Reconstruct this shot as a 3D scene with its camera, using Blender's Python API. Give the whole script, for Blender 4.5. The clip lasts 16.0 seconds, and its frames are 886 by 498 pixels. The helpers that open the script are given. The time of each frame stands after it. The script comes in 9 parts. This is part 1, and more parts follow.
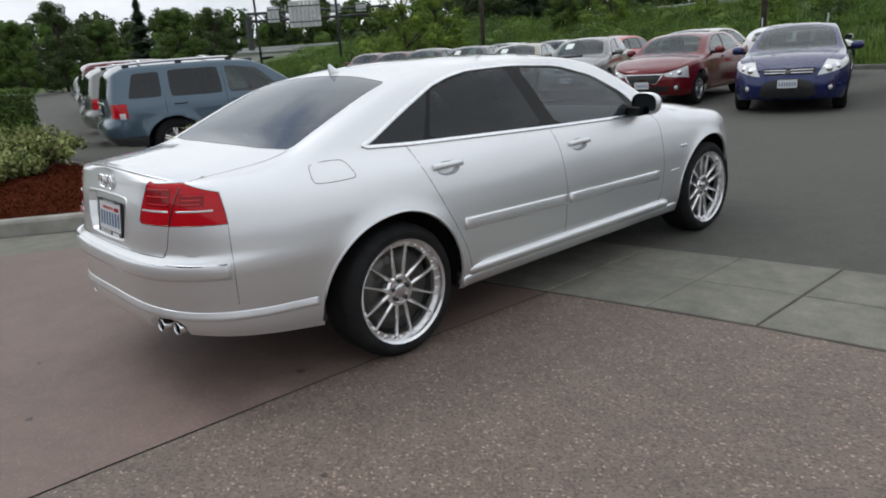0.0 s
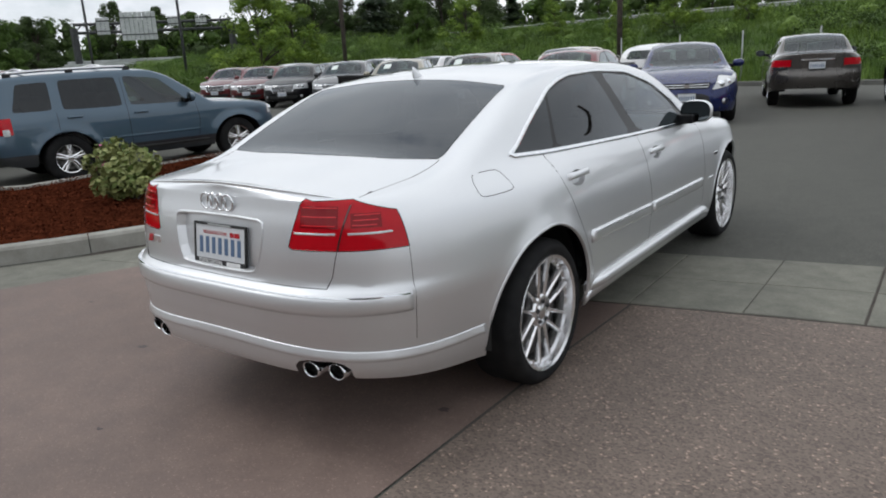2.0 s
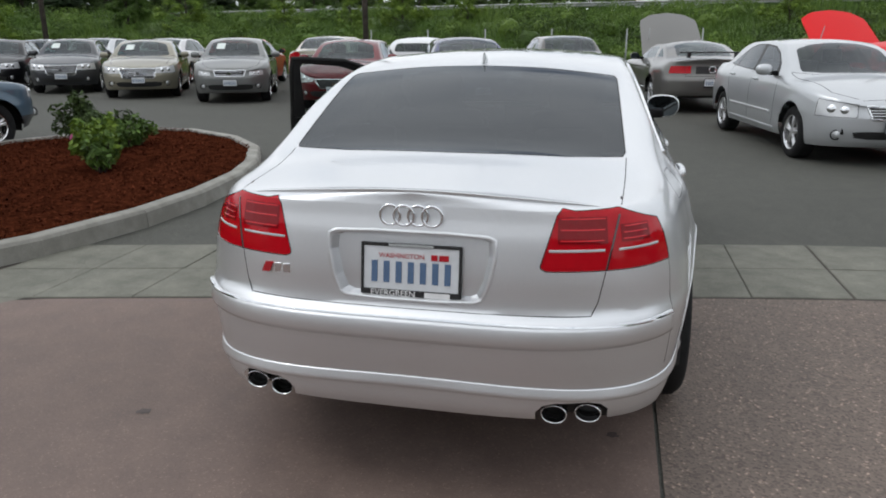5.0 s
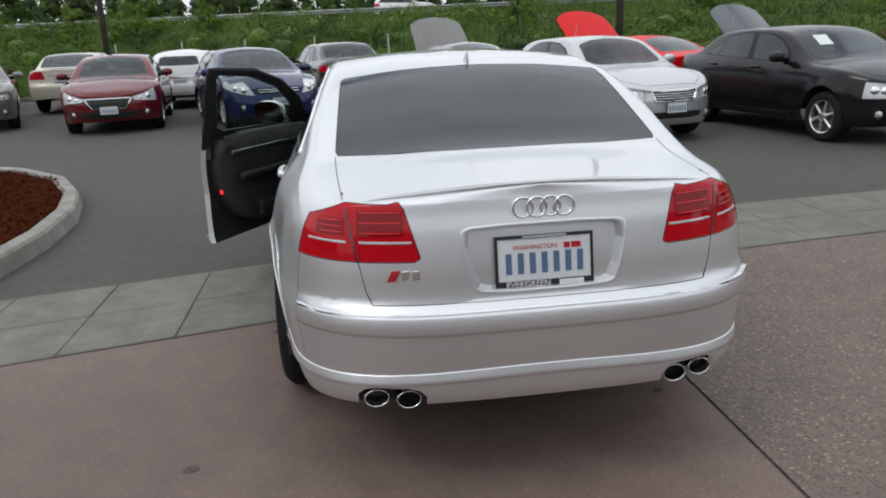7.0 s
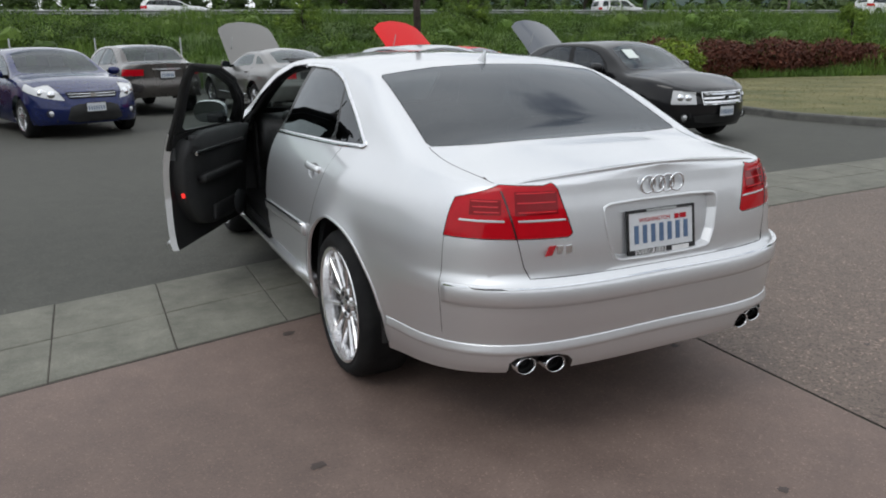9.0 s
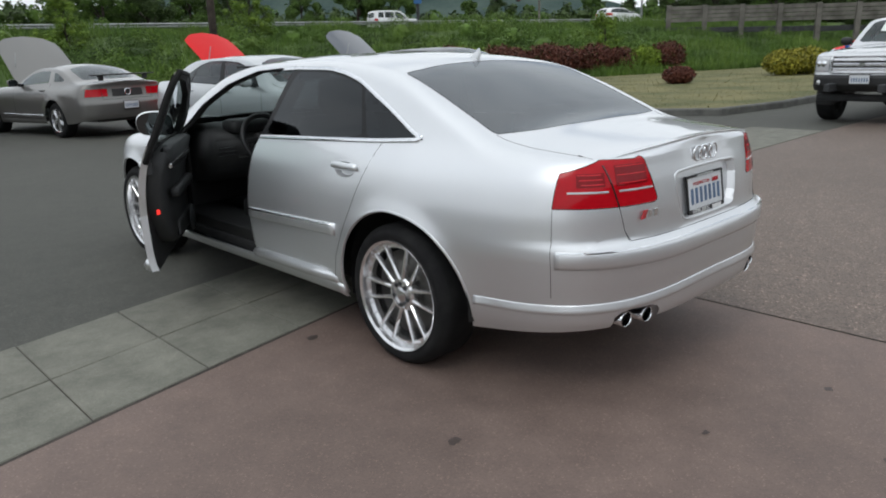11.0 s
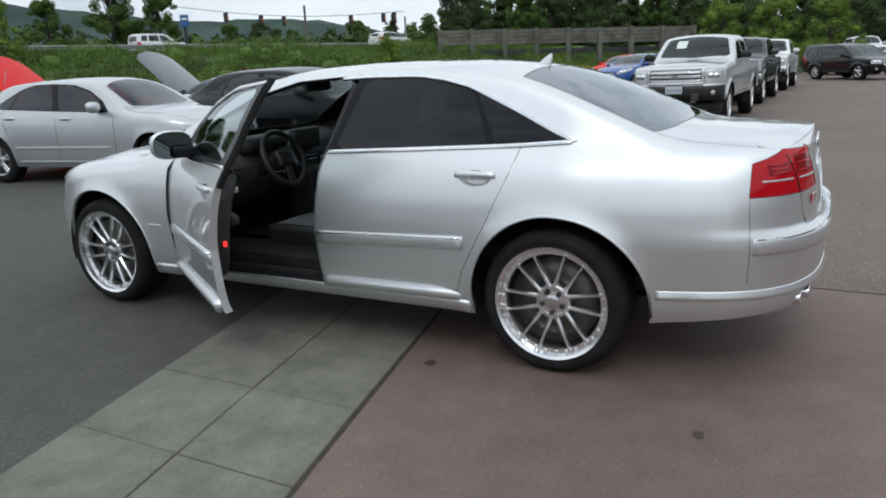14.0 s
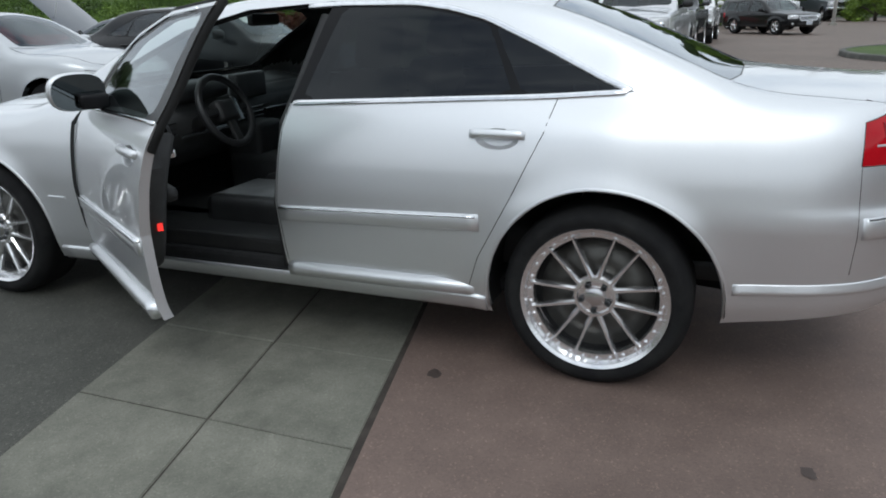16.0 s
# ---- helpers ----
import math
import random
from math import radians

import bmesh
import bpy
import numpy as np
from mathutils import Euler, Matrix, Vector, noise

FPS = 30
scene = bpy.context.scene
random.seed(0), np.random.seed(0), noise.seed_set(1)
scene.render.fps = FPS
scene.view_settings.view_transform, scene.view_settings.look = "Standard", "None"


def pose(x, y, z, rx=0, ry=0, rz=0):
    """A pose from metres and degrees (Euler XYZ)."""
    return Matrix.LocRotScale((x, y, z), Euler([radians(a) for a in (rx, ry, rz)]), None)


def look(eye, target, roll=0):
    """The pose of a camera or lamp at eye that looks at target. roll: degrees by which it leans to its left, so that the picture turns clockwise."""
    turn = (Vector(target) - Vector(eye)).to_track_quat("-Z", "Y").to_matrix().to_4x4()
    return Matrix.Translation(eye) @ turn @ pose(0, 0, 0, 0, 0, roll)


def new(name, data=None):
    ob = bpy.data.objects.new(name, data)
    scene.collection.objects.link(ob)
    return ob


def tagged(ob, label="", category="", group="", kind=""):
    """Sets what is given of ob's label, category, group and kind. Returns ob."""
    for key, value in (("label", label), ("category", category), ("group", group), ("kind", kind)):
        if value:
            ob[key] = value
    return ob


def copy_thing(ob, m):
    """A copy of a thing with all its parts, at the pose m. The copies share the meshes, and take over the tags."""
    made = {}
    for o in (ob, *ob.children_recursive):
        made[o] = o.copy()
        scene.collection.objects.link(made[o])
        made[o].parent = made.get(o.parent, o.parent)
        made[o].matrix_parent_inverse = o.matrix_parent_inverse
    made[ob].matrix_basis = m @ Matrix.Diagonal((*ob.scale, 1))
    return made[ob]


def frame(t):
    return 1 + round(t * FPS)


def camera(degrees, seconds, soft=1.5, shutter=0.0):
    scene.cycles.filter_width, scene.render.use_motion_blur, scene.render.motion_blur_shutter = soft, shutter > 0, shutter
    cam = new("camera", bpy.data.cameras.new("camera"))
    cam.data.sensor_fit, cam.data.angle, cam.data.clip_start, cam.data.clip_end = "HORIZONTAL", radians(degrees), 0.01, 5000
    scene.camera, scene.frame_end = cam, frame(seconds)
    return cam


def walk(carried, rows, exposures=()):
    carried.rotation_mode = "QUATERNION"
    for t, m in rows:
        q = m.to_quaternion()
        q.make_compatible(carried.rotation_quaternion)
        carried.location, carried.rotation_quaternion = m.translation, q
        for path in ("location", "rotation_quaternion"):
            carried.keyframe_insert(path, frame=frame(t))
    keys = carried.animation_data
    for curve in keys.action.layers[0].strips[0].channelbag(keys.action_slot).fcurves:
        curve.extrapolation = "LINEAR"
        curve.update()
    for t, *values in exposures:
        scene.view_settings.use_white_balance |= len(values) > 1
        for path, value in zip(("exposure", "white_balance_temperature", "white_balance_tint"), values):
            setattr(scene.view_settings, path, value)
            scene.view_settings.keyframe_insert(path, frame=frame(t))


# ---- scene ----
cam = camera(63.2, 16.0, soft=1.9)
PATH = [
    (0, (3.564, -2.058, 1.475), (2.117, -0.787, 0.936), -4.0),
    (0.5, (3.23, -2.234, 1.461), (1.878, -0.86, 0.929), -2.7),
    (1, (2.927, -2.421, 1.458), (1.634, -0.987, 0.937), -2.0),
    (1.5, (2.654, -2.627, 1.487), (1.462, -1.105, 0.975), -2.3),
    (2, (2.331, -2.733, 1.479), (1.197, -1.17, 0.958), -3.2),
    (2.5, (2.05, -2.818, 1.48), (0.987, -1.203, 0.969), -1.3),
    (3, (1.759, -2.963, 1.499), (0.833, -1.265, 0.989), -2.7),
    (3.5, (1.455, -3.015, 1.477), (0.656, -1.262, 0.94), -2.9),
    (3.7, (1.316, -3.011, 1.493), (0.564, -1.242, 0.939), -3.7),
    (5.8, (0.1, -3.087, 1.485), (-0.104, -1.178, 0.928), -0.7),
    (6, (-0.022, -3.109, 1.48), (-0.172, -1.195, 0.921), -2.1),
    (6.5, (-0.299, -3.153, 1.487), (-0.244, -1.239, 0.909), -1.4),
    (7, (-0.593, -3.115, 1.484), (-0.346, -1.212, 0.922), -2.3),
    (7.5, (-0.913, -3.133, 1.482), (-0.499, -1.252, 0.946), -0.4),
    (8, (-1.229, -3.142, 1.481), (-0.681, -1.304, 0.914), -0.3),
    (8.5, (-1.531, -3.039, 1.474), (-0.811, -1.249, 0.947), -1.6),
    (9, (-1.822, -2.949, 1.466), (-0.983, -1.219, 0.914), -0.6),
    (9.2, (-1.964, -2.927, 1.449), (-1.076, -1.222, 0.896), -1.7),
    (11.3, (-3.024, -2.316, 1.417), (-1.64, -0.974, 0.885), -1.6),
    (11.5, (-3.092, -2.223, 1.41), (-1.672, -0.919, 0.879), -1.6),
    (12, (-3.272, -1.98, 1.423), (-1.789, -0.74, 0.909), -1.8),
    (12.5, (-3.51, -1.754, 1.413), (-1.96, -0.59, 0.917), -1.8),
    (13, (-3.658, -1.511, 1.395), (-2.052, -0.436, 0.881), -1.4),
    (13.5, (-3.761, -1.254, 1.409), (-2.115, -0.226, 0.925), -3.7),
    (14, (-3.826, -1.033, 1.396), (-2.119, -0.117, 0.899), -2.6),
    (14.5, (-3.867, -0.844, 1.4), (-2.109, -0.044, 0.881), -3.1),
    (15, (-3.81, -0.703, 1.385), (-2.053, 0.067, 0.819), -3.3),
    (15.5, (-3.569, -0.541, 1.371), (-1.832, 0.266, 0.795), -2.7),
    (16, (-3.291, -0.37, 1.319), (-1.524, 0.324, 0.689), -1.4),
]
walk(cam, [(t, look(eye, target, roll)) for t, eye, target, roll in PATH], [(0, 0.14, 6290, 9.5), (9.2, 0.12, 6290, 9.5), (11.5, 0.10, 6180, 7.5), (16, 0.07, 6020, 6.5)])

# ---- world, sun and exposure ----
world = bpy.data.worlds.new("overcast_sky")
scene.world = world
world.use_nodes = True
wn, wl = world.node_tree.nodes, world.node_tree.links
wn.clear()
sky = wn.new("ShaderNodeTexSky")
sky.sky_type, sky.sun_disc = "NISHITA", False
sky.sun_elevation, sky.sun_rotation = radians(52), radians(250)
sky_dim = wn.new("ShaderNodeVectorMath")
sky_dim.operation = "SCALE"
sky_dim.inputs["Scale"].default_value = 0.085
wl.new(sky.outputs["Color"], sky_dim.inputs[0])
where = wn.new("ShaderNodeTexCoord")
spread = wn.new("ShaderNodeMapping")
spread.inputs["Scale"].default_value = (1.6, 1.6, 3.6)
wl.new(where.outputs["Generated"], spread.inputs["Vector"])
cloud = wn.new("ShaderNodeTexNoise")
cloud.inputs["Scale"].default_value, cloud.inputs["Detail"].default_value = 1.7, 7.0
cloud.inputs["Roughness"].default_value = 0.58
wl.new(spread.outputs["Vector"], cloud.inputs["Vector"])
cover = wn.new("ShaderNodeMapRange")
cover.inputs["From Min"].default_value, cover.inputs["From Max"].default_value = 0.24, 0.42
wl.new(cloud.outputs["Fac"], cover.inputs["Value"])
shade = wn.new("ShaderNodeValToRGB")
shade.color_ramp.elements[0].position, shade.color_ramp.elements[0].color = 0.36, (0.76, 0.79, 0.83, 1)
shade.color_ramp.elements[1].position, shade.color_ramp.elements[1].color = 0.62, (1.0, 1.01, 1.02, 1)
wl.new(cloud.outputs["Fac"], shade.inputs["Fac"])
blend = wn.new("ShaderNodeMix")
blend.data_type = "RGBA"
wl.new(cover.outputs["Result"], blend.inputs["Factor"])
wl.new(sky_dim.outputs["Vector"], blend.inputs["A"])
wl.new(shade.outputs["Color"], blend.inputs["B"])
up = wn.new("ShaderNodeSeparateXYZ")
wl.new(where.outputs["Generated"], up.inputs["Vector"])
dome = wn.new("ShaderNodeMapRange")
dome.inputs["From Min"].default_value, dome.inputs["From Max"].default_value = 0.05, 1.0
dome.inputs["To Min"].default_value, dome.inputs["To Max"].default_value = 1.04, 1.27
wl.new(up.outputs["Z"], dome.inputs["Value"])
lift = wn.new("ShaderNodeVectorMath")
lift.operation = "SCALE"
wl.new(blend.outputs["Result"], lift.inputs[0])
wl.new(dome.outputs["Result"], lift.inputs["Scale"])
back = wn.new("ShaderNodeBackground")
back.inputs["Strength"].default_value = 0.91
wl.new(lift.outputs["Vector"], back.inputs["Color"])
wout = wn.new("ShaderNodeOutputWorld")
wl.new(back.outputs["Background"], wout.inputs["Surface"])

sun = new("sun", bpy.data.lights.new("sun", "SUN"))
sun.data.energy, sun.data.angle, sun.data.color = 0.6, radians(24), (1.0, 0.97, 0.92)
sun.matrix_world = look((0, 0, 30), (22, 8, 0))

# ---- materials ----
def shader(name):
    m = bpy.data.materials.new(name)
    m.use_nodes = True
    nodes, links = m.node_tree.nodes, m.node_tree.links
    return m, nodes, links, nodes["Principled BSDF"]


def noise_tex(nodes, links, scale, detail=4.0, rough=0.55, space="Object"):
    tc = nodes.new("ShaderNodeTexCoord")
    n = nodes.new("ShaderNodeTexNoise")
    n.inputs["Scale"].default_value, n.inputs["Detail"].default_value, n.inputs["Roughness"].default_value = scale, detail, rough
    links.new(tc.outputs[space], n.inputs["Vector"])
    return n


def ramp(nodes, links, source, stops):
    r = nodes.new("ShaderNodeValToRGB")
    while len(r.color_ramp.elements) < len(stops):
        r.color_ramp.elements.new(0.5)
    for e, (p, c) in zip(r.color_ramp.elements, stops):
        e.position, e.color = p, (*c, 1)
    links.new(source, r.inputs["Fac"])
    return r.outputs["Color"]


def mix(nodes, links, fac, a, b, mode="MIX"):
    m = nodes.new("ShaderNodeMix")
    m.data_type, m.blend_type = "RGBA", mode
    for key, v in (("Factor", fac), ("A", a), ("B", b)):
        if isinstance(v, (int, float)):
            m.inputs[key].default_value = v
        elif isinstance(v, tuple):
            m.inputs[key].default_value = (*v, 1)
        else:
            links.new(v, m.inputs[key])
    return m.outputs["Result"]


def bump(nodes, links, bsdf, height, strength, distance):
    b = nodes.new("ShaderNodeBump")
    b.inputs["Strength"].default_value, b.inputs["Distance"].default_value = strength, distance
    links.new(height, b.inputs["Height"])
    links.new(b.outputs["Normal"], bsdf.inputs["Normal"])


def surface(name, low, high, rough, metal=0.0, scale=6.0, fine=90.0, relief=0.0, relief_size=0.002, coat=0.0, spread=(0.35, 0.65), per_object=0.0, space="Object", specular=0.5):
    """Two-scale variation between two colours, with fine relief."""
    m, nodes, links, b = shader(name)
    big, small = noise_tex(nodes, links, scale, space=space), noise_tex(nodes, links, fine, 3.0, space=space)
    c = ramp(nodes, links, big.outputs["Fac"], [(spread[0], low), (spread[1], high)])
    g = ramp(nodes, links, small.outputs["Fac"], [(0.3, (0.82,) * 3), (0.7, (1.0,) * 3)])
    c = mix(nodes, links, 1.0, c, g, "MULTIPLY")
    if per_object:
        info = nodes.new("ShaderNodeObjectInfo")
        v = ramp(nodes, links, info.outputs["Random"], [(0.0, (1 - per_object,) * 3), (1.0, (1.0,) * 3)])
        c = mix(nodes, links, 1.0, c, v, "MULTIPLY")
    links.new(c, b.inputs["Base Color"])
    b.inputs["Roughness"].default_value, b.inputs["Metallic"].default_value = rough, metal
    b.inputs["Coat Weight"].default_value = coat
    b.inputs["Specular IOR Level"].default_value = specular
    if relief:
        bump(nodes, links, b, small.outputs["Fac"], relief, relief_size)
    return m


def car_paint(name, rgb, metal=0.35, rough=0.32, coat=1.0):
    """Metallic paint under a clear coat, with flake and a film of road dust."""
    m, nodes, links, b = shader(name)
    flake = noise_tex(nodes, links, 900, 2.0)
    dust = noise_tex(nodes, links, 3.0, 6.0)
    c = ramp(nodes, links, flake.outputs["Fac"], [(0.3, tuple(0.9 * v for v in rgb)), (0.7, tuple(min(1.0, 1.06 * v) for v in rgb))])
    links.new(c, b.inputs["Base Color"])
    b.inputs["Metallic"].default_value = metal
    links.new(ramp(nodes, links, dust.outputs["Fac"], [(0.35, (rough - 0.02,) * 3), (0.7, (rough + 0.03,) * 3)]), b.inputs["Roughness"])
    b.inputs["Coat Weight"].default_value, b.inputs["Coat Roughness"].default_value = coat, 0.04
    b.inputs["Specular IOR Level"].default_value = 0.12
    return m


def tinted_glass(name, tint, see=0.1, shine=0.07):
    """Automotive glass: mirror-like at the surface, dark tint behind."""
    m = bpy.data.materials.new(name)
    m.use_nodes = True
    nodes, links = m.node_tree.nodes, m.node_tree.links
    nodes.clear()
    clear = nodes.new("ShaderNodeBsdfTransparent")
    clear.inputs["Color"].default_value = (*(see * v for v in tint), 1)
    gloss = nodes.new("ShaderNodeBsdfGlossy")
    gloss.inputs["Roughness"].default_value = 0.015
    gloss.inputs["Color"].default_value = (0.92, 0.96, 1.0, 1)
    edge = nodes.new("ShaderNodeLayerWeight")
    edge.inputs["Blend"].default_value = 0.5
    steep = nodes.new("ShaderNodeMath")
    steep.operation = "POWER"
    steep.inputs[1].default_value = 4.6
    links.new(edge.outputs["Facing"], steep.inputs[0])
    fres = nodes.new("ShaderNodeMapRange")
    fres.inputs["To Min"].default_value, fres.inputs["To Max"].default_value = shine, 1.0
    links.new(steep.outputs["Value"], fres.inputs["Value"])
    both = nodes.new("ShaderNodeMixShader")
    links.new(fres.outputs["Result"], both.inputs["Fac"])
    links.new(clear.outputs["BSDF"], both.inputs[1])
    links.new(gloss.outputs["BSDF"], both.inputs[2])
    out = nodes.new("ShaderNodeOutputMaterial")
    links.new(both.outputs["Shader"], out.inputs["Surface"])
    return m


def plain(name, rgb, rough, metal=0.0, coat=0.0, specular=0.5):
    """For small parts: one colour with a faint mottling of the gloss."""
    m, nodes, links, b = shader(name)
    n = noise_tex(nodes, links, 40.0, 3.0)
    c = ramp(nodes, links, n.outputs["Fac"], [(0.3, tuple(0.9 * v for v in rgb)), (0.7, rgb)])
    links.new(c, b.inputs["Base Color"])
    b.inputs["Roughness"].default_value, b.inputs["Metallic"].default_value = rough, metal
    b.inputs["Coat Weight"].default_value, b.inputs["Specular IOR Level"].default_value = coat, specular
    return m


def stony(name, base_low, base_high, grain_dark, grain_light, grain_scale, rough, relief, stain=0.85):
    """Ground with visible grains: aggregate on a mottled ground colour, with broad stains."""
    m, nodes, links, b = shader(name)
    broad, mid = noise_tex(nodes, links, 0.45, 6.0), noise_tex(nodes, links, 5.0, 6.0, 0.65)
    tc = nodes.new("ShaderNodeTexCoord")
    cells = nodes.new("ShaderNodeTexVoronoi")
    cells.inputs["Scale"].default_value = grain_scale
    links.new(tc.outputs["Object"], cells.inputs["Vector"])
    tone = nodes.new("ShaderNodeSeparateColor")
    links.new(cells.outputs["Color"], tone.inputs["Color"])
    c = ramp(nodes, links, mid.outputs["Fac"], [(0.32, base_low), (0.68, base_high)])
    grain = ramp(nodes, links, tone.outputs["Red"], [(0.0, grain_dark), (0.5, (1.0, 1.0, 1.0)), (0.93, (1.04, 1.04, 1.04)), (1.0, grain_light)])
    c = mix(nodes, links, 1.0, c, grain, "MULTIPLY")
    stains = ramp(nodes, links, broad.outputs["Fac"], [(0.3, (stain,) * 3), (0.62, (1.0,) * 3)])
    c = mix(nodes, links, 1.0, c, stains, "MULTIPLY")
    links.new(c, b.inputs["Base Color"])
    links.new(ramp(nodes, links, mid.outputs["Fac"], [(0.3, (rough - 0.06,) * 3), (0.7, (rough + 0.06,) * 3)]), b.inputs["Roughness"])
    bump(nodes, links, b, cells.outputs["Distance"], relief, 0.004)
    return m


def leafy(name, low, high, size=30.0, gloss=0.2):
    """Foliage that differs from clump to clump."""
    m, nodes, links, b = shader(name)
    geo = nodes.new("ShaderNodeNewGeometry")
    n = noise_tex(nodes, links, size * 0.04, 3.0)
    c = ramp(nodes, links, geo.outputs["Random Per Island"], [(0.0, low), (0.75, high), (1.0, tuple(1.25 * v for v in high))])
    c = mix(nodes, links, 1.0, c, ramp(nodes, links, n.outputs["Fac"], [(0.3, (0.65,) * 3), (0.7, (1.1,) * 3)]), "MULTIPLY")
    links.new(c, b.inputs["Base Color"])
    b.inputs["Roughness"].default_value = 0.6
    b.inputs["Specular IOR Level"].default_value = gloss
    return m


SILVER = car_paint("silver_paint", (0.74, 0.75, 0.765), 0.92, 0.44)
CHROME = plain("chrome", (0.82, 0.83, 0.85), 0.1, 1.0)
BRUSHED = plain("brushed_aluminium", (0.68, 0.68, 0.69), 0.24, 1.0)
ALLOY = plain("polished_alloy", (0.84, 0.84, 0.85), 0.22, 0.94)
RUBBER = surface("tyre_rubber", (0.009, 0.009, 0.010), (0.018, 0.018, 0.018), 0.8, scale=9, fine=160, relief=0.15, specular=0.2)
BLACK = surface("black_plastic", (0.010, 0.010, 0.011), (0.018, 0.018, 0.018), 0.55, scale=8, fine=220, relief=0.1, relief_size=0.0005)
GAP = plain("panel_gap", (0.008, 0.008, 0.008), 0.9)
PIANO = plain("gloss_black_trim", (0.008, 0.008, 0.009), 0.25, 0.0, 0.0, 0.18)
TINT = tinted_glass("tinted_glass", (0.80, 0.95, 1.0), 0.05, 0.04)
REAR_TINT = tinted_glass("tinted_rear_glass", (0.80, 0.95, 1.0), 0.06, 0.085)
LIGHT_TINT = tinted_glass("lightly_tinted_glass", (0.80, 0.95, 1.0), 0.42)
CLEAR = tinted_glass("clear_glass", (0.9, 1.0, 0.97), 0.70, 0.10)
WINDSHIELD = tinted_glass("green_tinted_windshield", (0.82, 1.0, 0.92), 0.40, 0.06)
MIRROR = plain("mirror_glass", (0.12, 0.135, 0.14), 0.03, 1.0)
RED_LENS = plain("red_lamp_lens", (0.46, 0.003, 0.010), 0.10, 0.0, 0.22, 0.2)
RED_CHAMBER = plain("red_lamp_chamber", (0.22, 0.002, 0.006), 0.10, 0.0, 0.22, 0.2)
RED_LINE = plain("red_lamp_rib", (0.66, 0.015, 0.025), 0.2, 0.0, 0.1)
LAMP_EDGE = plain("dark_red_lamp_edge", (0.045, 0.004, 0.006), 0.12, 0.0, 1.0)
DEEP_RED = plain("deep_red_lamp_bowl", (0.16, 0.003, 0.005), 0.15, 0.0, 1.0)
HEAD_LENS = plain("headlamp_lens", (0.58, 0.59, 0.60), 0.10, 0.2, 1.0)
WHITE_LENS = plain("clear_lamp_lens", (0.62, 0.63, 0.64), 0.12, 0.25, 1.0)
AMBER = plain("amber_lens", (0.55, 0.13, 0.01), 0.15, 0.0, 0.8)
DISC = plain("brake_disc_steel", (0.11, 0.107, 0.10), 0.45, 0.8)
LEATHER = surface("grey_leather", (0.16, 0.165, 0.17), (0.24, 0.245, 0.25), 0.45, scale=7, fine=200, relief=0.2, relief_size=0.0006)
DARK_LEATHER = surface("black_leather", (0.014, 0.014, 0.015), (0.026, 0.026, 0.027), 0.45, scale=7, fine=200, relief=0.2, relief_size=0.0006)
CARPET = surface("dark_carpet", (0.010, 0.010, 0.011), (0.02, 0.02, 0.021), 0.95, scale=14, fine=300, relief=0.4)
PLATE_WHITE = plain("plate_white", (0.66, 0.68, 0.70), 0.35)
PLATE_BLUE = plain("plate_blue", (0.09, 0.15, 0.26), 0.4)
PLATE_RED = plain("plate_red", (0.45, 0.05, 0.05), 0.4)
WHITE_BAR = plain("white_lettering", (0.75, 0.75, 0.75), 0.5)
RED_BADGE = plain("red_badge", (0.45, 0.01, 0.02), 0.25, 0.0, 0.8)
PAPER = plain("window_sticker_paper", (0.72, 0.78, 0.74), 0.6)
ASPHALT = stony("asphalt", (0.056, 0.056, 0.047), (0.085, 0.084, 0.072), (0.75, 0.75, 0.75), (1.9, 1.9, 1.85), 160, 0.86, 0.35)
MAUVE = stony("mauve_stamped_concrete", (0.144, 0.102, 0.086), (0.193, 0.139, 0.117), (0.88, 0.87, 0.86), (1.5, 1.48, 1.44), 170, 0.68, 0.16, 0.70)
AGGREGATE = stony("exposed_aggregate", (0.136, 0.104, 0.085), (0.182, 0.141, 0.117), (0.58, 0.56, 0.55), (2.3, 2.2, 2.1), 105, 0.72, 0.4, 0.82)
SLAB = stony("grey_green_slab", (0.122, 0.121, 0.098), (0.212, 0.208, 0.172), (0.86, 0.86, 0.85), (1.3, 1.3, 1.28), 190, 0.85, 0.18, 0.74)
KERB = surface("kerb_concrete", (0.26, 0.25, 0.22), (0.40, 0.39, 0.35), 0.85, scale=3.5, fine=120, relief=0.35, per_object=0.15)
OLD_KERB = surface("weathered_kerb", (0.085, 0.085, 0.078), (0.15, 0.148, 0.135), 0.9, scale=3.5, fine=120, relief=0.35, per_object=0.15)
JOINT = surface("joint_dirt", (0.036, 0.029, 0.024), (0.066, 0.055, 0.046), 0.95, scale=9, fine=200, relief=0.3)
STAIN = plain("oil_spot", (0.062, 0.046, 0.040), 0.6)
MULCH = surface("bark_mulch", (0.034, 0.0095, 0.0050), (0.078, 0.0215, 0.0105), 0.95, scale=11, fine=90, relief=0.8, relief_size=0.012, specular=0.0)
CHIP = leafy("bark_chip", (0.026, 0.0075, 0.0040), (0.088, 0.0245, 0.0120), 30.0, 0.0)
SOIL = surface("rough_grass_ground", (0.050, 0.088, 0.016), (0.090, 0.145, 0.028), 0.95, scale=0.35, fine=14, relief=0.6, relief_size=0.05)
LAWN = surface("dry_lawn", (0.10, 0.105, 0.035), (0.20, 0.18, 0.075), 0.95, scale=0.6, fine=40, relief=0.6, relief_size=0.03)
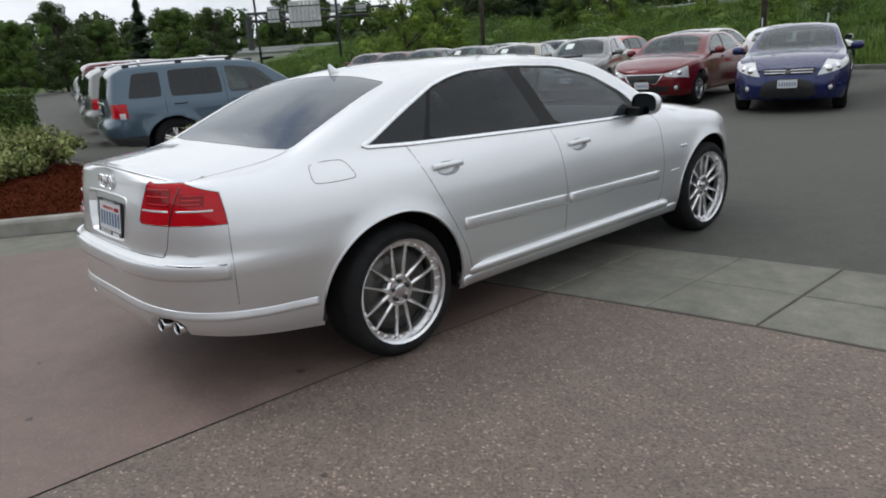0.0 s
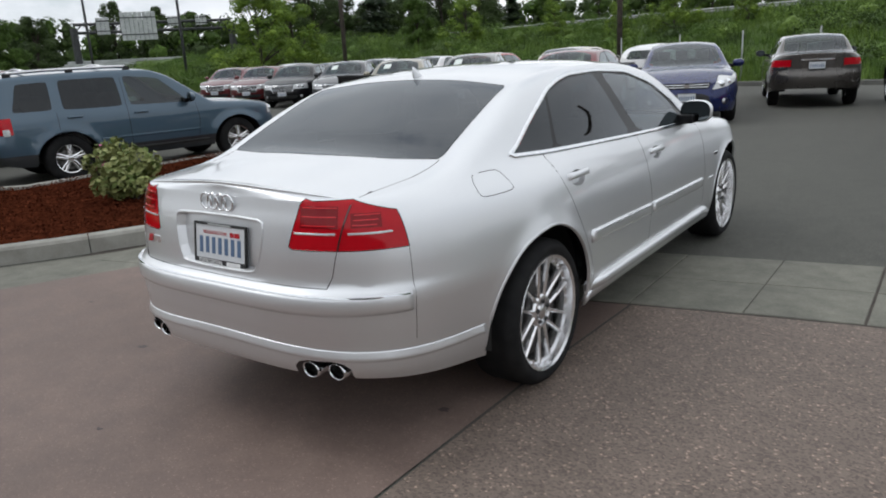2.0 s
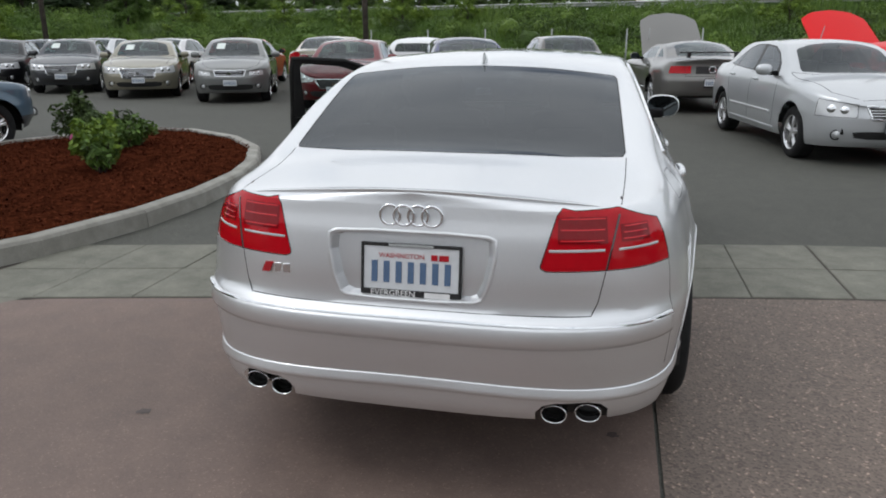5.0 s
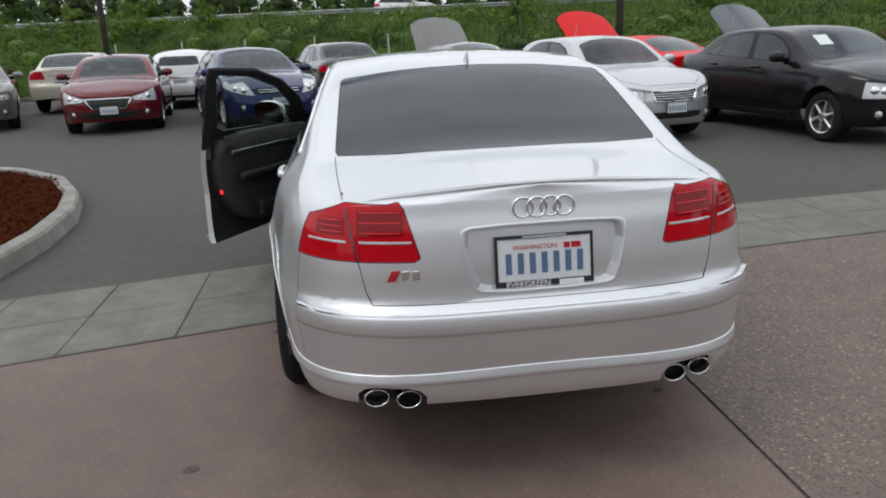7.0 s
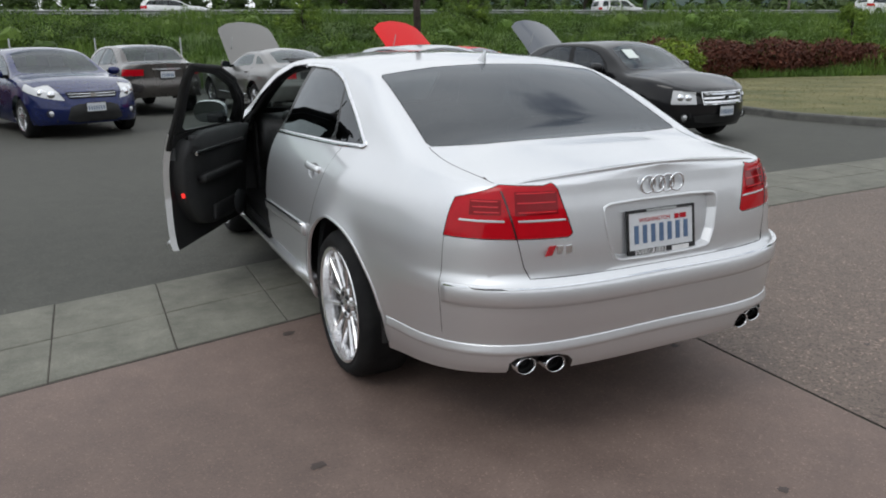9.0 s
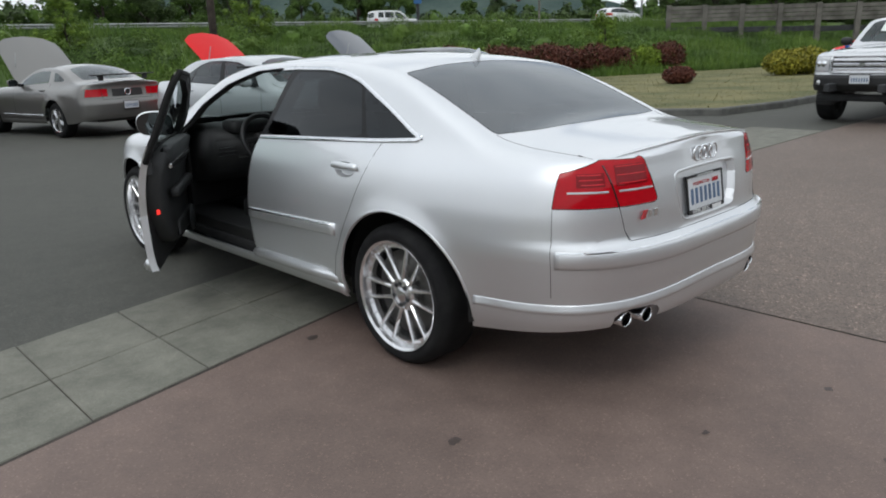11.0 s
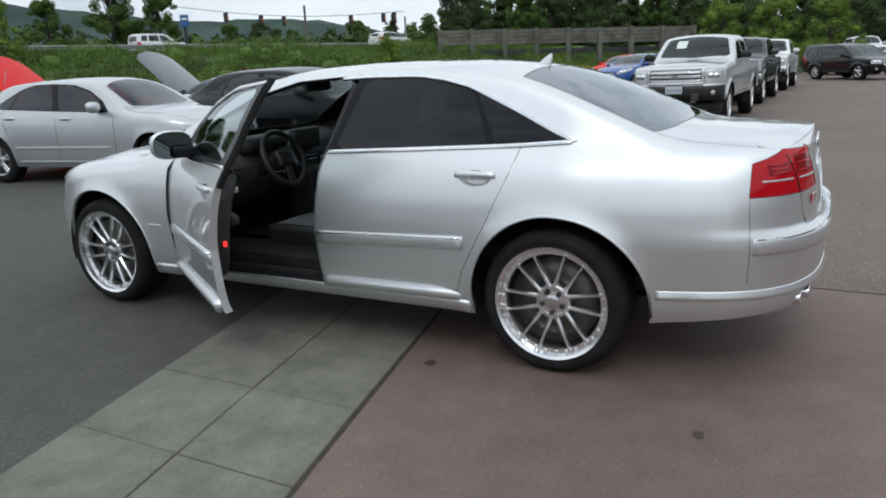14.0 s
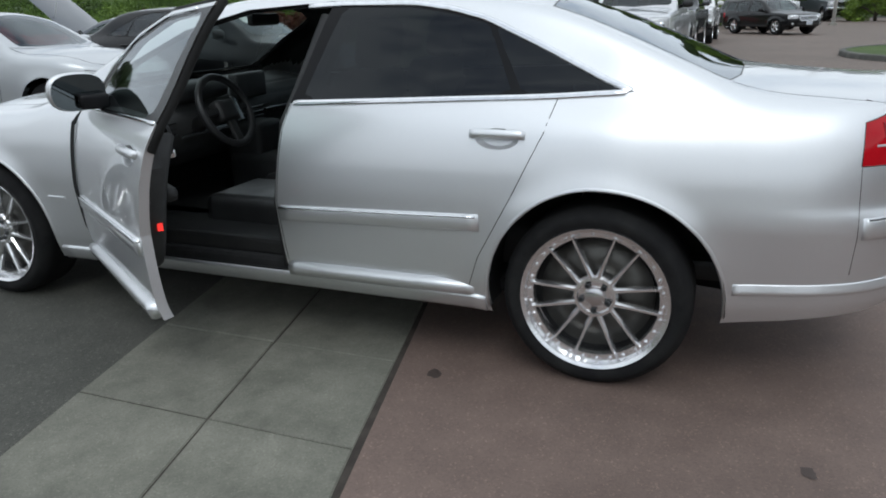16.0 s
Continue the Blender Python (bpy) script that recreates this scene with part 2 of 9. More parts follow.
GREEN_LAWN = surface("green_lawn", (0.045, 0.085, 0.016), (0.085, 0.125, 0.028), 0.95, scale=0.8, fine=40, relief=0.6, relief_size=0.03)
BLADE = leafy("grass_blade", (0.075, 0.115, 0.020), (0.130, 0.180, 0.034))
DRY_BLADE = leafy("dry_grass_blade", (0.11, 0.115, 0.035), (0.22, 0.2, 0.085))
LEAF = leafy("green_leaf", (0.045, 0.085, 0.015), (0.085, 0.145, 0.027))
BRIGHT_LEAF = leafy("bright_green_leaf", (0.07, 0.13, 0.014), (0.17, 0.25, 0.035))
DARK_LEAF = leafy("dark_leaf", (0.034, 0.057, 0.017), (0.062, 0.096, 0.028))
CONIFER = leafy("conifer_needle", (0.018, 0.032, 0.016), (0.038, 0.060, 0.028))
BANK_LEAF = leafy("bank_leaf", (0.058, 0.108, 0.018), (0.098, 0.168, 0.030))
BANK_DARK = leafy("bank_dark_leaf", (0.034, 0.062, 0.014), (0.062, 0.105, 0.022))
BANK_BRIGHT = leafy("bank_bright_leaf", (0.082, 0.140, 0.022), (0.132, 0.205, 0.036))
DASH = surface("dark_grey_soft_plastic", (0.022, 0.023, 0.024), (0.036, 0.037, 0.038), 0.6, scale=8, fine=220, relief=0.1, relief_size=0.0005)
CREAM_LEAF = leafy("variegated_leaf", (0.085, 0.13, 0.025), (0.30, 0.32, 0.125))
RED_LEAF = leafy("red_leaf", (0.07, 0.022, 0.014), (0.125, 0.042, 0.026))
GOLD_GREEN = leafy("lime_leaf", (0.10, 0.16, 0.012), (0.19, 0.27, 0.026))
GOLD_LEAF = leafy("yellow_green_leaf", (0.12, 0.13, 0.015), (0.30, 0.27, 0.03))
PINK = leafy("pink_flower", (0.35, 0.06, 0.16), (0.55, 0.14, 0.28))
BARK = surface("bark", (0.035, 0.028, 0.022), (0.075, 0.06, 0.048), 0.95, scale=6, fine=50, relief=0.8, relief_size=0.02)
GALV = surface("galvanised_steel", (0.24, 0.25, 0.25), (0.36, 0.37, 0.37), 0.5, 0.6, scale=3, fine=60)
DARK_STEEL = surface("dark_steel", (0.030, 0.032, 0.034), (0.055, 0.057, 0.06), 0.6, 0.3, scale=3, fine=60)
WOOD_GREY = surface("weathered_timber", (0.10, 0.092, 0.08), (0.19, 0.175, 0.155), 0.9, scale=1.5, fine=40, relief=0.4)
SIGN_BLUE = plain("sign_blue", (0.03, 0.12, 0.32), 0.5)
SIGN_BACK = surface("sign_back_aluminium", (0.38, 0.40, 0.40), (0.5, 0.52, 0.52), 0.5, 0.4, scale=2, fine=50)
WHITE_WALL = surface("white_wall", (0.5, 0.5, 0.48), (0.62, 0.62, 0.6), 0.7, scale=0.5, fine=12)
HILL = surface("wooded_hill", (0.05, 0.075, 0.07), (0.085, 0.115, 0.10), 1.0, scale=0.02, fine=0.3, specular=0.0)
ROAD = surface("road_asphalt", (0.10, 0.10, 0.098), (0.14, 0.14, 0.137), 0.9, scale=0.3, fine=20)
WALL_GREY = surface("grey_render_wall", (0.16, 0.16, 0.155), (0.22, 0.22, 0.21), 0.85, scale=0.8, fine=30, relief=0.2)

# ---- building tools ----
def part(name, bm, material, parent=None, label="", smooth=False):
    """Links a bmesh as one mesh object, under a thing or a part."""
    me = bpy.data.meshes.new(name)
    bm.to_mesh(me)
    bm.free()
    return part_mesh(name, me, material, parent, label, smooth)


def part_mesh(name, me, material, parent=None, label="", smooth=False):
    if material is not None and not me.materials:
        me.materials.append(material)
    if smooth:
        me.shade_smooth()
    ob = new(name, me)
    if parent is not None:
        ob.parent = parent
    if label:
        ob["label"] = label
    return ob


def thing(name, label, category, m=None, group="", kind=""):
    ob = new(name)
    if m is not None:
        ob.matrix_basis = m
    return tagged(ob, label, category, group, kind)


def quick(name, verts, faces, material, parent=None, label="", smooth=False):
    me = bpy.data.meshes.new(name)
    me.from_pydata([tuple(v) for v in verts], [], faces)
    me.update()
    return part_mesh(name, me, material, parent, label, smooth)


def add_box(bm, x0, x1, y0, y1, z0, z1, bevel=0.0, m=None):
    geo = bmesh.ops.create_cube(bm, size=1)
    t = Matrix.Translation(((x0 + x1) / 2, (y0 + y1) / 2, (z0 + z1) / 2)) @ Matrix.Diagonal((x1 - x0, y1 - y0, z1 - z0, 1))
    bmesh.ops.transform(bm, matrix=(m @ t if m is not None else t), verts=geo["verts"])
    if bevel:
        edges = list({e for v in geo["verts"] for e in v.link_edges})
        bmesh.ops.bevel(bm, geom=edges, offset=bevel, segments=2, affect="EDGES", profile=0.6)
    return bm


def box(x0, x1, y0, y1, z0, z1, bevel=0.0, m=None):
    return add_box(bmesh.new(), x0, x1, y0, y1, z0, z1, bevel, m)


def tube_points(points, radius, sides=8, closed=False):
    """Verts and faces of a round tube along points; radius may be a list."""
    pts = [Vector(p) for p in points]
    n = len(pts)
    verts, faces = [], []
    ref = None
    for i, p in enumerate(pts):
        a, b = pts[(i - 1) % n if closed else max(i - 1, 0)], pts[(i + 1) % n if closed else min(i + 1, n - 1)]
        t = (b - a).normalized()
        if ref is None:
            ref = t.orthogonal().normalized()
        ref = (ref - t * ref.dot(t)).normalized()
        side = t.cross(ref)
        r = radius[i] if isinstance(radius, (list, tuple)) else radius
        for k in range(sides):
            a2 = 2 * math.pi * k / sides
            verts.append(p + r * (math.cos(a2) * ref + math.sin(a2) * side))
    rings = n if closed else n - 1
    for i in range(rings):
        j = (i + 1) % n
        for k in range(sides):
            l = (k + 1) % sides
            faces.append((i * sides + k, i * sides + l, j * sides + l, j * sides + k))
    if not closed:
        faces.append(tuple(reversed(range(sides))))
        faces.append(tuple((n - 1) * sides + k for k in range(sides)))
    return verts, faces


def tube(name, points, radius, material, parent=None, label="", sides=8, closed=False):
    v, f = tube_points(points, radius, sides, closed)
    return quick(name, v, f, material, parent, label, True)


def lathe_points(profile, steps, axis="x", start=0.0, sweep=2 * math.pi):
    """A profile of (radius, along) swept round an axis through the origin."""
    verts, faces = [], []
    full = abs(sweep - 2 * math.pi) < 1e-6
    rows = steps if full else steps + 1
    for i in range(rows):
        a = start + sweep * i / steps
        c, s = math.cos(a), math.sin(a)
        for r, d in profile:
            verts.append({"x": (d, r * c, r * s), "y": (r * c, d, r * s), "z": (r * c, r * s, d)}[axis])
    m = len(profile)
    for i in range(steps):
        j = (i + 1) % rows
        for k in range(m - 1):
            faces.append((i * m + k, j * m + k, j * m + k + 1, i * m + k + 1))
    return verts, faces


def joined(chunks):
    """One list of verts and faces from several."""
    verts, faces = [], []
    for v, f in chunks:
        n = len(verts)
        verts.extend(v)
        faces.extend(tuple(i + n for i in q) for q in f)
    return verts, faces


def moved(chunk, m):
    return [m @ Vector(v) for v in chunk[0]], chunk[1]


def cubic(points):
    """A monotone cubic through (x, y) points, flat outside them."""
    xs, ys = np.array([p[0] for p in points], float), np.array([p[1] for p in points], float)
    h, d = np.diff(xs), np.diff(ys) / np.diff(xs)
    s = np.zeros(len(xs))
    for i in range(1, len(xs) - 1):
        if d[i - 1] * d[i] > 0:
            w1, w2 = 2 * h[i] + h[i - 1], h[i] + 2 * h[i - 1]
            s[i] = (w1 + w2) / (w1 / d[i - 1] + w2 / d[i])
    s[0], s[-1] = d[0], d[-1]
    xl, yl, sl, hl = xs.tolist(), ys.tolist(), s.tolist(), h.tolist()

    def value(v):
        if v <= xl[0]:
            return yl[0]
        if v >= xl[-1]:
            return yl[-1]
        i = 0
        while xl[i + 1] < v:
            i += 1
        t = (v - xl[i]) / hl[i]
        return (yl[i] * (1 + 2 * t) * (1 - t) ** 2 + sl[i] * hl[i] * t * (1 - t) ** 2 + yl[i + 1] * t * t * (3 - 2 * t) + sl[i + 1] * hl[i] * t * t * (t - 1))

    return value


def inside(poly, a, b):
    hit, n = False, len(poly)
    for i in range(n):
        (x1, y1), (x2, y2) = poly[i], poly[i - 1]
        if (y1 > b) != (y2 > b) and a < (x2 - x1) * (b - y1) / (y2 - y1) + x1:
            hit = not hit
    return hit


def circle(cy, cz, r, steps=28):
    return [(cy + r * math.cos(2 * math.pi * i / steps), cz + r * math.sin(2 * math.pi * i / steps)) for i in range(steps)]


def dense(points, step, closed=False):
    out = []
    pts = list(points) + ([points[0]] if closed else [])
    for p, q in zip(pts[:-1], pts[1:]):
        n = max(1, int(math.dist(p, q) / step))
        out += [tuple(a + (b - a) * i / n for a, b in zip(p, q)) for i in range(n)]
    return out if closed else out + [tuple(pts[-1])]


def rounded(points, cut=0.25, closed=True):
    """Chaikin's corner cutting, once over."""
    out, n = [], len(points)
    for i in range(n if closed else n - 1):
        p, q = points[i], points[(i + 1) % n]
        out.append(tuple(a + (b - a) * cut for a, b in zip(p, q)))
        out.append(tuple(a + (b - a) * (1 - cut) for a, b in zip(p, q)))
    return out if closed else [points[0]] + out + [points[-1]]

# ---- cars: a skin lofted from cross-sections, cut into panels ----
from mathutils.bvhtree import BVHTree

AXIS = {"x": (1, 2), "y": (0, 2), "z": (0, 1)}


class Skin:
    """A car's outer skin. Rear axle at y = 0, nose towards +y, tyres on z = 0."""

    def __init__(self, s, step=0.045, ns=24, nc=5, nt=11, nk=14):
        self.s = s
        sx, sy, sz = s.get("scale", (1, 1, 1))
        self.k = (sx, sy, sz)
        f = {key: cubic(s[key]) for key in ("edge", "mid", "low", "width", "lean", "round", "rear", "front", "tuck")}
        self.f = f
        y0, y1, a0, a1, n0, n1 = s["ends"]
        rows = []
        for k in range(nk):
            t = math.pi / 2 * (k / nk) ** 1.0
            rows.append((y0 + a0 * (1 - math.cos(t) ** (2 / n0)), math.sin(t) ** (2 / n0), -math.cos(t) ** (2 / n0)))
        count = max(4, int((y1 - a1 - y0 - a0) / step))
        rows += [(y0 + a0 + (y1 - a1 - y0 - a0) * i / count, 1.0, 0.0) for i in range(count + 1)]
        for k in reversed(range(nk)):
            t = math.pi / 2 * (k / nk)
            rows.append((y1 - a1 * (1 - math.cos(t) ** (2 / n1)), math.sin(t) ** (2 / n1), math.cos(t) ** (2 / n1)))
        widest = max(p[1] for p in s["width"])
        bm = bmesh.new()
        grid = []
        for y, narrow, end in rows:
            half = self.section(y, ns, nc, nt)
            line = []
            for side in (-1, 1):
                run = half if side < 0 else half[-2::-1]
                for x, z in run:
                    if end:
                        n_pt = (n0 if end < 0 else n1) + 6.0 * max(0.0, 1 - max(x, self.top_x if z >= self.top_z else 0.0) / widest)
                        shrink = (1 - abs(end) ** n_pt) ** (1 / n_pt) if abs(end) < 1 else 0.0
                    else:
                        shrink = 1.0
                    yy = y + (f["rear"](z) * -end if end < 0 else f["front"](z) * end)
                    line.append(bm.verts.new((side * x * shrink * sx, yy * sy, z * sz)))
            grid.append(line)
        for a, b in zip(grid[:-1], grid[1:]):
            for i in range(len(a) - 1):
                bm.faces.new((a[i], a[i + 1], b[i + 1], b[i]))
        bmesh.ops.remove_doubles(bm, verts=bm.verts, dist=0.0008)
        bmesh.ops.dissolve_degenerate(bm, edges=bm.edges, dist=0.0005)
        bmesh.ops.recalc_face_normals(bm, faces=bm.faces)
        self.bm = bm
        self.id = bm.faces.layers.int.new("panel")
        self.names = ["body"]
        self.tree = BVHTree.FromBMesh(bm)

    def half_width(self, y, z):
        f, s = self.f, self.s
        x = f["width"](y) + f["lean"](z)
        t = min(1.0, max(0.0, (z - s["belt"] + 0.10) / 0.16))
        x -= f["tuck"](y) * t * t * (3 - 2 * t)
        if y < -0.2 and z < 0.62:
            x -= s.get("low_tuck", 0.0) * min(1.0, (-0.2 - y) / 0.3) * min(1.0, (0.62 - z) / 0.2)
        for axle in (0.0, s["base"]):
            d = math.hypot(y - axle, z - s["hub"])
            if z > s["hub"] * 0.6:
                x += s.get("flare", 0.014) * math.exp(-(((d - s["arch"]) / 0.05) ** 2))
        return x

    def section(self, y, ns, nc, nt):
        f = self.f
        lo, hi, mid, r = f["low"](y), f["edge"](y), f["mid"](y), f["round"](y)
        pts = []
        for i in range(ns + 1):
            z = lo + (hi - r - lo) * i / ns
            pts.append((self.half_width(y, z), z))
        ax, az = pts[-1]
        cx, cz = self.half_width(y, hi) + 0.002, hi + 0.15 * (mid - hi) * 0.2
        bx, bz = max(0.05, cx - r), hi
        self.top_x, self.top_z = bx, hi - r
        for i in range(1, nc + 1):
            t = i / nc
            pts.append(((1 - t) ** 2 * ax + 2 * t * (1 - t) * cx + t * t * bx, (1 - t) ** 2 * az + 2 * t * (1 - t) * cz + t * t * bz))
        for i in range(1, nt + 1):
            x = bx * (1 - i / nt)
            pts.append((x, hi + (mid - hi) * (1 - (x / bx) ** 2.2)))
        return pts

    # -- cutting --
    def cut(self, name, poly, axis, where, keep=None):
        """Cuts a polygon, seen along an axis, out of the faces that satisfy where(centre); keep: panels it may take."""
        bm, (u, v) = self.bm, AXIS[axis]
        ku, kv = self.k[u], self.k[v]
        poly = [(a * ku, b * kv) for a, b in poly]
        lo = (min(p[0] for p in poly) - 0.002, min(p[1] for p in poly) - 0.002)
        hi = (max(p[0] for p in poly) + 0.002, max(p[1] for p in poly) + 0.002)

        def near(f, lo, hi):
            us, vs = [w.co[u] for w in f.verts], [w.co[v] for w in f.verts]
            return max(us) > lo[0] and min(us) < hi[0] and max(vs) > lo[1] and min(vs) < hi[1]

        bm.normal_update()
        pool = {f for f in bm.faces if near(f, lo, hi) and where(f.calc_center_median(), f.normal)}
        for i in range(len(poly)):
            a, b = poly[i - 1], poly[i]
            elo, ehi = (min(a[0], b[0]) - 0.001, min(a[1], b[1]) - 0.001), (max(a[0], b[0]) + 0.001, max(a[1], b[1]) + 0.001)
            some = [f for f in pool if f.is_valid and near(f, elo, ehi)]
            if not some:
                continue
            co, no = [0.0] * 3, [0.0] * 3
            co[u], co[v] = a
            no[u], no[v] = b[1] - a[1], a[0] - b[0]
            if math.hypot(no[u], no[v]) < 1e-7:
                continue
            geom = some + list({e for f in some for e in f.edges}) + list({w for f in some for w in f.verts})
            got = bmesh.ops.bisect_plane(bm, geom=geom, dist=1e-5, plane_co=co, plane_no=no)
            pool |= {g for g in got["geom"] if isinstance(g, bmesh.types.BMFace)}
        self.mark(name, [f for f in pool if f.is_valid and inside(poly, *(f.calc_center_median()[k] for k in (u, v)))], keep)

    def cut_between(self, name, planes, where, keep=None):
        """Cuts out the region on the inner side of all planes (point, outward normal)."""
        bm = self.bm
        k = Vector(self.k)
        planes = [(Vector(p) * k, Vector((n[0] / k.x, n[1] / k.y, n[2] / k.z))) for p, n in planes]
        bm.normal_update()
        pool = {f for f in bm.faces if where(f.calc_center_median(), f.normal)}
        for p, n in planes:
            some = [f for f in pool if f.is_valid]
            geom = some + list({e for f in some for e in f.edges}) + list({w for f in some for w in f.verts})
            if geom:
                got = bmesh.ops.bisect_plane(bm, geom=geom, dist=1e-5, plane_co=p, plane_no=n)
                pool |= {g for g in got["geom"] if isinstance(g, bmesh.types.BMFace)}
        self.mark(name, [f for f in pool if f.is_valid and all((f.calc_center_median() - p).dot(n) < 0 for p, n in planes)], keep)

    def mark(self, name, faces, keep):
        if name not in self.names:
            self.names.append(name)
        i = self.names.index(name)
        for f in faces:
            if keep is None or self.names[f[self.id]] in keep:
                f[self.id] = i

    def meshes(self):
        """Each panel as mesh data with the skin's own smooth normals."""
        self.bm.normal_update()
        out = {}
        for i, name in enumerate(self.names):
            faces = [f for f in self.bm.faces if f[self.id] == i]
            if not faces:
                continue
            index, verts, normals, polys = {}, [], [], []
            for f in faces:
                poly = []
                for v in f.verts:
                    if v not in index:
                        index[v] = len(verts)
                        verts.append(tuple(v.co))
                        normals.append(tuple(v.normal))
                    poly.append(index[v])
                polys.append(tuple(poly))
            out[name] = (verts, normals, polys)
        return out

    # -- laying things on the skin --
    def lay(self, axis, side, a, b):
        """The skin's place and normal under (a, b), seen along an axis from that side."""
        u, v = AXIS[axis]
        w = 3 - u - v
        o, d = [0.0] * 3, [0.0] * 3
        o[u], o[v], o[w], d[w] = a * self.k[u], b * self.k[v], 9.0 * side, -side
        place, normal, _, _ = self.tree.ray_cast(Vector(o), Vector(d))
        if place is None:
            return None
        if normal.dot(Vector(d)) > 0:
            normal = -normal
        return place, normal

    def path(self, axis, side, points, step=0.03, closed=False):
        return [g for a, b in dense(points, step, closed) if (g := self.lay(axis, side, a, b)) is not None]


def skin_part(name, data, material, parent, label="", move=None):
    verts, normals, polys = data
    me = bpy.data.meshes.new(name)
    me.from_pydata(verts, [], polys)
    me.update()
    me.shade_smooth()
    me.normals_split_custom_set_from_vertices(normals)
    return part_mesh(name, me, material, parent, label)


def strip_points(track, width, height, sink=0.003, closed=False, shift=0.0, section=None):
    """A moulding of flat-topped section along (place, normal) pairs."""
    n = len(track)
    verts, faces = [], []
    prof = section or [(-0.5, -sink), (-0.5, height * 0.55), (-0.32, height), (0.32, height), (0.5, height * 0.55), (0.5, -sink)]
    for i, (p, nrm) in enumerate(track):
        a, b = track[(i - 1) % n if closed else max(i - 1, 0)][0], track[(i + 1) % n if closed else min(i + 1, n - 1)][0]
        t = b - a
        t = t.normalized() if t.length > 1e-9 else Vector((0, 1, 0))
        side = t.cross(nrm).normalized()
        for q, h in prof:
            verts.append(p + side * (q * width + shift) + nrm * h)
    m = len(prof)
    for i in range(n if closed else n - 1):
        j = (i + 1) % n
        for k in range(m - 1):
            faces.append((i * m + k, j * m + k, j * m + k + 1, i * m + k + 1))
    if not closed:
        faces += [tuple(range(m)), tuple((n - 1) * m + k for k in reversed(range(m)))]
    return verts, faces


def strip(name, track, width, height, material, parent, label="", sink=0.003, closed=False, smooth=False, section=None):
    if len(track) < 3:
        return None
    v, f = strip_points(track, width, height, sink, closed, 0.0, section)
    return quick(name, v, f, material, parent, label, smooth)


# -- wheels --
def wheel_meshes(kind, r, rim, wide):
    """Chunks for a wheel with its outer face towards +x, centred on its hub face plane at x = 0."""
    w0, w1 = -wide, 0.0
    tyre = lathe_points([(rim * 0.98, w0 + 0.015), (rim + 0.012, w0 + 0.006), ((rim + r) / 2, w0 - 0.004), (r - 0.022, w0 + 0.006), (r - 0.004, w0 + 0.03), (r, w0 + 0.05),
                         (r, w1 - 0.05), (r - 0.004, w1 - 0.03), (r - 0.022, w1 - 0.008), ((rim + r) / 2, w1 + 0.004), (rim + 0.012, w1 - 0.004), (rim * 0.985, w1 - 0.014)], 48)
    barrel = lathe_points([(rim * 0.96, w0 + 0.02), (rim * 0.93, w0 + 0.05), (rim * 0.92, w1 - 0.07), (rim * 0.945, w1 - 0.03), (rim * 0.955, w1 - 0.008), (rim * 1.005, w1 - 0.001), (rim * 1.012, w1 - 0.006), (rim * 1.0, w1 - 0.016)], 48)
    return tyre, barrel


def bar_between(p, q, w0, w1, d, up):
    """A tapering spoke from p to q with a ridge on its face (up is the face's normal)."""
    p, q, up = Vector(p), Vector(q), Vector(up)
    t = (q - p).normalized()
    s = t.cross(up).normalized()
    verts, faces = [], []
    for i in range(5):
        u = i / 4
        c, w = p.lerp(q, u), w0 + (w1 - w0) * u
        verts += [c - s * w / 2 - up * d, c - s * w / 2 + up * 0.0, c - s * w * 0.2 + up * 0.008, c + s * w * 0.2 + up * 0.008, c + s * w / 2, c + s * w / 2 - up * d]
    for i in range(4):
        for k in range(6):
            l = (k + 1) % 6
            faces.append((i * 6 + k, i * 6 + l, i * 6 + 6 + l, i * 6 + 6 + k))
    faces += [tuple(range(6)), tuple(24 + k for k in reversed(range(6)))]
    return verts, faces


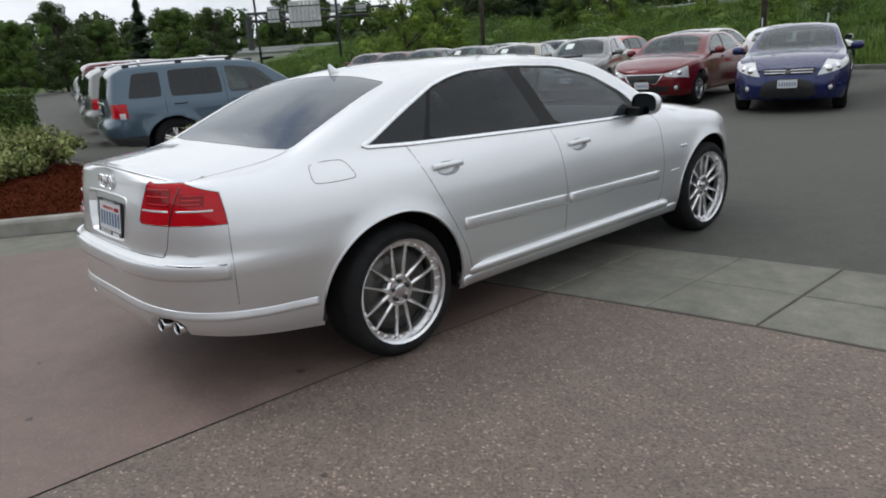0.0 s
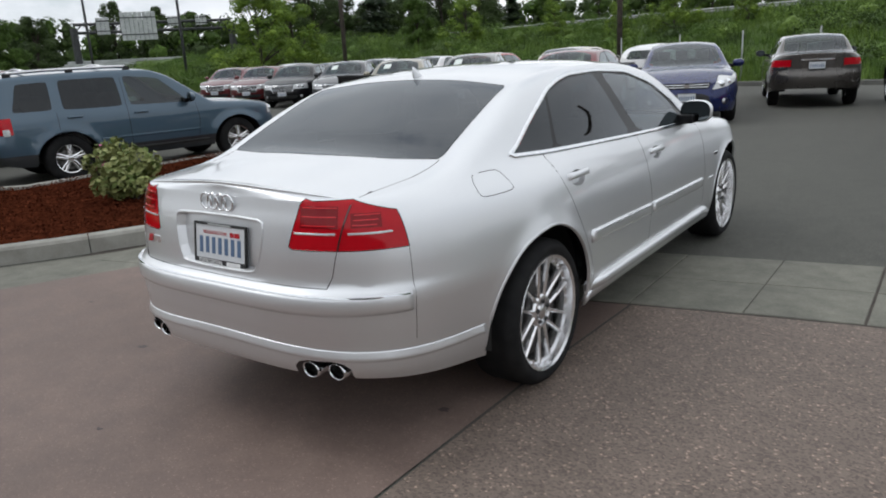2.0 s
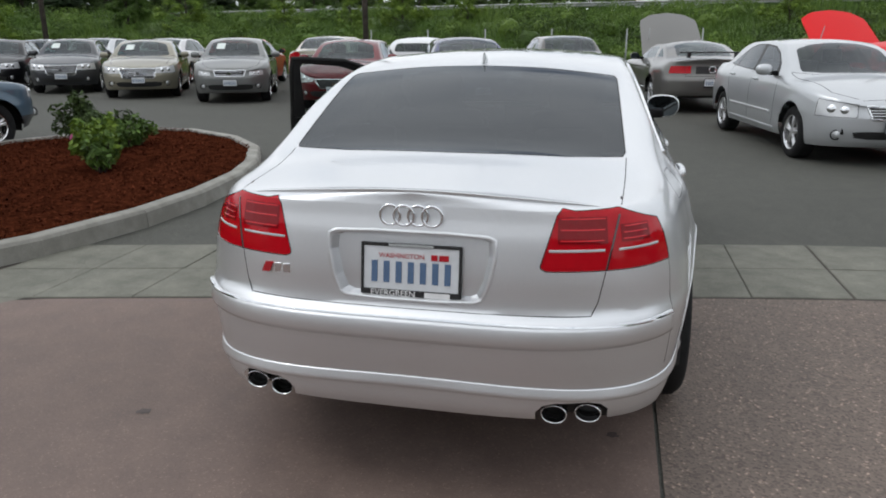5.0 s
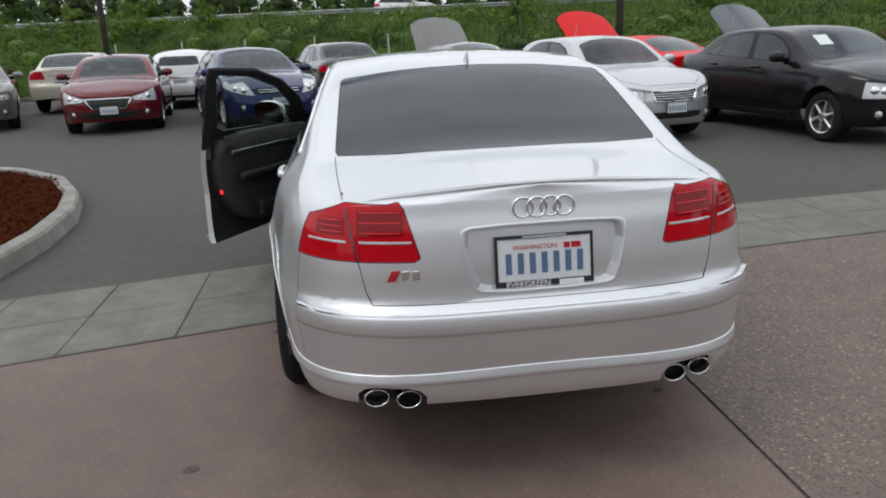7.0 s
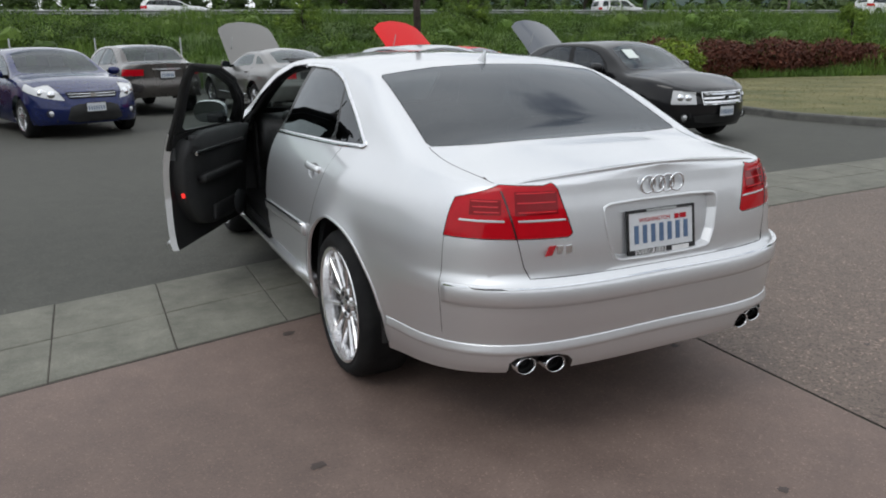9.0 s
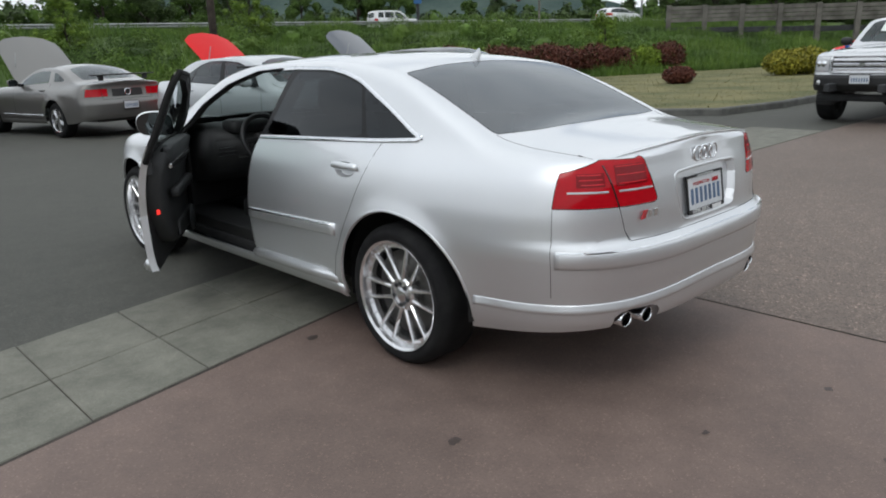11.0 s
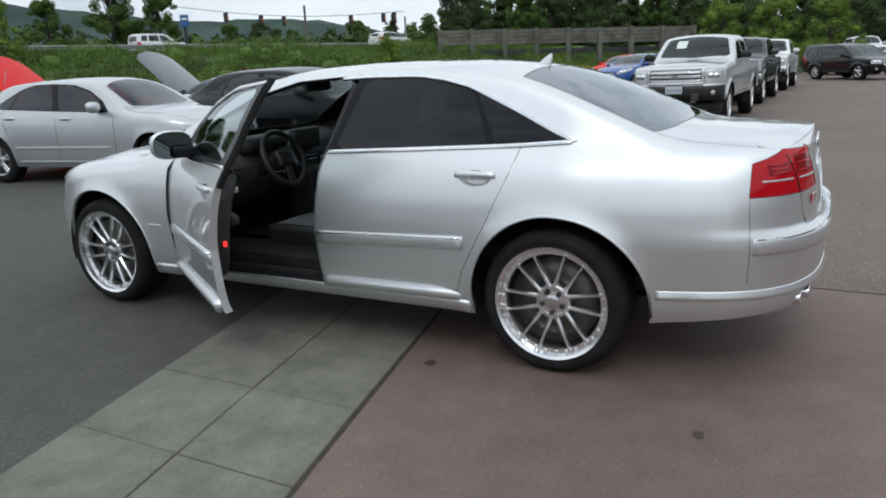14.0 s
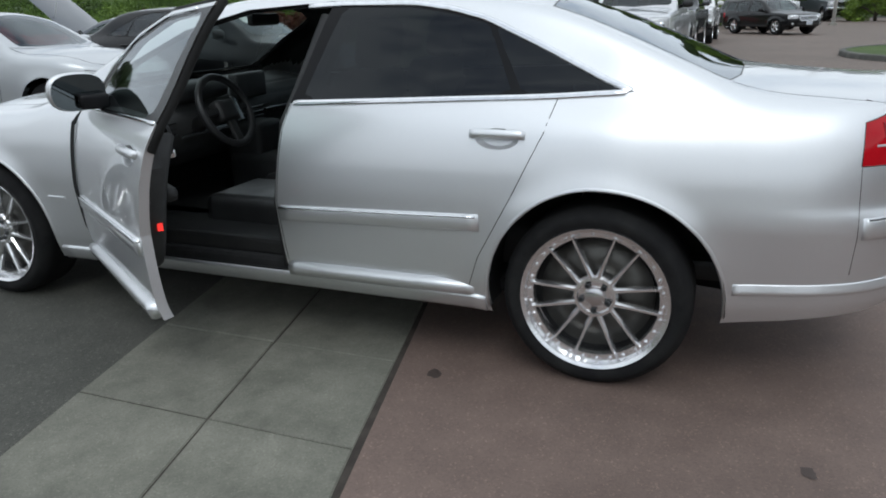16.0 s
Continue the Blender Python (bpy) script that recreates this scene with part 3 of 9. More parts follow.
def add_wheels(car, s, hero=False, alloy=None):
    """Four wheels: tyre, rim with spokes, brake disc, hub cap."""
    sx, sy, sz = s.get("scale", (1, 1, 1))
    r, rim, wide = s["tyre"]
    alloy = alloy or ALLOY
    made = []
    tyre, barrel = wheel_meshes("", r, rim, wide)
    meshes = {}
    face = -0.052 if hero else -0.03
    spokes = []
    if hero:
        for k in range(6):
            for off in (-11.5, 11.5):
                a, a2 = radians(60 * k + 29 + off * 1.75), radians(60 * k + 29 + off)
                spokes.append(bar_between((face + 0.006, 0.072 * math.cos(a), 0.072 * math.sin(a)), (face + 0.020, rim * 0.90 * math.cos(a2), rim * 0.90 * math.sin(a2)), 0.022, 0.0145, 0.020, (1, 0, 0)))
        spokes.append(lathe_points([(rim * 0.945, face - 0.004), (rim * 0.94, face + 0.014), (rim * 0.855, face + 0.012), (rim * 0.845, face - 0.012)], 48))
        for k in range(30):
            a = 2 * math.pi * k / 30
            spokes.append(moved(lathe_points([(0.0062, 0.0), (0.0062, 0.005), (0.003, 0.008), (0.0, 0.008)], 6), pose(face + 0.013, rim * 0.90 * math.cos(a), rim * 0.90 * math.sin(a))))
        spokes.append(lathe_points([(0.082, face - 0.03), (0.082, face + 0.004), (0.074, face + 0.014), (0.064, face + 0.015), (0.060, face + 0.004), (0.040, face + 0.004), (0.036, face + 0.014), (0.032, face + 0.014), (0.031, face + 0.002)], 32))
    else:
        n = s.get("spokes", 5)
        for k in range(n):
            a = 2 * math.pi * k / n + 0.3
            for off in ((-0.13, 0.13) if n <= 5 else (0.0,)):
                spokes.append(bar_between((face + 0.012, 0.04 * math.cos(a + off * 2), 0.04 * math.sin(a + off * 2)), (face + 0.004, rim * 0.95 * math.cos(a + off), rim * 0.95 * math.sin(a + off)), 0.04, 0.034, 0.03, (1, 0, 0)))
        spokes.append(lathe_points([(0.065, face - 0.03), (0.065, face + 0.012), (0.03, face + 0.022), (0.0, face + 0.022)], 20))
    meshes["rim"] = joined([barrel] + spokes)
    meshes["tyre"] = tyre
    meshes["disc"] = lathe_points([(0.05, face - 0.05), (0.055, face - 0.035), (rim * 0.78, face - 0.035), (rim * 0.78, face - 0.06), (0.05, face - 0.06)], 32)
    meshes["back"] = lathe_points([(rim * 0.92, face - 0.075), (0.0, face - 0.075)], 32)
    if hero:
        cap = [lathe_points([(0.034, face + 0.004), (0.033, face + 0.017), (0.026, face + 0.021), (0.0, face + 0.022)], 24)]
        meshes["cap"] = joined(cap)
        bolts = []
        for k in range(5):
            a = 2 * math.pi * k / 5 + 0.3
            bolts.append(moved(lathe_points([(0.011, 0.0), (0.011, 0.006), (0.007, 0.010), (0.007, 0.004), (0.0, 0.004)], 8), pose(face + 0.012, 0.049 * math.cos(a), 0.049 * math.sin(a))))
        for i_, b_ in enumerate(bolts):
            meshes[f"bolt{i_}"] = b_
    data = {}
    for key, (v, f) in meshes.items():
        me = bpy.data.meshes.new(key)
        me.from_pydata([tuple(p) for p in v], [], f)
        bm = bmesh.new()
        bm.from_mesh(me)
        bmesh.ops.recalc_face_normals(bm, faces=bm.faces)
        bm.to_mesh(me)
        bm.free()
        me.shade_smooth() if key in ("tyre", "disc") else me.set_sharp_from_angle(angle=radians(35))
        me.materials.append({"rim": alloy, "tyre": RUBBER, "disc": DISC, "back": BLACK, "cap": BRUSHED}.get(key, DARK_STEEL))
        data[key] = me
    for y in (0.0, s["base"] * sy):
        for side in (1, -1):
            w = new("wheel")
            w.parent = car
            w.matrix_basis = pose(side * s["track"] * sx, y, r, 0, 0, 0 if side > 0 else 180)
            if side < 0:
                w.matrix_basis = w.matrix_basis @ pose(0, 0, 0, 34, 0, 0)
            for key, name, label in (("tyre", "tyre", ""), ("rim", "rim", "multi-spoke alloy rim"), ("disc", "brake_disc", ""), ("back", "hub_backing", ""), ("cap", "hub_cap", ""), *((f"bolt{i_}", "wheel_bolt", "") for i_ in range(5))):
                if key in data:
                    part_mesh(name, data[key], None, w, label if key == "rim" else "")
            made.append(w)
    return made


def wheel_wells(car, s):
    sx, sy, sz = s.get("scale", (1, 1, 1))
    R = max(s["arch"], s.get("arch_back", 0)) + 0.004
    for y in (0.0, s["base"]):
        for side in (1, -1):
            out = (s["track"] + 0.01) * sx
            v, f = lathe_points([(R, side * (out - 0.055)), (R + 0.012, side * (out - 0.12)), (R + 0.012, side * (out - 0.34)), (0.02, side * (out - 0.36))], 22, "x", -0.20, math.pi + 0.27)
            front_k = min(1.0, (s["arch"] + 0.006) / R)
            v = [(a, (b * front_k if b > 0 else b) * sy + y * sy, c * sz + s["hub"] * sz) for a, b, c in v]
            quick("wheel_arch_liner", v, f, BLACK, car, "", True)


def number_plate(car, at, m=None, width=0.305, height=0.152, blue=True, frame_mat=None, parent=None):
    """A pale plate with bars for its characters, in a dark frame; its face looks along -y of m."""
    root = part("number_plate", box(-width / 2, width / 2, -0.004, 0.004, -height / 2, height / 2, 0.002, at), PLATE_WHITE, parent or car, "white number plate in a dark frame")
    rail = bmesh.new()
    for x0, x1, z0, z1 in ((-width / 2 - 0.006, width / 2 + 0.006, height / 2 - 0.004, height / 2 + 0.006), (-width / 2 - 0.006, width / 2 + 0.006, -height / 2 - 0.010, -height / 2 + 0.014),
                           (-width / 2 - 0.006, -width / 2 + 0.003, -height / 2, height / 2), (width / 2 - 0.003, width / 2 + 0.006, -height / 2, height / 2)):
        add_box(rail, x0, x1, -0.008, 0.002, z0, z1, 0.002, at)
    part("plate_frame", rail, frame_mat or BLACK, root)
    for i in range(7):
        c = (i - 3) * width * 0.126
        bars = bmesh.new()
        add_box(bars, c - 0.0095 * width / 0.305, c + 0.0095 * width / 0.305, -0.0062, -0.003, -0.040, 0.026, 0, at)
        part("plate_character", bars, PLATE_BLUE, root)
    return root


def simple_seat(parent_car, x, y, material, scale=1.0, name="seat"):
    bm = bmesh.new()
    add_box(bm, x - 0.25 * scale, x + 0.25 * scale, y - 0.28, y + 0.28, 0.30, 0.50, 0.06)
    add_box(bm, x - 0.24 * scale, x + 0.24 * scale, -0.07, 0.07, 0, 0.62, 0.06, pose(0, y - 0.30, 0.44, 16))
    add_box(bm, x - 0.13, x + 0.13, -0.05, 0.05, 0, 0.19, 0.04, pose(0, y - 0.50, 1.05, 10))
    return part(name, bm, material, parent_car, "", True)

LIMO = dict(
    ends=(-1.03, 3.84, 0.60, 0.80, 2.4, 2.1), belt=1.0, base=2.944, hub=0.335, arch=0.385, track=0.905, tyre=(0.335, 0.262, 0.25),
    edge=[(-1.03, 1.032), (-0.9, 1.030), (-0.6, 1.037), (-0.42, 1.060), (-0.3, 1.115), (-0.1, 1.230), (0.05, 1.305), (0.15, 1.337), (0.3, 1.360), (0.5, 1.374), (0.9, 1.386), (1.3, 1.384), (1.6, 1.366), (1.85, 1.318), (2.1, 1.208), (2.35, 1.065), (2.5, 0.972), (2.62, 0.935), (2.9, 0.915), (3.3, 0.87), (3.6, 0.79), (3.9, 0.66)],
    mid=[(-1.03, 1.046), (-0.97, 1.047), (-0.8, 1.056), (-0.6, 1.068), (-0.43, 1.085), (-0.38, 1.108), (-0.1, 1.255), (0.05, 1.328), (0.18, 1.372), (0.35, 1.397), (0.8, 1.415), (1.2, 1.42), (1.55, 1.412), (1.8, 1.385), (1.95, 1.335), (2.2, 1.20), (2.5, 1.04), (2.6, 1.0), (2.75, 0.985), (3.1, 0.955), (3.5, 0.88), (3.75, 0.80), (3.9, 0.70)],
    low=[(-1.03, 0.385), (-0.8, 0.35), (-0.45, 0.298), (0.3, 0.24), (2.3, 0.235), (2.6, 0.24), (3.4, 0.22), (3.9, 0.24)],
    width=[(-1.03, 0.905), (-0.5, 0.925), (0, 0.942), (0.5, 0.938), (1.2, 0.935), (2.2, 0.935), (2.9, 0.942), (3.3, 0.93), (3.9, 0.90)],
    lean=[(0.2, -0.075), (0.28, -0.035), (0.36, -0.012), (0.5, -0.002), (0.62, 0.0), (0.75, -0.008), (0.85, -0.022), (0.93, -0.042), (0.99, -0.068), (1.03, -0.095), (1.1, -0.135), (1.2, -0.19), (1.3, -0.25), (1.4, -0.32)],
    tuck=[(-1.03, 0.05), (-0.4, 0.075), (0, 0.05), (0.4, 0.02), (1, 0.0), (2, 0.01), (2.5, 0.05), (3.9, 0.08)],
    round=[(-1.03, 0.03), (-0.8, 0.05), (-0.4, 0.07), (0, 0.06), (1, 0.05), (1.8, 0.05), (2.3, 0.06), (2.6, 0.07), (3.3, 0.10), (3.9, 0.12)],
    rear=[(0.25, 0.06), (0.30, 0.0), (0.36, -0.02), (0.45, -0.05), (0.55, -0.075), (0.64, -0.09), (0.69, -0.085), (0.72, -0.02), (0.8, -0.005), (0.95, 0.0), (1.03, -0.01), (1.06, -0.02)],
    front=[(0.2, -0.12), (0.3, -0.02), (0.45, 0.03), (0.55, 0.03), (0.65, 0.0), (0.75, -0.04), (0.85, -0.15)],
    band=[(2.22, 0.955), (1.2, 0.988), (0.68, 1.008), (0.2, 1.026), (-0.085, 1.045), (0.019, 1.085), (0.243, 1.192), (0.463, 1.288), (0.60, 1.323), (0.754, 1.346), (1.103, 1.35), (1.5, 1.325), (1.8, 1.245), (2.05, 1.115)],
    panes=[("window", [(1.30, 0.995), (2.08, 0.972), (2.0, 1.105), (1.8, 1.222), (1.5, 1.303), (1.16, 1.332)]),
           ("window", [(1.17, 1.0), (0.33, 1.033), (0.45, 1.268), (0.60, 1.305), (0.754, 1.33), (1.05, 1.335)]),
           ("window", [(0.295, 1.035), (-0.045, 1.052), (0.03, 1.085), (0.243, 1.18), (0.425, 1.262)])],
    windshield=[(-0.66, 2.44), (-0.4, 2.54), (0, 2.575), (0.4, 2.54), (0.66, 2.44), (0.57, 1.96), (0.35, 1.88), (0, 1.85), (-0.35, 1.88), (-0.57, 1.96)],
    rear_window=[(-0.632, -0.378), (-0.4, -0.415), (0, -0.43), (0.4, -0.415), (0.632, -0.378), (0.588, 0.24), (0.3, 0.275), (0, 0.285), (-0.3, 0.275), (-0.588, 0.24)],
    hood=[(-0.78, 2.42), (-0.5, 2.56), (0, 2.61), (0.5, 2.56), (0.78, 2.42), (0.66, 3.45), (0.4, 3.72), (0, 3.76), (-0.4, 3.72), (-0.66, 3.45)],
    cowl=(2.55, 1.0),
    seams=[[(0.165, 1.03), (0.199, 0.91), (0.30, 0.692), (0.421, 0.459), (0.472, 0.302)], [(1.215, 0.985), (1.235, 0.895), (1.262, 0.608), (1.239, 0.371), (1.23, 0.30)], [(2.24, 0.95), (2.30, 0.88), (2.31, 0.60), (2.29, 0.42), (2.21, 0.30)]],
    handles=[(0.36, 0.905), (1.44, 0.885)], mirror=(2.06, 0.99),
    head=[((0.42, 0, 0), (-1, 0, 0)), ((0, 0, 0.62), (0, 0, -1)), ((0, 3.5, 0.79), (0, 0.12, 1)), ((0, 3.38, 0), (0, -1, 0))],
    tail=[((0.387, 0, 0.826), (-1, 0, 0.28)), ((0.393, 0, 0.836), (-1, 0, -0.5)), ((0.405, 0, 0.828), (-0.5, 0, -1)), ((0.445, 0, 1.005), (-1, 0, 0.75)), ((0.462, 0, 1.013), (-0.4, 0, 1)), ((0, 0, 0.826), (0, 0, -1)), ((0, -0.96, 1.018), (0, 0.38, 1)), ((0, 0, 1.015), (0, 0, 1)), ((0, -0.785, 0), (0, 1, 0))],
    grille=[(-0.36, 0.50), (0.36, 0.50), (0.44, 0.74), (-0.44, 0.74)], grille_bars=6,
    intake=[(-0.5, 0.30), (0.5, 0.30), (0.56, 0.42), (-0.56, 0.42)], fog=(0.66, 0.38), plate_front=0.46, plate_rear=0.815, sill=(0.45, 2.35, 0.30), seats=((1.55, 0.42), (0.55, 0.42)),
)

SUV = dict(
    ends=(-0.94, 3.50, 0.30, 0.55, 3.2, 2.4), belt=1.08, base=2.619, hub=0.355, arch=0.435, track=0.875, tyre=(0.355, 0.215, 0.23), flare=0.03,
    edge=[(-0.94, 1.50), (-0.8, 1.60), (-0.5, 1.655), (0, 1.675), (0.8, 1.68), (1.3, 1.66), (1.55, 1.58), (1.85, 1.37), (2.1, 1.17), (2.25, 1.07), (2.5, 1.05), (3.0, 1.0), (3.3, 0.93), (3.5, 0.85)],
    mid=[(-0.94, 1.55), (-0.8, 1.65), (-0.5, 1.70), (0, 1.715), (0.8, 1.72), (1.3, 1.69), (1.5, 1.62), (1.8, 1.42), (2.1, 1.20), (2.2, 1.13), (2.5, 1.10), (3.0, 1.05), (3.3, 0.98), (3.5, 0.88)],
    low=[(-0.94, 0.42), (-0.5, 0.36), (3.0, 0.36), (3.5, 0.40)],
    width=[(-0.94, 0.885), (0, 0.90), (2.6, 0.90), (3.5, 0.88)],
    lean=[(0.3, -0.06), (0.45, -0.01), (0.6, 0.0), (0.9, -0.006), (1.05, -0.03), (1.12, -0.055), (1.3, -0.10), (1.5, -0.16), (1.7, -0.22)],
    tuck=[(-0.94, 0.02), (0, 0.0), (2, 0.0), (2.5, 0.06), (3.5, 0.09)],
    round=[(-0.94, 0.06), (0, 0.07), (1.5, 0.06), (2.2, 0.06), (3.0, 0.09), (3.5, 0.10)],
    rear=[(0.35, 0.05), (0.45, -0.04), (0.62, -0.08), (0.74, -0.06), (0.80, 0.0), (1.1, 0.02), (1.3, 0.06), (1.6, 0.14), (1.72, 0.2)],
    front=[(0.35, -0.1), (0.5, 0.03), (0.65, 0.03), (0.8, 0.0), (1.0, -0.05), (1.05, -0.08)],
    band=[(-0.70, 1.09), (1.98, 1.065), (1.47, 1.545), (1.0, 1.60), (0.0, 1.595), (-0.60, 1.56)], band_body=True,
    panes=[("window", [(-0.62, 1.13), (-0.12, 1.13), (-0.10, 1.555), (-0.5, 1.54)]), ("window", [(0.02, 1.12), (0.84, 1.11), (0.82, 1.575), (0.03, 1.57)]), ("window", [(0.95, 1.11), (1.86, 1.09), (1.45, 1.515), (0.93, 1.58)])],
    windshield=[(-0.70, 2.08), (0, 2.2), (0.70, 2.08), (0.58, 1.55), (0, 1.48), (-0.58, 1.55)],
    rear_window_y=[(-0.60, 1.14), (0.60, 1.14), (0.54, 1.52), (-0.54, 1.52)],
    hood=[(-0.72, 2.25), (0, 2.3), (0.72, 2.25), (0.62, 3.2), (0, 3.36), (-0.62, 3.2)], cowl=(2.25, 1.12),
    seams=[[(-0.08, 1.08), (-0.08, 0.78), (0.12, 0.62), (0.30, 0.48)], [(0.89, 1.56), (0.89, 0.45)], [(1.95, 1.06), (1.98, 0.8), (1.93, 0.45)], [(0.30, 0.46), (1.93, 0.46)]],
    handles=[(0.15, 1.0), (1.08, 0.99)], mirror=(1.78, 1.12),
    head=[((0.5, 0, 0), (-1, 0, 0)), ((0, 0, 0.76), (0, 0, -1)), ((0, 0, 0.93), (0, 0, 1)), ((0, 3.22, 0), (0, -1, 0))],
    tail=[((0.70, 0, 0), (-1, 0, 0)), ((0, 0, 0.82), (0, 0, -1)), ((0, 0, 1.06), (0, 0, 1)), ((0, -0.66, 0), (0, 1, 0))],
    grille=[(-0.42, 0.66), (0.42, 0.66), (0.46, 0.88), (-0.46, 0.88)], grille_bars=3, intake=[(-0.5, 0.46), (0.5, 0.46), (0.5, 0.58), (-0.5, 0.58)], fog=(0.68, 0.52), plate_front=0.55, plate_rear=0.95,
    sill=(0.45, 2.1, 0.42), seats=((1.25, 0.55), (0.3, 0.55)),
)

HATCH = dict(
    ends=(-0.83, 3.53, 0.42, 0.75, 2.6, 2.2), belt=0.98, base=2.648, hub=0.325, arch=0.375, track=0.885, tyre=(0.325, 0.215, 0.22),
    edge=[(-0.83, 1.05), (-0.7, 1.20), (-0.5, 1.31), (-0.1, 1.39), (0.5, 1.415), (1.0, 1.41), (1.35, 1.365), (1.7, 1.24), (2.0, 1.09), (2.25, 0.99), (2.5, 0.95), (2.9, 0.90), (3.2, 0.83), (3.53, 0.70)],
    mid=[(-0.83, 1.10), (-0.7, 1.25), (-0.5, 1.37), (-0.1, 1.44), (0.5, 1.462), (1.0, 1.455), (1.25, 1.425), (1.5, 1.34), (1.9, 1.15), (2.15, 1.03), (2.3, 1.0), (2.6, 0.985), (3.0, 0.94), (3.3, 0.86), (3.53, 0.74)],
    low=[(-0.83, 0.36), (-0.4, 0.26), (2.9, 0.22), (3.53, 0.24)], width=[(-0.83, 0.89), (0, 0.905), (2.6, 0.905), (3.53, 0.88)],
    lean=[(0.2, -0.06), (0.35, -0.012), (0.55, 0.0), (0.75, -0.006), (0.9, -0.035), (0.98, -0.07), (1.1, -0.13), (1.25, -0.20), (1.42, -0.30)],
    tuck=[(-0.83, 0.06), (0, 0.03), (1, 0.0), (2.3, 0.04), (3.53, 0.08)], round=[(-0.83, 0.06), (0, 0.06), (1.5, 0.05), (2.3, 0.06), (3.0, 0.09), (3.53, 0.11)],
    rear=[(0.3, 0.05), (0.45, -0.05), (0.6, -0.07), (0.7, -0.03), (0.9, 0.0), (1.1, 0.05)], front=[(0.2, -0.10), (0.3, 0.0), (0.45, 0.03), (0.6, 0.0), (0.75, -0.07), (0.85, -0.15)],
    band=[(-0.45, 1.05), (2.15, 0.945), (1.95, 1.06), (1.7, 1.185), (1.35, 1.31), (0.9, 1.355), (0.3, 1.36), (-0.2, 1.31)],
    panes=[("window", [(-0.30, 1.08), (0.10, 1.06), (0.12, 1.33), (-0.12, 1.30)]), ("window", [(0.16, 1.055), (0.92, 1.02), (0.88, 1.34), (0.2, 1.345)]), ("window", [(1.02, 1.01), (1.98, 0.97), (1.68, 1.17), (1.33, 1.295), (0.98, 1.335)])],
    windshield=[(-0.68, 2.12), (0, 2.28), (0.68, 2.12), (0.56, 1.36), (0, 1.24), (-0.56, 1.36)], rear_window_y=[(-0.5, 1.08), (0.5, 1.08), (0.44, 1.3), (-0.44, 1.3)],
    hood=[(-0.74, 2.2), (0, 2.36), (0.74, 2.2), (0.6, 3.1), (0.35, 3.32), (-0.35, 3.32), (-0.6, 3.1)], cowl=(2.3, 1.0),
    seams=[[(0.0, 1.04), (0.05, 0.8), (0.28, 0.5), (0.34, 0.32)], [(0.97, 1.01), (0.99, 0.7), (0.97, 0.32)], [(2.1, 0.93), (2.12, 0.6), (2.0, 0.32)]],
    handles=[(0.22, 0.9), (1.15, 0.87)], mirror=(1.92, 0.98),
    head=[((0.47, 0, 0.70), (-1, 0, 0.5)), ((0, 3.4, 0.66), (0, -0.3, -1)), ((0, 3.3, 0.80), (0, 0.30, 1)), ((0, 2.86, 0), (0, -1, 0))],
    tail=[((0.55, 0, 0), (-1, 0, 0)), ((0, 0, 0.80), (0, 0, -1)), ((0, 0, 1.0), (0, 0, 1)), ((0, -0.35, 0), (0, 1, 0))],
    grille=[(-0.36, 0.655), (0.36, 0.655), (0.40, 0.735), (-0.40, 0.735)], grille_bars=1, dark_surround=True, intake=[(-0.46, 0.27), (0.46, 0.27), (0.36, 0.56), (-0.36, 0.56)], fog=(0.64, 0.42), plate_front=0.50, plate_rear=0.7,
    sill=(0.40, 2.2, 0.27), seats=((1.25, 0.4), (0.3, 0.4)),
)

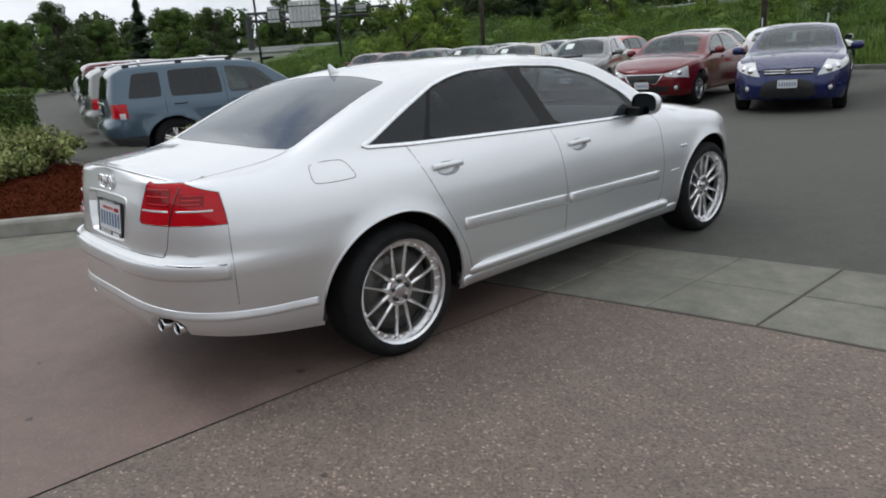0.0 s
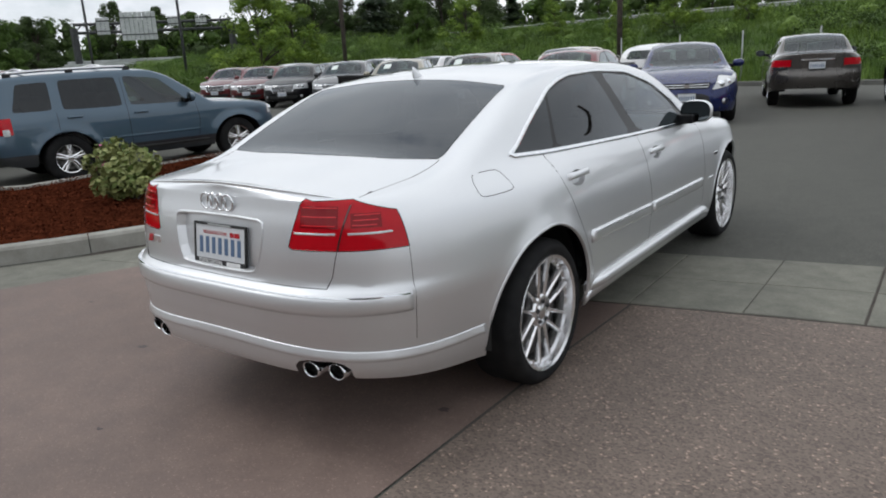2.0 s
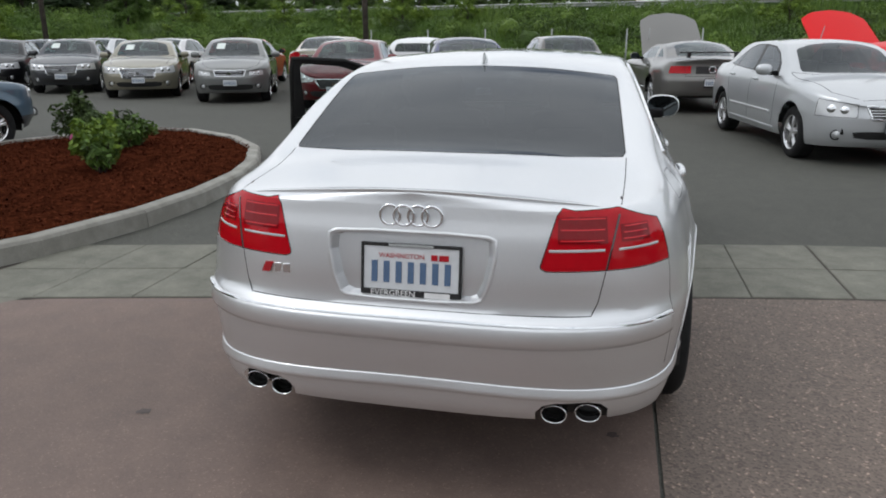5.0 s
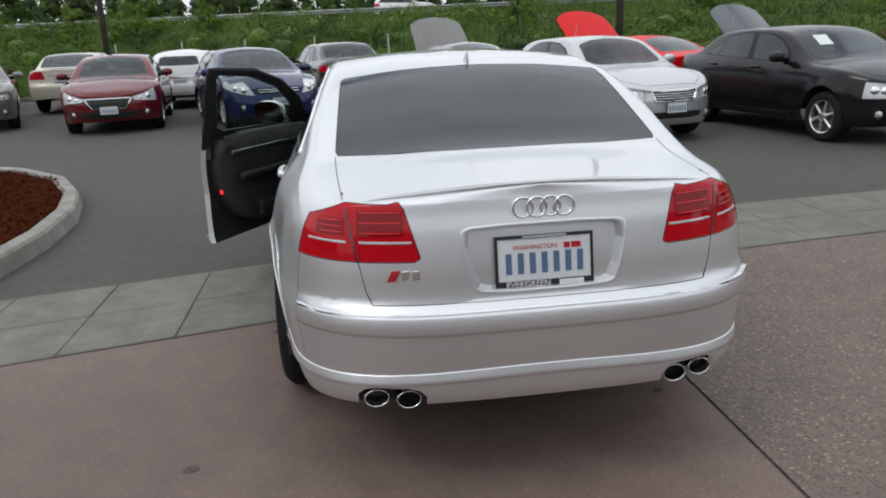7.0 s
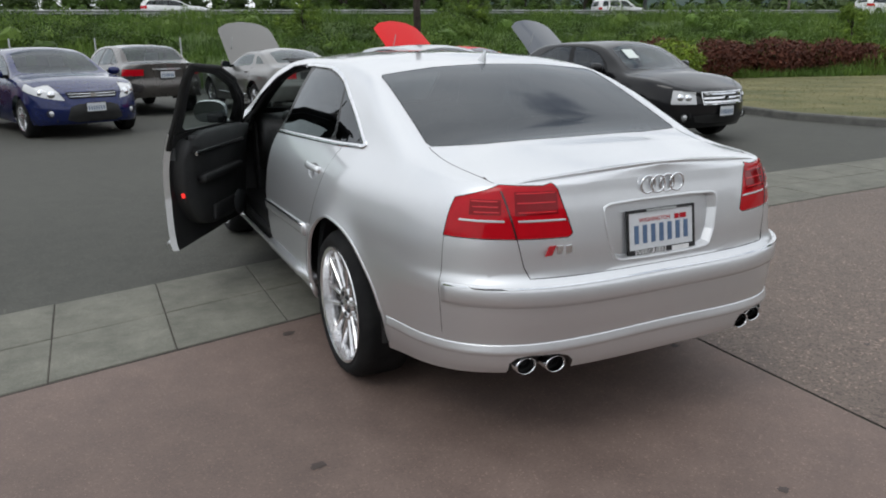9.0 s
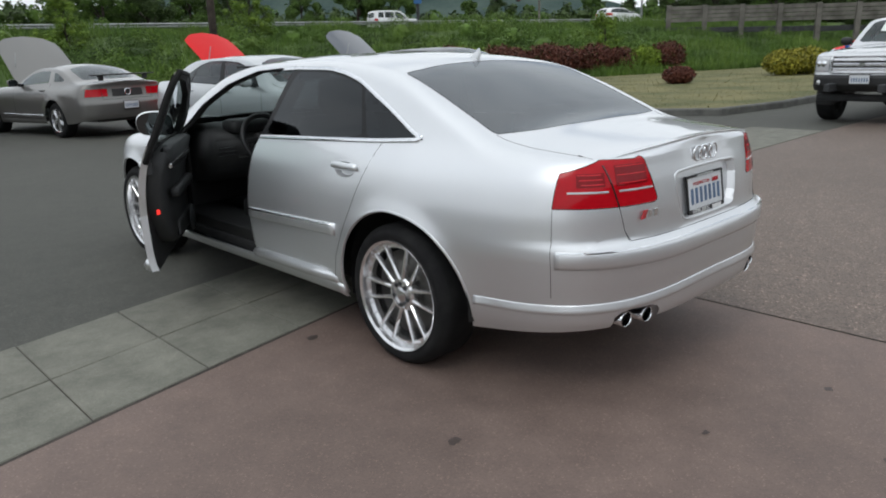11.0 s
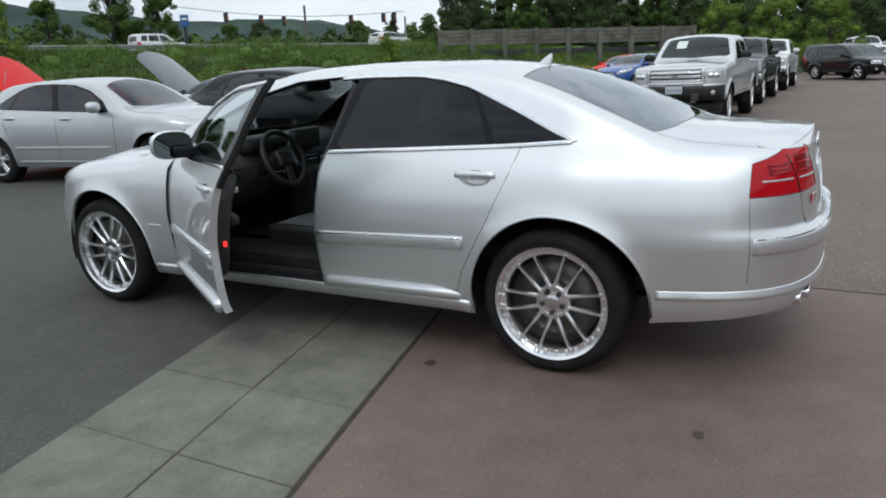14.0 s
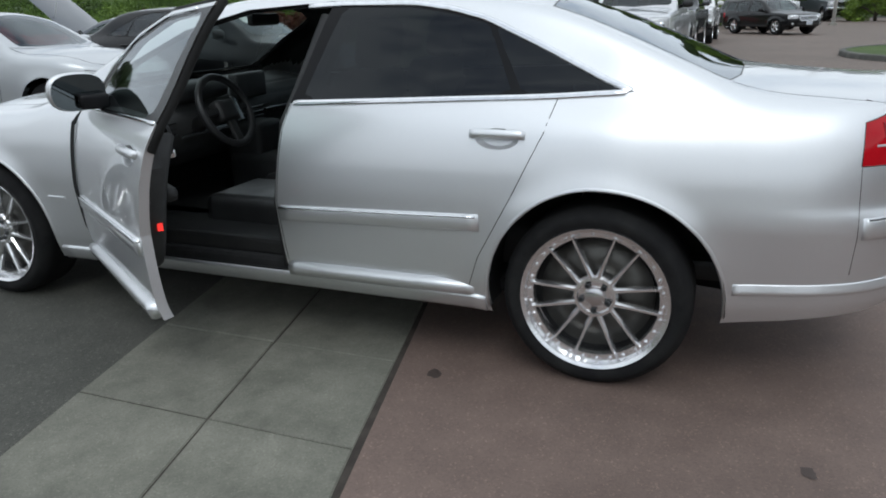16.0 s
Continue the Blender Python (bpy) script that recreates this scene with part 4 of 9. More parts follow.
COUPE = dict(
    ends=(-1.08, 3.67, 0.38, 0.45, 3.0, 2.8), belt=0.98, base=2.72, hub=0.34, arch=0.395, track=0.905, tyre=(0.34, 0.225, 0.235), flare=0.022,
    edge=[(-1.1, 1.0), (-0.9, 1.01), (-0.7, 1.02), (-0.5, 1.05), (-0.2, 1.17), (0.1, 1.265), (0.4, 1.31), (0.8, 1.32), (1.1, 1.28), (1.4, 1.15), (1.65, 1.0), (1.8, 0.97), (2.4, 0.95), (3.0, 0.90), (3.5, 0.85), (3.67, 0.78)],
    mid=[(-1.1, 1.05), (-0.8, 1.055), (-0.65, 1.07), (-0.4, 1.17), (-0.1, 1.28), (0.2, 1.355), (0.5, 1.378), (0.8, 1.38), (1.0, 1.35), (1.3, 1.23), (1.6, 1.07), (1.7, 1.03), (2.2, 1.01), (3.0, 0.96), (3.5, 0.90), (3.67, 0.82)],
    low=[(-1.1, 0.36), (-0.4, 0.28), (2.9, 0.24), (3.67, 0.26)], width=[(-1.1, 0.90), (0, 0.935), (0.8, 0.915), (2.7, 0.93), (3.67, 0.88)],
    lean=[(0.2, -0.06), (0.35, -0.015), (0.55, 0.0), (0.75, -0.006), (0.9, -0.04), (0.98, -0.085), (1.1, -0.15), (1.22, -0.23), (1.35, -0.33)],
    tuck=[(-1.1, 0.03), (-0.3, 0.06), (0.3, 0.02), (1, 0.0), (1.8, 0.05), (3.67, 0.08)], round=[(-1.1, 0.04), (-0.4, 0.06), (0.5, 0.05), (1.5, 0.05), (2.4, 0.07), (3.67, 0.08)],
    rear=[(0.3, 0.04), (0.45, -0.04), (0.66, -0.05), (0.72, 0.0), (0.95, 0.03), (1.05, -0.02)], front=[(0.25, -0.08), (0.4, 0.03), (0.6, 0.02), (0.8, -0.03)],
    band=[(-0.32, 1.05), (1.62, 0.965), (1.4, 1.11), (1.1, 1.24), (0.75, 1.28), (0.3, 1.27), (0.0, 1.20)], band_body=True,
    panes=[("window", [(-0.22, 1.07), (0.12, 1.055), (0.26, 1.24), (0.05, 1.19)]), ("window", [(0.30, 1.04), (1.5, 0.985), (1.36, 1.1), (1.08, 1.215), (0.75, 1.258), (0.42, 1.255)])],
    windshield=[(-0.66, 1.62), (0, 1.7), (0.66, 1.62), (0.54, 1.1), (0, 1.02), (-0.54, 1.1)], rear_window=[(-0.54, -0.52), (0, -0.60), (0.54, -0.52), (0.48, 0.08), (0, 0.16), (-0.48, 0.08)],
    hood=[(-0.72, 1.72), (0, 1.78), (0.72, 1.72), (0.66, 2.95), (0.4, 3.12), (0, 3.18), (-0.4, 3.12), (-0.66, 2.95)], cowl=(1.75, 1.02),
    seams=[[(0.22, 1.03), (0.25, 0.8), (0.30, 0.4)], [(1.62, 0.95), (1.66, 0.7), (1.6, 0.35)], [(0.3, 0.36), (1.6, 0.36)]], handles=[(0.45, 0.90)], mirror=(1.4, 1.0),
    head=[((0.5, 0, 0), (-1, 0, 0)), ((0, 0, 0.62), (0, 0, -1)), ((0, 0, 0.78), (0, 0, 1)), ((0, 3.4, 0), (0, -1, 0))],
    tail=[((0.40, 0, 0), (-1, 0, 0)), ((0.80, 0, 0), (1, 0, 0)), ((0, 0, 0.775), (0, 0, -1)), ((0, 0, 0.915), (0, 0, 1)), ((0, -0.95, 0), (0, 1, 0))],
    grille=[(-0.45, 0.55), (0.45, 0.55), (0.5, 0.78), (-0.5, 0.78)], grille_bars=3, intake=[(-0.4, 0.32), (0.4, 0.32), (0.4, 0.42), (-0.4, 0.42)], fog=None, plate_front=None, plate_rear=0.60, tail_panel=0.845, sill=(0.42, 2.3, 0.30), seats=((0.95, 0.38),),
)

PICKUP = dict(
    ends=(-1.22, 4.63, 0.16, 0.42, 4.0, 3.0), belt=1.42, base=3.68, hub=0.44, arch=0.53, track=0.985, tyre=(0.44, 0.255, 0.29), flare=0.035,
    edge=[(-1.22, 1.33), (0.50, 1.345), (0.60, 1.37), (0.68, 1.80), (0.85, 1.92), (1.4, 1.95), (1.9, 1.945), (2.2, 1.90), (2.45, 1.72), (2.72, 1.48), (2.85, 1.40), (3.2, 1.37), (4.2, 1.32), (4.5, 1.26), (4.63, 1.18)],
    mid=[(-1.22, 1.335), (0.50, 1.35), (0.60, 1.38), (0.66, 1.80), (0.85, 1.97), (1.4, 2.0), (1.9, 1.995), (2.15, 1.95), (2.4, 1.79), (2.75, 1.52), (2.88, 1.45), (3.2, 1.43), (4.2, 1.38), (4.5, 1.31), (4.63, 1.22)],
    low=[(-1.22, 0.66), (0, 0.62), (3.6, 0.62), (4.63, 0.62)], width=[(-1.22, 0.98), (0, 0.985), (3.6, 0.985), (4.63, 0.96)],
    lean=[(0.6, -0.04), (0.7, 0.0), (0.95, 0.0), (1.2, -0.008), (1.35, -0.03), (1.45, -0.06), (1.7, -0.14), (1.95, -0.22)],
    tuck=[(-1.22, 0.0), (2.5, 0.0), (3.0, 0.03), (4.63, 0.05)], round=[(-1.22, 0.03), (0.5, 0.03), (0.8, 0.06), (2.3, 0.06), (3.0, 0.07), (4.63, 0.09)],
    rear=[(0.6, 0.0), (1.3, 0.0)], front=[(0.6, -0.06), (0.75, 0.05), (0.88, 0.05), (0.92, 0.0), (1.2, -0.02), (1.3, -0.05)],
    band=[(0.72, 1.41), (2.72, 1.39), (2.42, 1.66), (2.15, 1.81), (1.6, 1.85), (0.80, 1.82)], band_body=True,
    panes=[("window", [(0.80, 1.44), (1.58, 1.43), (1.57, 1.82), (0.86, 1.80)]), ("window", [(1.68, 1.43), (2.60, 1.41), (2.36, 1.65), (2.12, 1.785), (1.67, 1.82)])],
    windshield=[(-0.80, 2.72), (0, 2.84), (0.80, 2.72), (0.66, 2.24), (0, 2.16), (-0.66, 2.24)], rear_window=None,
    hood=[(-0.80, 2.86), (0, 2.92), (0.80, 2.86), (0.80, 4.35), (0, 4.45), (-0.80, 4.35)], cowl=(2.9, 1.46),
    seams=[[(0.62, 1.35), (0.62, 0.66)], [(1.62, 1.84), (1.62, 0.70)], [(2.66, 1.38), (2.66, 0.70)], [(0.66, 0.70), (2.66, 0.70)]], handles=[(0.85, 1.28), (1.82, 1.28)], mirror=(2.45, 1.46),
    head=[((0.60, 0, 0), (-1, 0, 0)), ((0, 0, 0.98), (0, 0, -1)), ((0, 0, 1.26), (0, 0, 1)), ((0, 4.36, 0), (0, -1, 0))], tail=[((0.80, 0, 0), (-1, 0, 0)), ((0, 0, 0.95), (0, 0, -1)), ((0, 0, 1.25), (0, 0, 1)), ((0, -1.05, 0), (0, 1, 0))],
    grille=[(-0.56, 0.97), (0.56, 0.97), (0.56, 1.24), (-0.56, 1.24)], grille_bars=3, intake=[(-0.62, 0.66), (0.62, 0.66), (0.62, 0.76), (-0.62, 0.76)], fog=(0.78, 0.78), plate_front=0.84, plate_rear=0.85, sill=(0.6, 2.8, 0.58), seats=((1.95, 0.85), (1.05, 0.85)), chrome_bumper=True, lift=True,
)


def arch_poly(y, s):
    R, h = s["arch"], s["hub"]
    back, up = s.get("arch_back", R), s.get("arch_up", R)
    pts = [(y + (R if math.cos(a) > 0 else back) * math.cos(a), h + up * math.sin(a)) for a in (radians(-14 + 208 * i / 22) for i in range(23))]
    return pts + [(y - back, 0.05), (y + R, 0.05)]


def add_mirror(car, skin, s, paint, side, out=0.165):
    y, z = s["mirror"]
    g = skin.lay("x", side, y, z)
    if g is None:
        return
    p = g[0]
    m = Matrix.Translation(p) @ pose(0, 0, 0, 0, 0, 0)
    arm = bmesh.new()
    add_box(arm, -0.02, 0.09, -0.04, 0.04, -0.03, 0.03, 0.012)
    if side < 0:
        bmesh.ops.transform(arm, matrix=Matrix.Scale(-1, 4, (1, 0, 0)), verts=arm.verts)
        bmesh.ops.reverse_faces(arm, faces=arm.faces)
    arm.transform(m)
    root = part("door_mirror", arm, PIANO, car, "", True)
    shell = bmesh.new()
    bmesh.ops.create_uvsphere(shell, u_segments=20, v_segments=12, radius=1.0)
    for v in shell.verts:
        x, y2, z2 = v.co
        sgn = lambda w, e: math.copysign(abs(w) ** e, w)
        v.co = Vector((0.105 * sgn(x, 0.75), 0.075 * (y2 if y2 > 0 else 0.25 * sgn(y2, 0.6)), 0.073 * sgn(z2, 0.75)))
    shell.transform(m @ pose(side * out, 0.03, 0.045, 0, 0, -side * 8))
    part("mirror_shell", shell, paint, root, "", True)
    gl = bmesh.new()
    bmesh.ops.create_circle(gl, cap_ends=True, segments=24, radius=1.0)
    for v in gl.verts:
        x, y2, _ = v.co
        v.co = Vector((0.100 * math.copysign(abs(x) ** 0.75, x), 0, 0.068 * math.copysign(abs(y2) ** 0.75, y2)))
    gl.transform(m @ pose(side * out, 0.03, 0.045, 0, 0, -side * 8) @ pose(0, -0.022, 0))
    part("mirror_glass", gl, MIRROR, root)


def add_handle(car, skin, y, z, side, paint, parent=None, cup=None):
    """A pull handle; over a pressed cup where the door has one, else over a painted strip of shade."""
    if cup is None:
        track = skin.path("x", side, [(y - 0.105, z), (y + 0.105, z)], 0.02)
        if len(track) < 3:
            return
        # no cup is pressed here: a dark strip paints the shadow beneath the handle
        strip("handle_cup", skin.path("x", side, [(y - 0.06, z - 0.014), (y + 0.06, z - 0.014)], 0.02), 0.012, 0.0012, GAP, parent or car, "")
    else:
        floor_, walls_ = pressed(cup, (-side * 0.020, 0, 0), 0.72)
        quick("handle_cup", *joined([floor_, walls_]), paint, parent or car, "", True)
        track = skin.path("x", side, [(y - 0.1, z + 0.004), (y + 0.1, z + 0.004)], 0.01)
    n = len(track)
    lifted = [(p + q * (0.016 * math.sin(math.pi * i / (n - 1)) ** 0.35), q) for i, (p, q) in enumerate(track)]
    v, f = strip_points(lifted, 0.030, 0.014, 0.006)
    quick("door_handle", v, f, paint, parent or car, "", True)


def underbody(car, s):
    sx, sy, sz = s.get("scale", (1, 1, 1))
    y0, y1 = s["ends"][0] + 0.1, s["ends"][1] - 0.12
    low = max(p[1] for p in s["low"][1:-1]) + 0.04
    bm = box((-s["track"] + 0.30) * sx, (s["track"] - 0.30) * sx, y0 * sy, y1 * sy, (low - 0.02) * sz, (low + 0.06) * sz, 0.02)
    arch = s["arch"] + 0.04
    for a, b in ((y0, -arch), (arch, s["base"] - arch), (s["base"] + arch, y1)):
        if b - a > 0.05:
            for q in (-1, 1):
                edge = (s["track"] - (0.30 if a == y0 or b == y1 else 0.06)) * sx
                add_box(bm, min(q * 0.5 * sx, q * edge), max(q * 0.5 * sx, q * edge), a * sy, b * sy, (low - 0.02) * sz, (low + 0.06) * sz, 0.02)
    part("underbody", bm, BLACK, car)


def make_car(name, label, m, spec, paint, glass=None, hood_open=0.0, step=0.09, sticker=False, group="parked cars", front=True, rear=True, mirror_paint=None, alloy=None, lower=None, roof_rack=False, stripe=None, category="car", head_mat=None, spoiler=False, privacy=()):
    s = spec
    glass = glass or WINDSHIELD
    sx, sy, sz = s.get("scale", (1, 1, 1))
    car = thing(name, label, category, m, group)
    skin = Skin(s, step, 16, 4, 7, 9)
    side_of = lambda q: (lambda c, n: c.x * q > 0.25 and abs(n.x) > 0.3)
    for q in (1, -1):
        for y in (0.0, s["base"]):
            skin.cut("arch", arch_poly(y, s), "x", lambda c, n, q=q: c.x * q > 0.3 and c.z < s["belt"] * sz)
        skin.cut(f"window_band#{q}", s["band"], "x", side_of(q), ("body",))
        for i, (_, poly) in enumerate(s["panes"]):
            skin.cut(f"window#{q}{i}", rounded(rounded(poly, 0.06), 0.2), "x", side_of(q), ("body", f"window_band#{q}"))
    top = lambda c, n: n.z > 0.2 and c.z > (s["belt"] - 0.12) * sz
    skin.cut("windshield", rounded(s["windshield"], 0.1), "z", lambda c, n: top(c, n) and c.y > 0.3, ("body",))
    if s.get("rear_window"):
        skin.cut("rear_window", rounded(s["rear_window"], 0.1), "z", lambda c, n: top(c, n) and c.y < 0.4, ("body",))
    if s.get("rear_window_y"):
        skin.cut("rear_window", rounded(s["rear_window_y"], 0.1), "y", lambda c, n: n.y < -0.2 and c.y < 0.2, ("body",))
    if hood_open:
        skin.cut("hood", rounded(s["hood"], 0.1), "z", lambda c, n: n.z > 0.2 and c.y > s["cowl"][0] * sy - 0.3, ("body",))
    if front:
        for q in (1, -1):
            flip = lambda planes: [((p[0] * q, p[1], p[2]), (n[0] * q, n[1], n[2])) for p, n in planes]
            skin.cut_between(f"headlamp#{q}", flip(s["head"]), lambda c, n, q=q: c.x * q > 0.2 and c.y > (s["base"] + 0.1) * sy and n.z < 0.93, ("body",))
        skin.cut("grille", rounded(s["grille"], 0.12), "y", lambda c, n: n.y > 0.2 and c.y > s["base"] * sy, ("body",))
        skin.cut("intake", rounded(s["intake"], 0.15), "y", lambda c, n: n.y > 0.2 and c.y > s["base"] * sy, ("body",))
        if s.get("chrome_bumper"):
            skin.cut_between("bumper", [((0, 0, 0.92), (0, 0, 1)), ((0, 0, 0.76), (0, 0, -1)), ((0, s["base"] + s["arch"] + 0.05, 0), (0, -1, 0))], lambda c, n: c.y > s["base"] * sy, ("body",))
            skin.cut_between("valance", [((0, 0, 0.76), (0, 0, 1)), ((0, s["base"] + s["arch"] + 0.05, 0), (0, -1, 0))], lambda c, n: c.y > s["base"] * sy, ("body",))
    if rear:
        for q in (1, -1):
            flip = lambda planes: [((p[0] * q, p[1], p[2]), (n[0] * q, n[1], n[2])) for p, n in planes]
            skin.cut_between(f"tail_lamp#{q}", flip(s["tail"]), lambda c, n, q=q: c.x * q > 0.2 and c.y < -0.3 * sy and n.z < 0.93, ("body",))
    if lower:
        skin.cut_between("cladding", [((0, 0, lower[1]), (0, 0, 1))], lambda c, n: c.z < (lower[1] + 0.2) * sz, ("body", "bumper"))
    mats = {"body": paint, "window_band": paint if s.get("band_body") else PIANO, "window": glass, "windshield": WINDSHIELD, "rear_window": glass, "headlamp": head_mat or HEAD_LENS, "tail_lamp": RED_LENS, "grille": BLACK, "intake": BLACK, "bumper": BLACK if s.get("dark_bumper") else CHROME, "valance": BLACK, "cladding": lower[0] if lower else BLACK, "hood": paint}
    data = skin.meshes()
    for key, d in data.items():
        if key == "arch":
            continue
        number = key[-1]
        key = key.split("#")[0]
        ob = skin_part(key, d, TINT if key == "window" and int(number) in privacy else mats[key], car)
        if key in ("headlamp", "tail_lamp"):
            strip("lamp_edge", rim_of(d), 0.006, 0.0015, GAP if key == "headlamp" else LAMP_EDGE, ob, closed=True)
            if key == "tail_lamp" and s.get("lamp_core"):
                side = 1 if d[0][0][0] > 0 else -1
                core = skin.path("x", side, [(-0.70 * sy, 0.94 * sz), (-0.78 * sy, 0.94 * sz)], 0.02)
                strip("clear_core", core, 0.09, 0.004, WHITE_LENS, ob)
        if key == "hood":
            y, z = s["cowl"][0] * sy, s["cowl"][1] * sz
            ob.matrix_basis = pose(0, y, z, hood_open) @ pose(0, -y, -z)
            ob.name = "open_hood"
            ob["label"] = "raised hood"
            bay = box(-0.70 * sx, 0.70 * sx, (s["cowl"][0] + 0.06) * sy, (s["ends"][1] - 0.35) * sy, 0.45, 0.78, 0.05)
            part("engine_bay", bay, BLACK, car)
            tube("hood_prop", [(-0.55, y + 0.55, z - 0.12), (-0.52, y + 0.33, z + 0.62)], 0.008, GALV, car)
    # seams, trims and fittings
    for q in (1, -1):
        lines = [skin.path("x", q, line, 0.05) for line in s["seams"]]
        for t in lines:
            strip("door_seam", t, 0.007, 0.0012, GAP, car)
        for y, z in s["handles"]:
            add_handle(car, skin, y, z, q, paint)
        add_mirror(car, skin, s, mirror_paint or paint, q)
        y0, y1, z = s["sill"]
        strip("sill_moulding", skin.path("x", q, [(y0, z), (y1, z)], 0.08), 0.05, 0.012, BLACK if lower else paint, car)
        if stripe:
            strip("side_moulding", skin.path("x", q, [(s["sill"][0], stripe[1]), (s["sill"][1] - 0.15, stripe[1])], 0.08), 0.035, 0.012, stripe[0], car)
    hood_line = skin.path("z", 1, s["hood"], 0.06, True)
    if not hood_open and len(hood_line) > 3:
        strip("hood_seam", hood_line, 0.007, 0.0012, GAP, car, closed=True)
    if front:
        gx = [p[0] for p in s["grille"]]
        gz = [p[1] for p in s["grille"]]
        n = s.get("grille_bars", 3)
        broad = s.get("bar", 0.0) > 0.05
        bright = BRUSHED if broad else CHROME
        bars = []
        for i in range(n):
            z = min(gz) + (max(gz) - min(gz)) * (i + 0.5) / n
            w = max(gx) * 0.93
            t = skin.path("y", 1, [(-w, z), (w, z)], 0.05)
            if len(t) > 2:
                bars.append(strip_points(t, s.get("bar", 0.022 if n < 5 else 0.009), 0.010))
        for bar in bars:
            quick("grille_bar", *bar, bright, car)
        frame_line = skin.path("y", 1, s["grille"], 0.04, True)
        if len(frame_line) > 3:
            strip("grille_surround", frame_line, 0.05 if broad else 0.022, 0.03 if broad else 0.012, PIANO if s.get("dark_surround") else bright, car, closed=True)
        g = skin.lay("y", 1, 0, (min(gz) + max(gz)) / 2)
        if g:
            bd = bmesh.new()
            bmesh.ops.create_cone(bd, cap_ends=True, segments=20, radius1=0.042, radius2=0.038, depth=0.02)
            bd.transform(Matrix.Translation(g[0] + Vector((0, 0.012, 0))) @ pose(0, 0, 0, -90) @ Matrix.Diagonal((1.3, 0.8, 1, 1)))
            part("badge", bd, CHROME, car)
        if s.get("fog"):
            for q in (1, -1):
                g = skin.lay("y", 1, q * s["fog"][0], s["fog"][1])
                if g:
                    fg = bmesh.new()
                    bmesh.ops.create_uvsphere(fg, u_segments=14, v_segments=8, radius=0.05)
                    fg.transform(Matrix.Translation(g[0] - g[1] * 0.025))
                    part("fog_lamp", fg, WHITE_LENS, car, "", True)
                    ring = [g[0] + g[1] * 0.004 + Vector((0.062 * math.cos(a), 0, 0.055 * math.sin(a))) for a in (2 * math.pi * i / 16 for i in range(16))]
                    tube("fog_lamp_ring", ring, 0.009, BLACK, car, sides=6, closed=True)
        for q in (1, -1):
            if f"headlamp#{q}" not in data:
                continue
            on_lens = [v for v in data[f"headlamp#{q}"][0]]
            lo, hi = min(abs(v[0]) for v in on_lens), max(abs(v[0]) for v in on_lens)
            for u in (0.34, 0.66):
                x = lo + (hi - lo) * u
                near_ = [v for v in on_lens if abs(abs(v[0]) - x) < 0.05]
                if not near_:
                    continue
                z0, z1 = min(v[2] for v in near_), max(v[2] for v in near_)
                g = skin.lay("y", 1, q * x / sx, (z0 + z1) / 2 / sz)
                if g:
                    r = max(0.02, min(0.075, 0.44 * (z1 - z0)))
                    lamp = bmesh.new()
                    bmesh.ops.create_uvsphere(lamp, u_segments=14, v_segments=8, radius=r)
                    lamp.transform(Matrix.Translation(g[0] - g[1] * r * 0.72))
                    part("headlamp_bowl", lamp, CHROME, car, "", True)
    if front and s.get("plate_front"):
        g = skin.lay("y", 1, 0, s["plate_front"])
        if g:
            number_plate(car, Matrix.Translation(g[0] + Vector((0, 0.02, 0))) @ pose(0, 0, 0, 0, 0, 180))
    if rear and s.get("plate_rear"):
        g = skin.lay("y", -1, 0, s["plate_rear"])
        if g:
            number_plate(car, Matrix.Translation(g[0] + Vector((0, -0.015, 0))))
            bar = skin.path("y", -1, [(-0.32, s["plate_rear"] + 0.11), (0.32, s["plate_rear"] + 0.11)], 0.05)
            if s.get("tail_panel"):
                strip("tail_panel", skin.path("y", -1, [(-0.31, s["tail_panel"]), (0.31, s["tail_panel"])], 0.05), 0.16, 0.004, BLACK, car)
                g = skin.lay("y", -1, 0, s["tail_panel"])
                tube("round_badge", [g[0] + Vector((0.06 * math.cos(a), -0.012, 0.06 * math.sin(a))) for a in (math.pi * k / 10 for k in range(20))], 0.012, CHROME, car, "", 6, True)
            else:
                strip("plate_garnish", bar, 0.035, 0.02, CHROME, car)
    if rear:
        lid = s.get("lid") or [(-0.52, s["belt"] - 0.02), (-0.5, 0.72), (0.5, 0.72), (0.52, s["belt"] - 0.02)]
        line = skin.path("y", -1, lid, 0.05)
        if len(line) > 3:
            strip("rear_lid_seam", line, 0.007, 0.0012, GAP, car)
    if spoiler:
        y, z = s["ends"][0] + 0.10, s["mid"][1][1] + 0.10
        wing = bmesh.new()
        add_box(wing, -0.62, 0.62, y - 0.09, y + 0.09, z, z + 0.025, 0.012)
        for q in (-0.45, 0.45):
            add_box(wing, q - 0.03, q + 0.03, y - 0.05, y + 0.05, z - 0.09, z + 0.005, 0.01)
        part("spoiler", wing, BLACK, car)
    if roof_rack:
        for q in (1, -1):
            t = skin.path("z", 1, [(q * 0.60, -0.55), (q * 0.61, 1.05)], 0.1)
            if len(t) > 2:
                tube("roof_rail", [p + Vector((0, 0, 0.045)) for p, _ in t], 0.022, BRUSHED, car)
                feet = bmesh.new()
                for p, _ in (t[0], t[len(t) // 2], t[-1]):
                    add_box(feet, p.x - 0.02, p.x + 0.02, p.y - 0.05, p.y + 0.05, p.z - 0.01, p.z + 0.045, 0.01)
                part("roof_rail_feet", feet, BLACK, car)
        for y in (-0.3, 0.75):
            t = skin.path("z", 1, [(-0.6, y), (0.6, y)], 0.1)
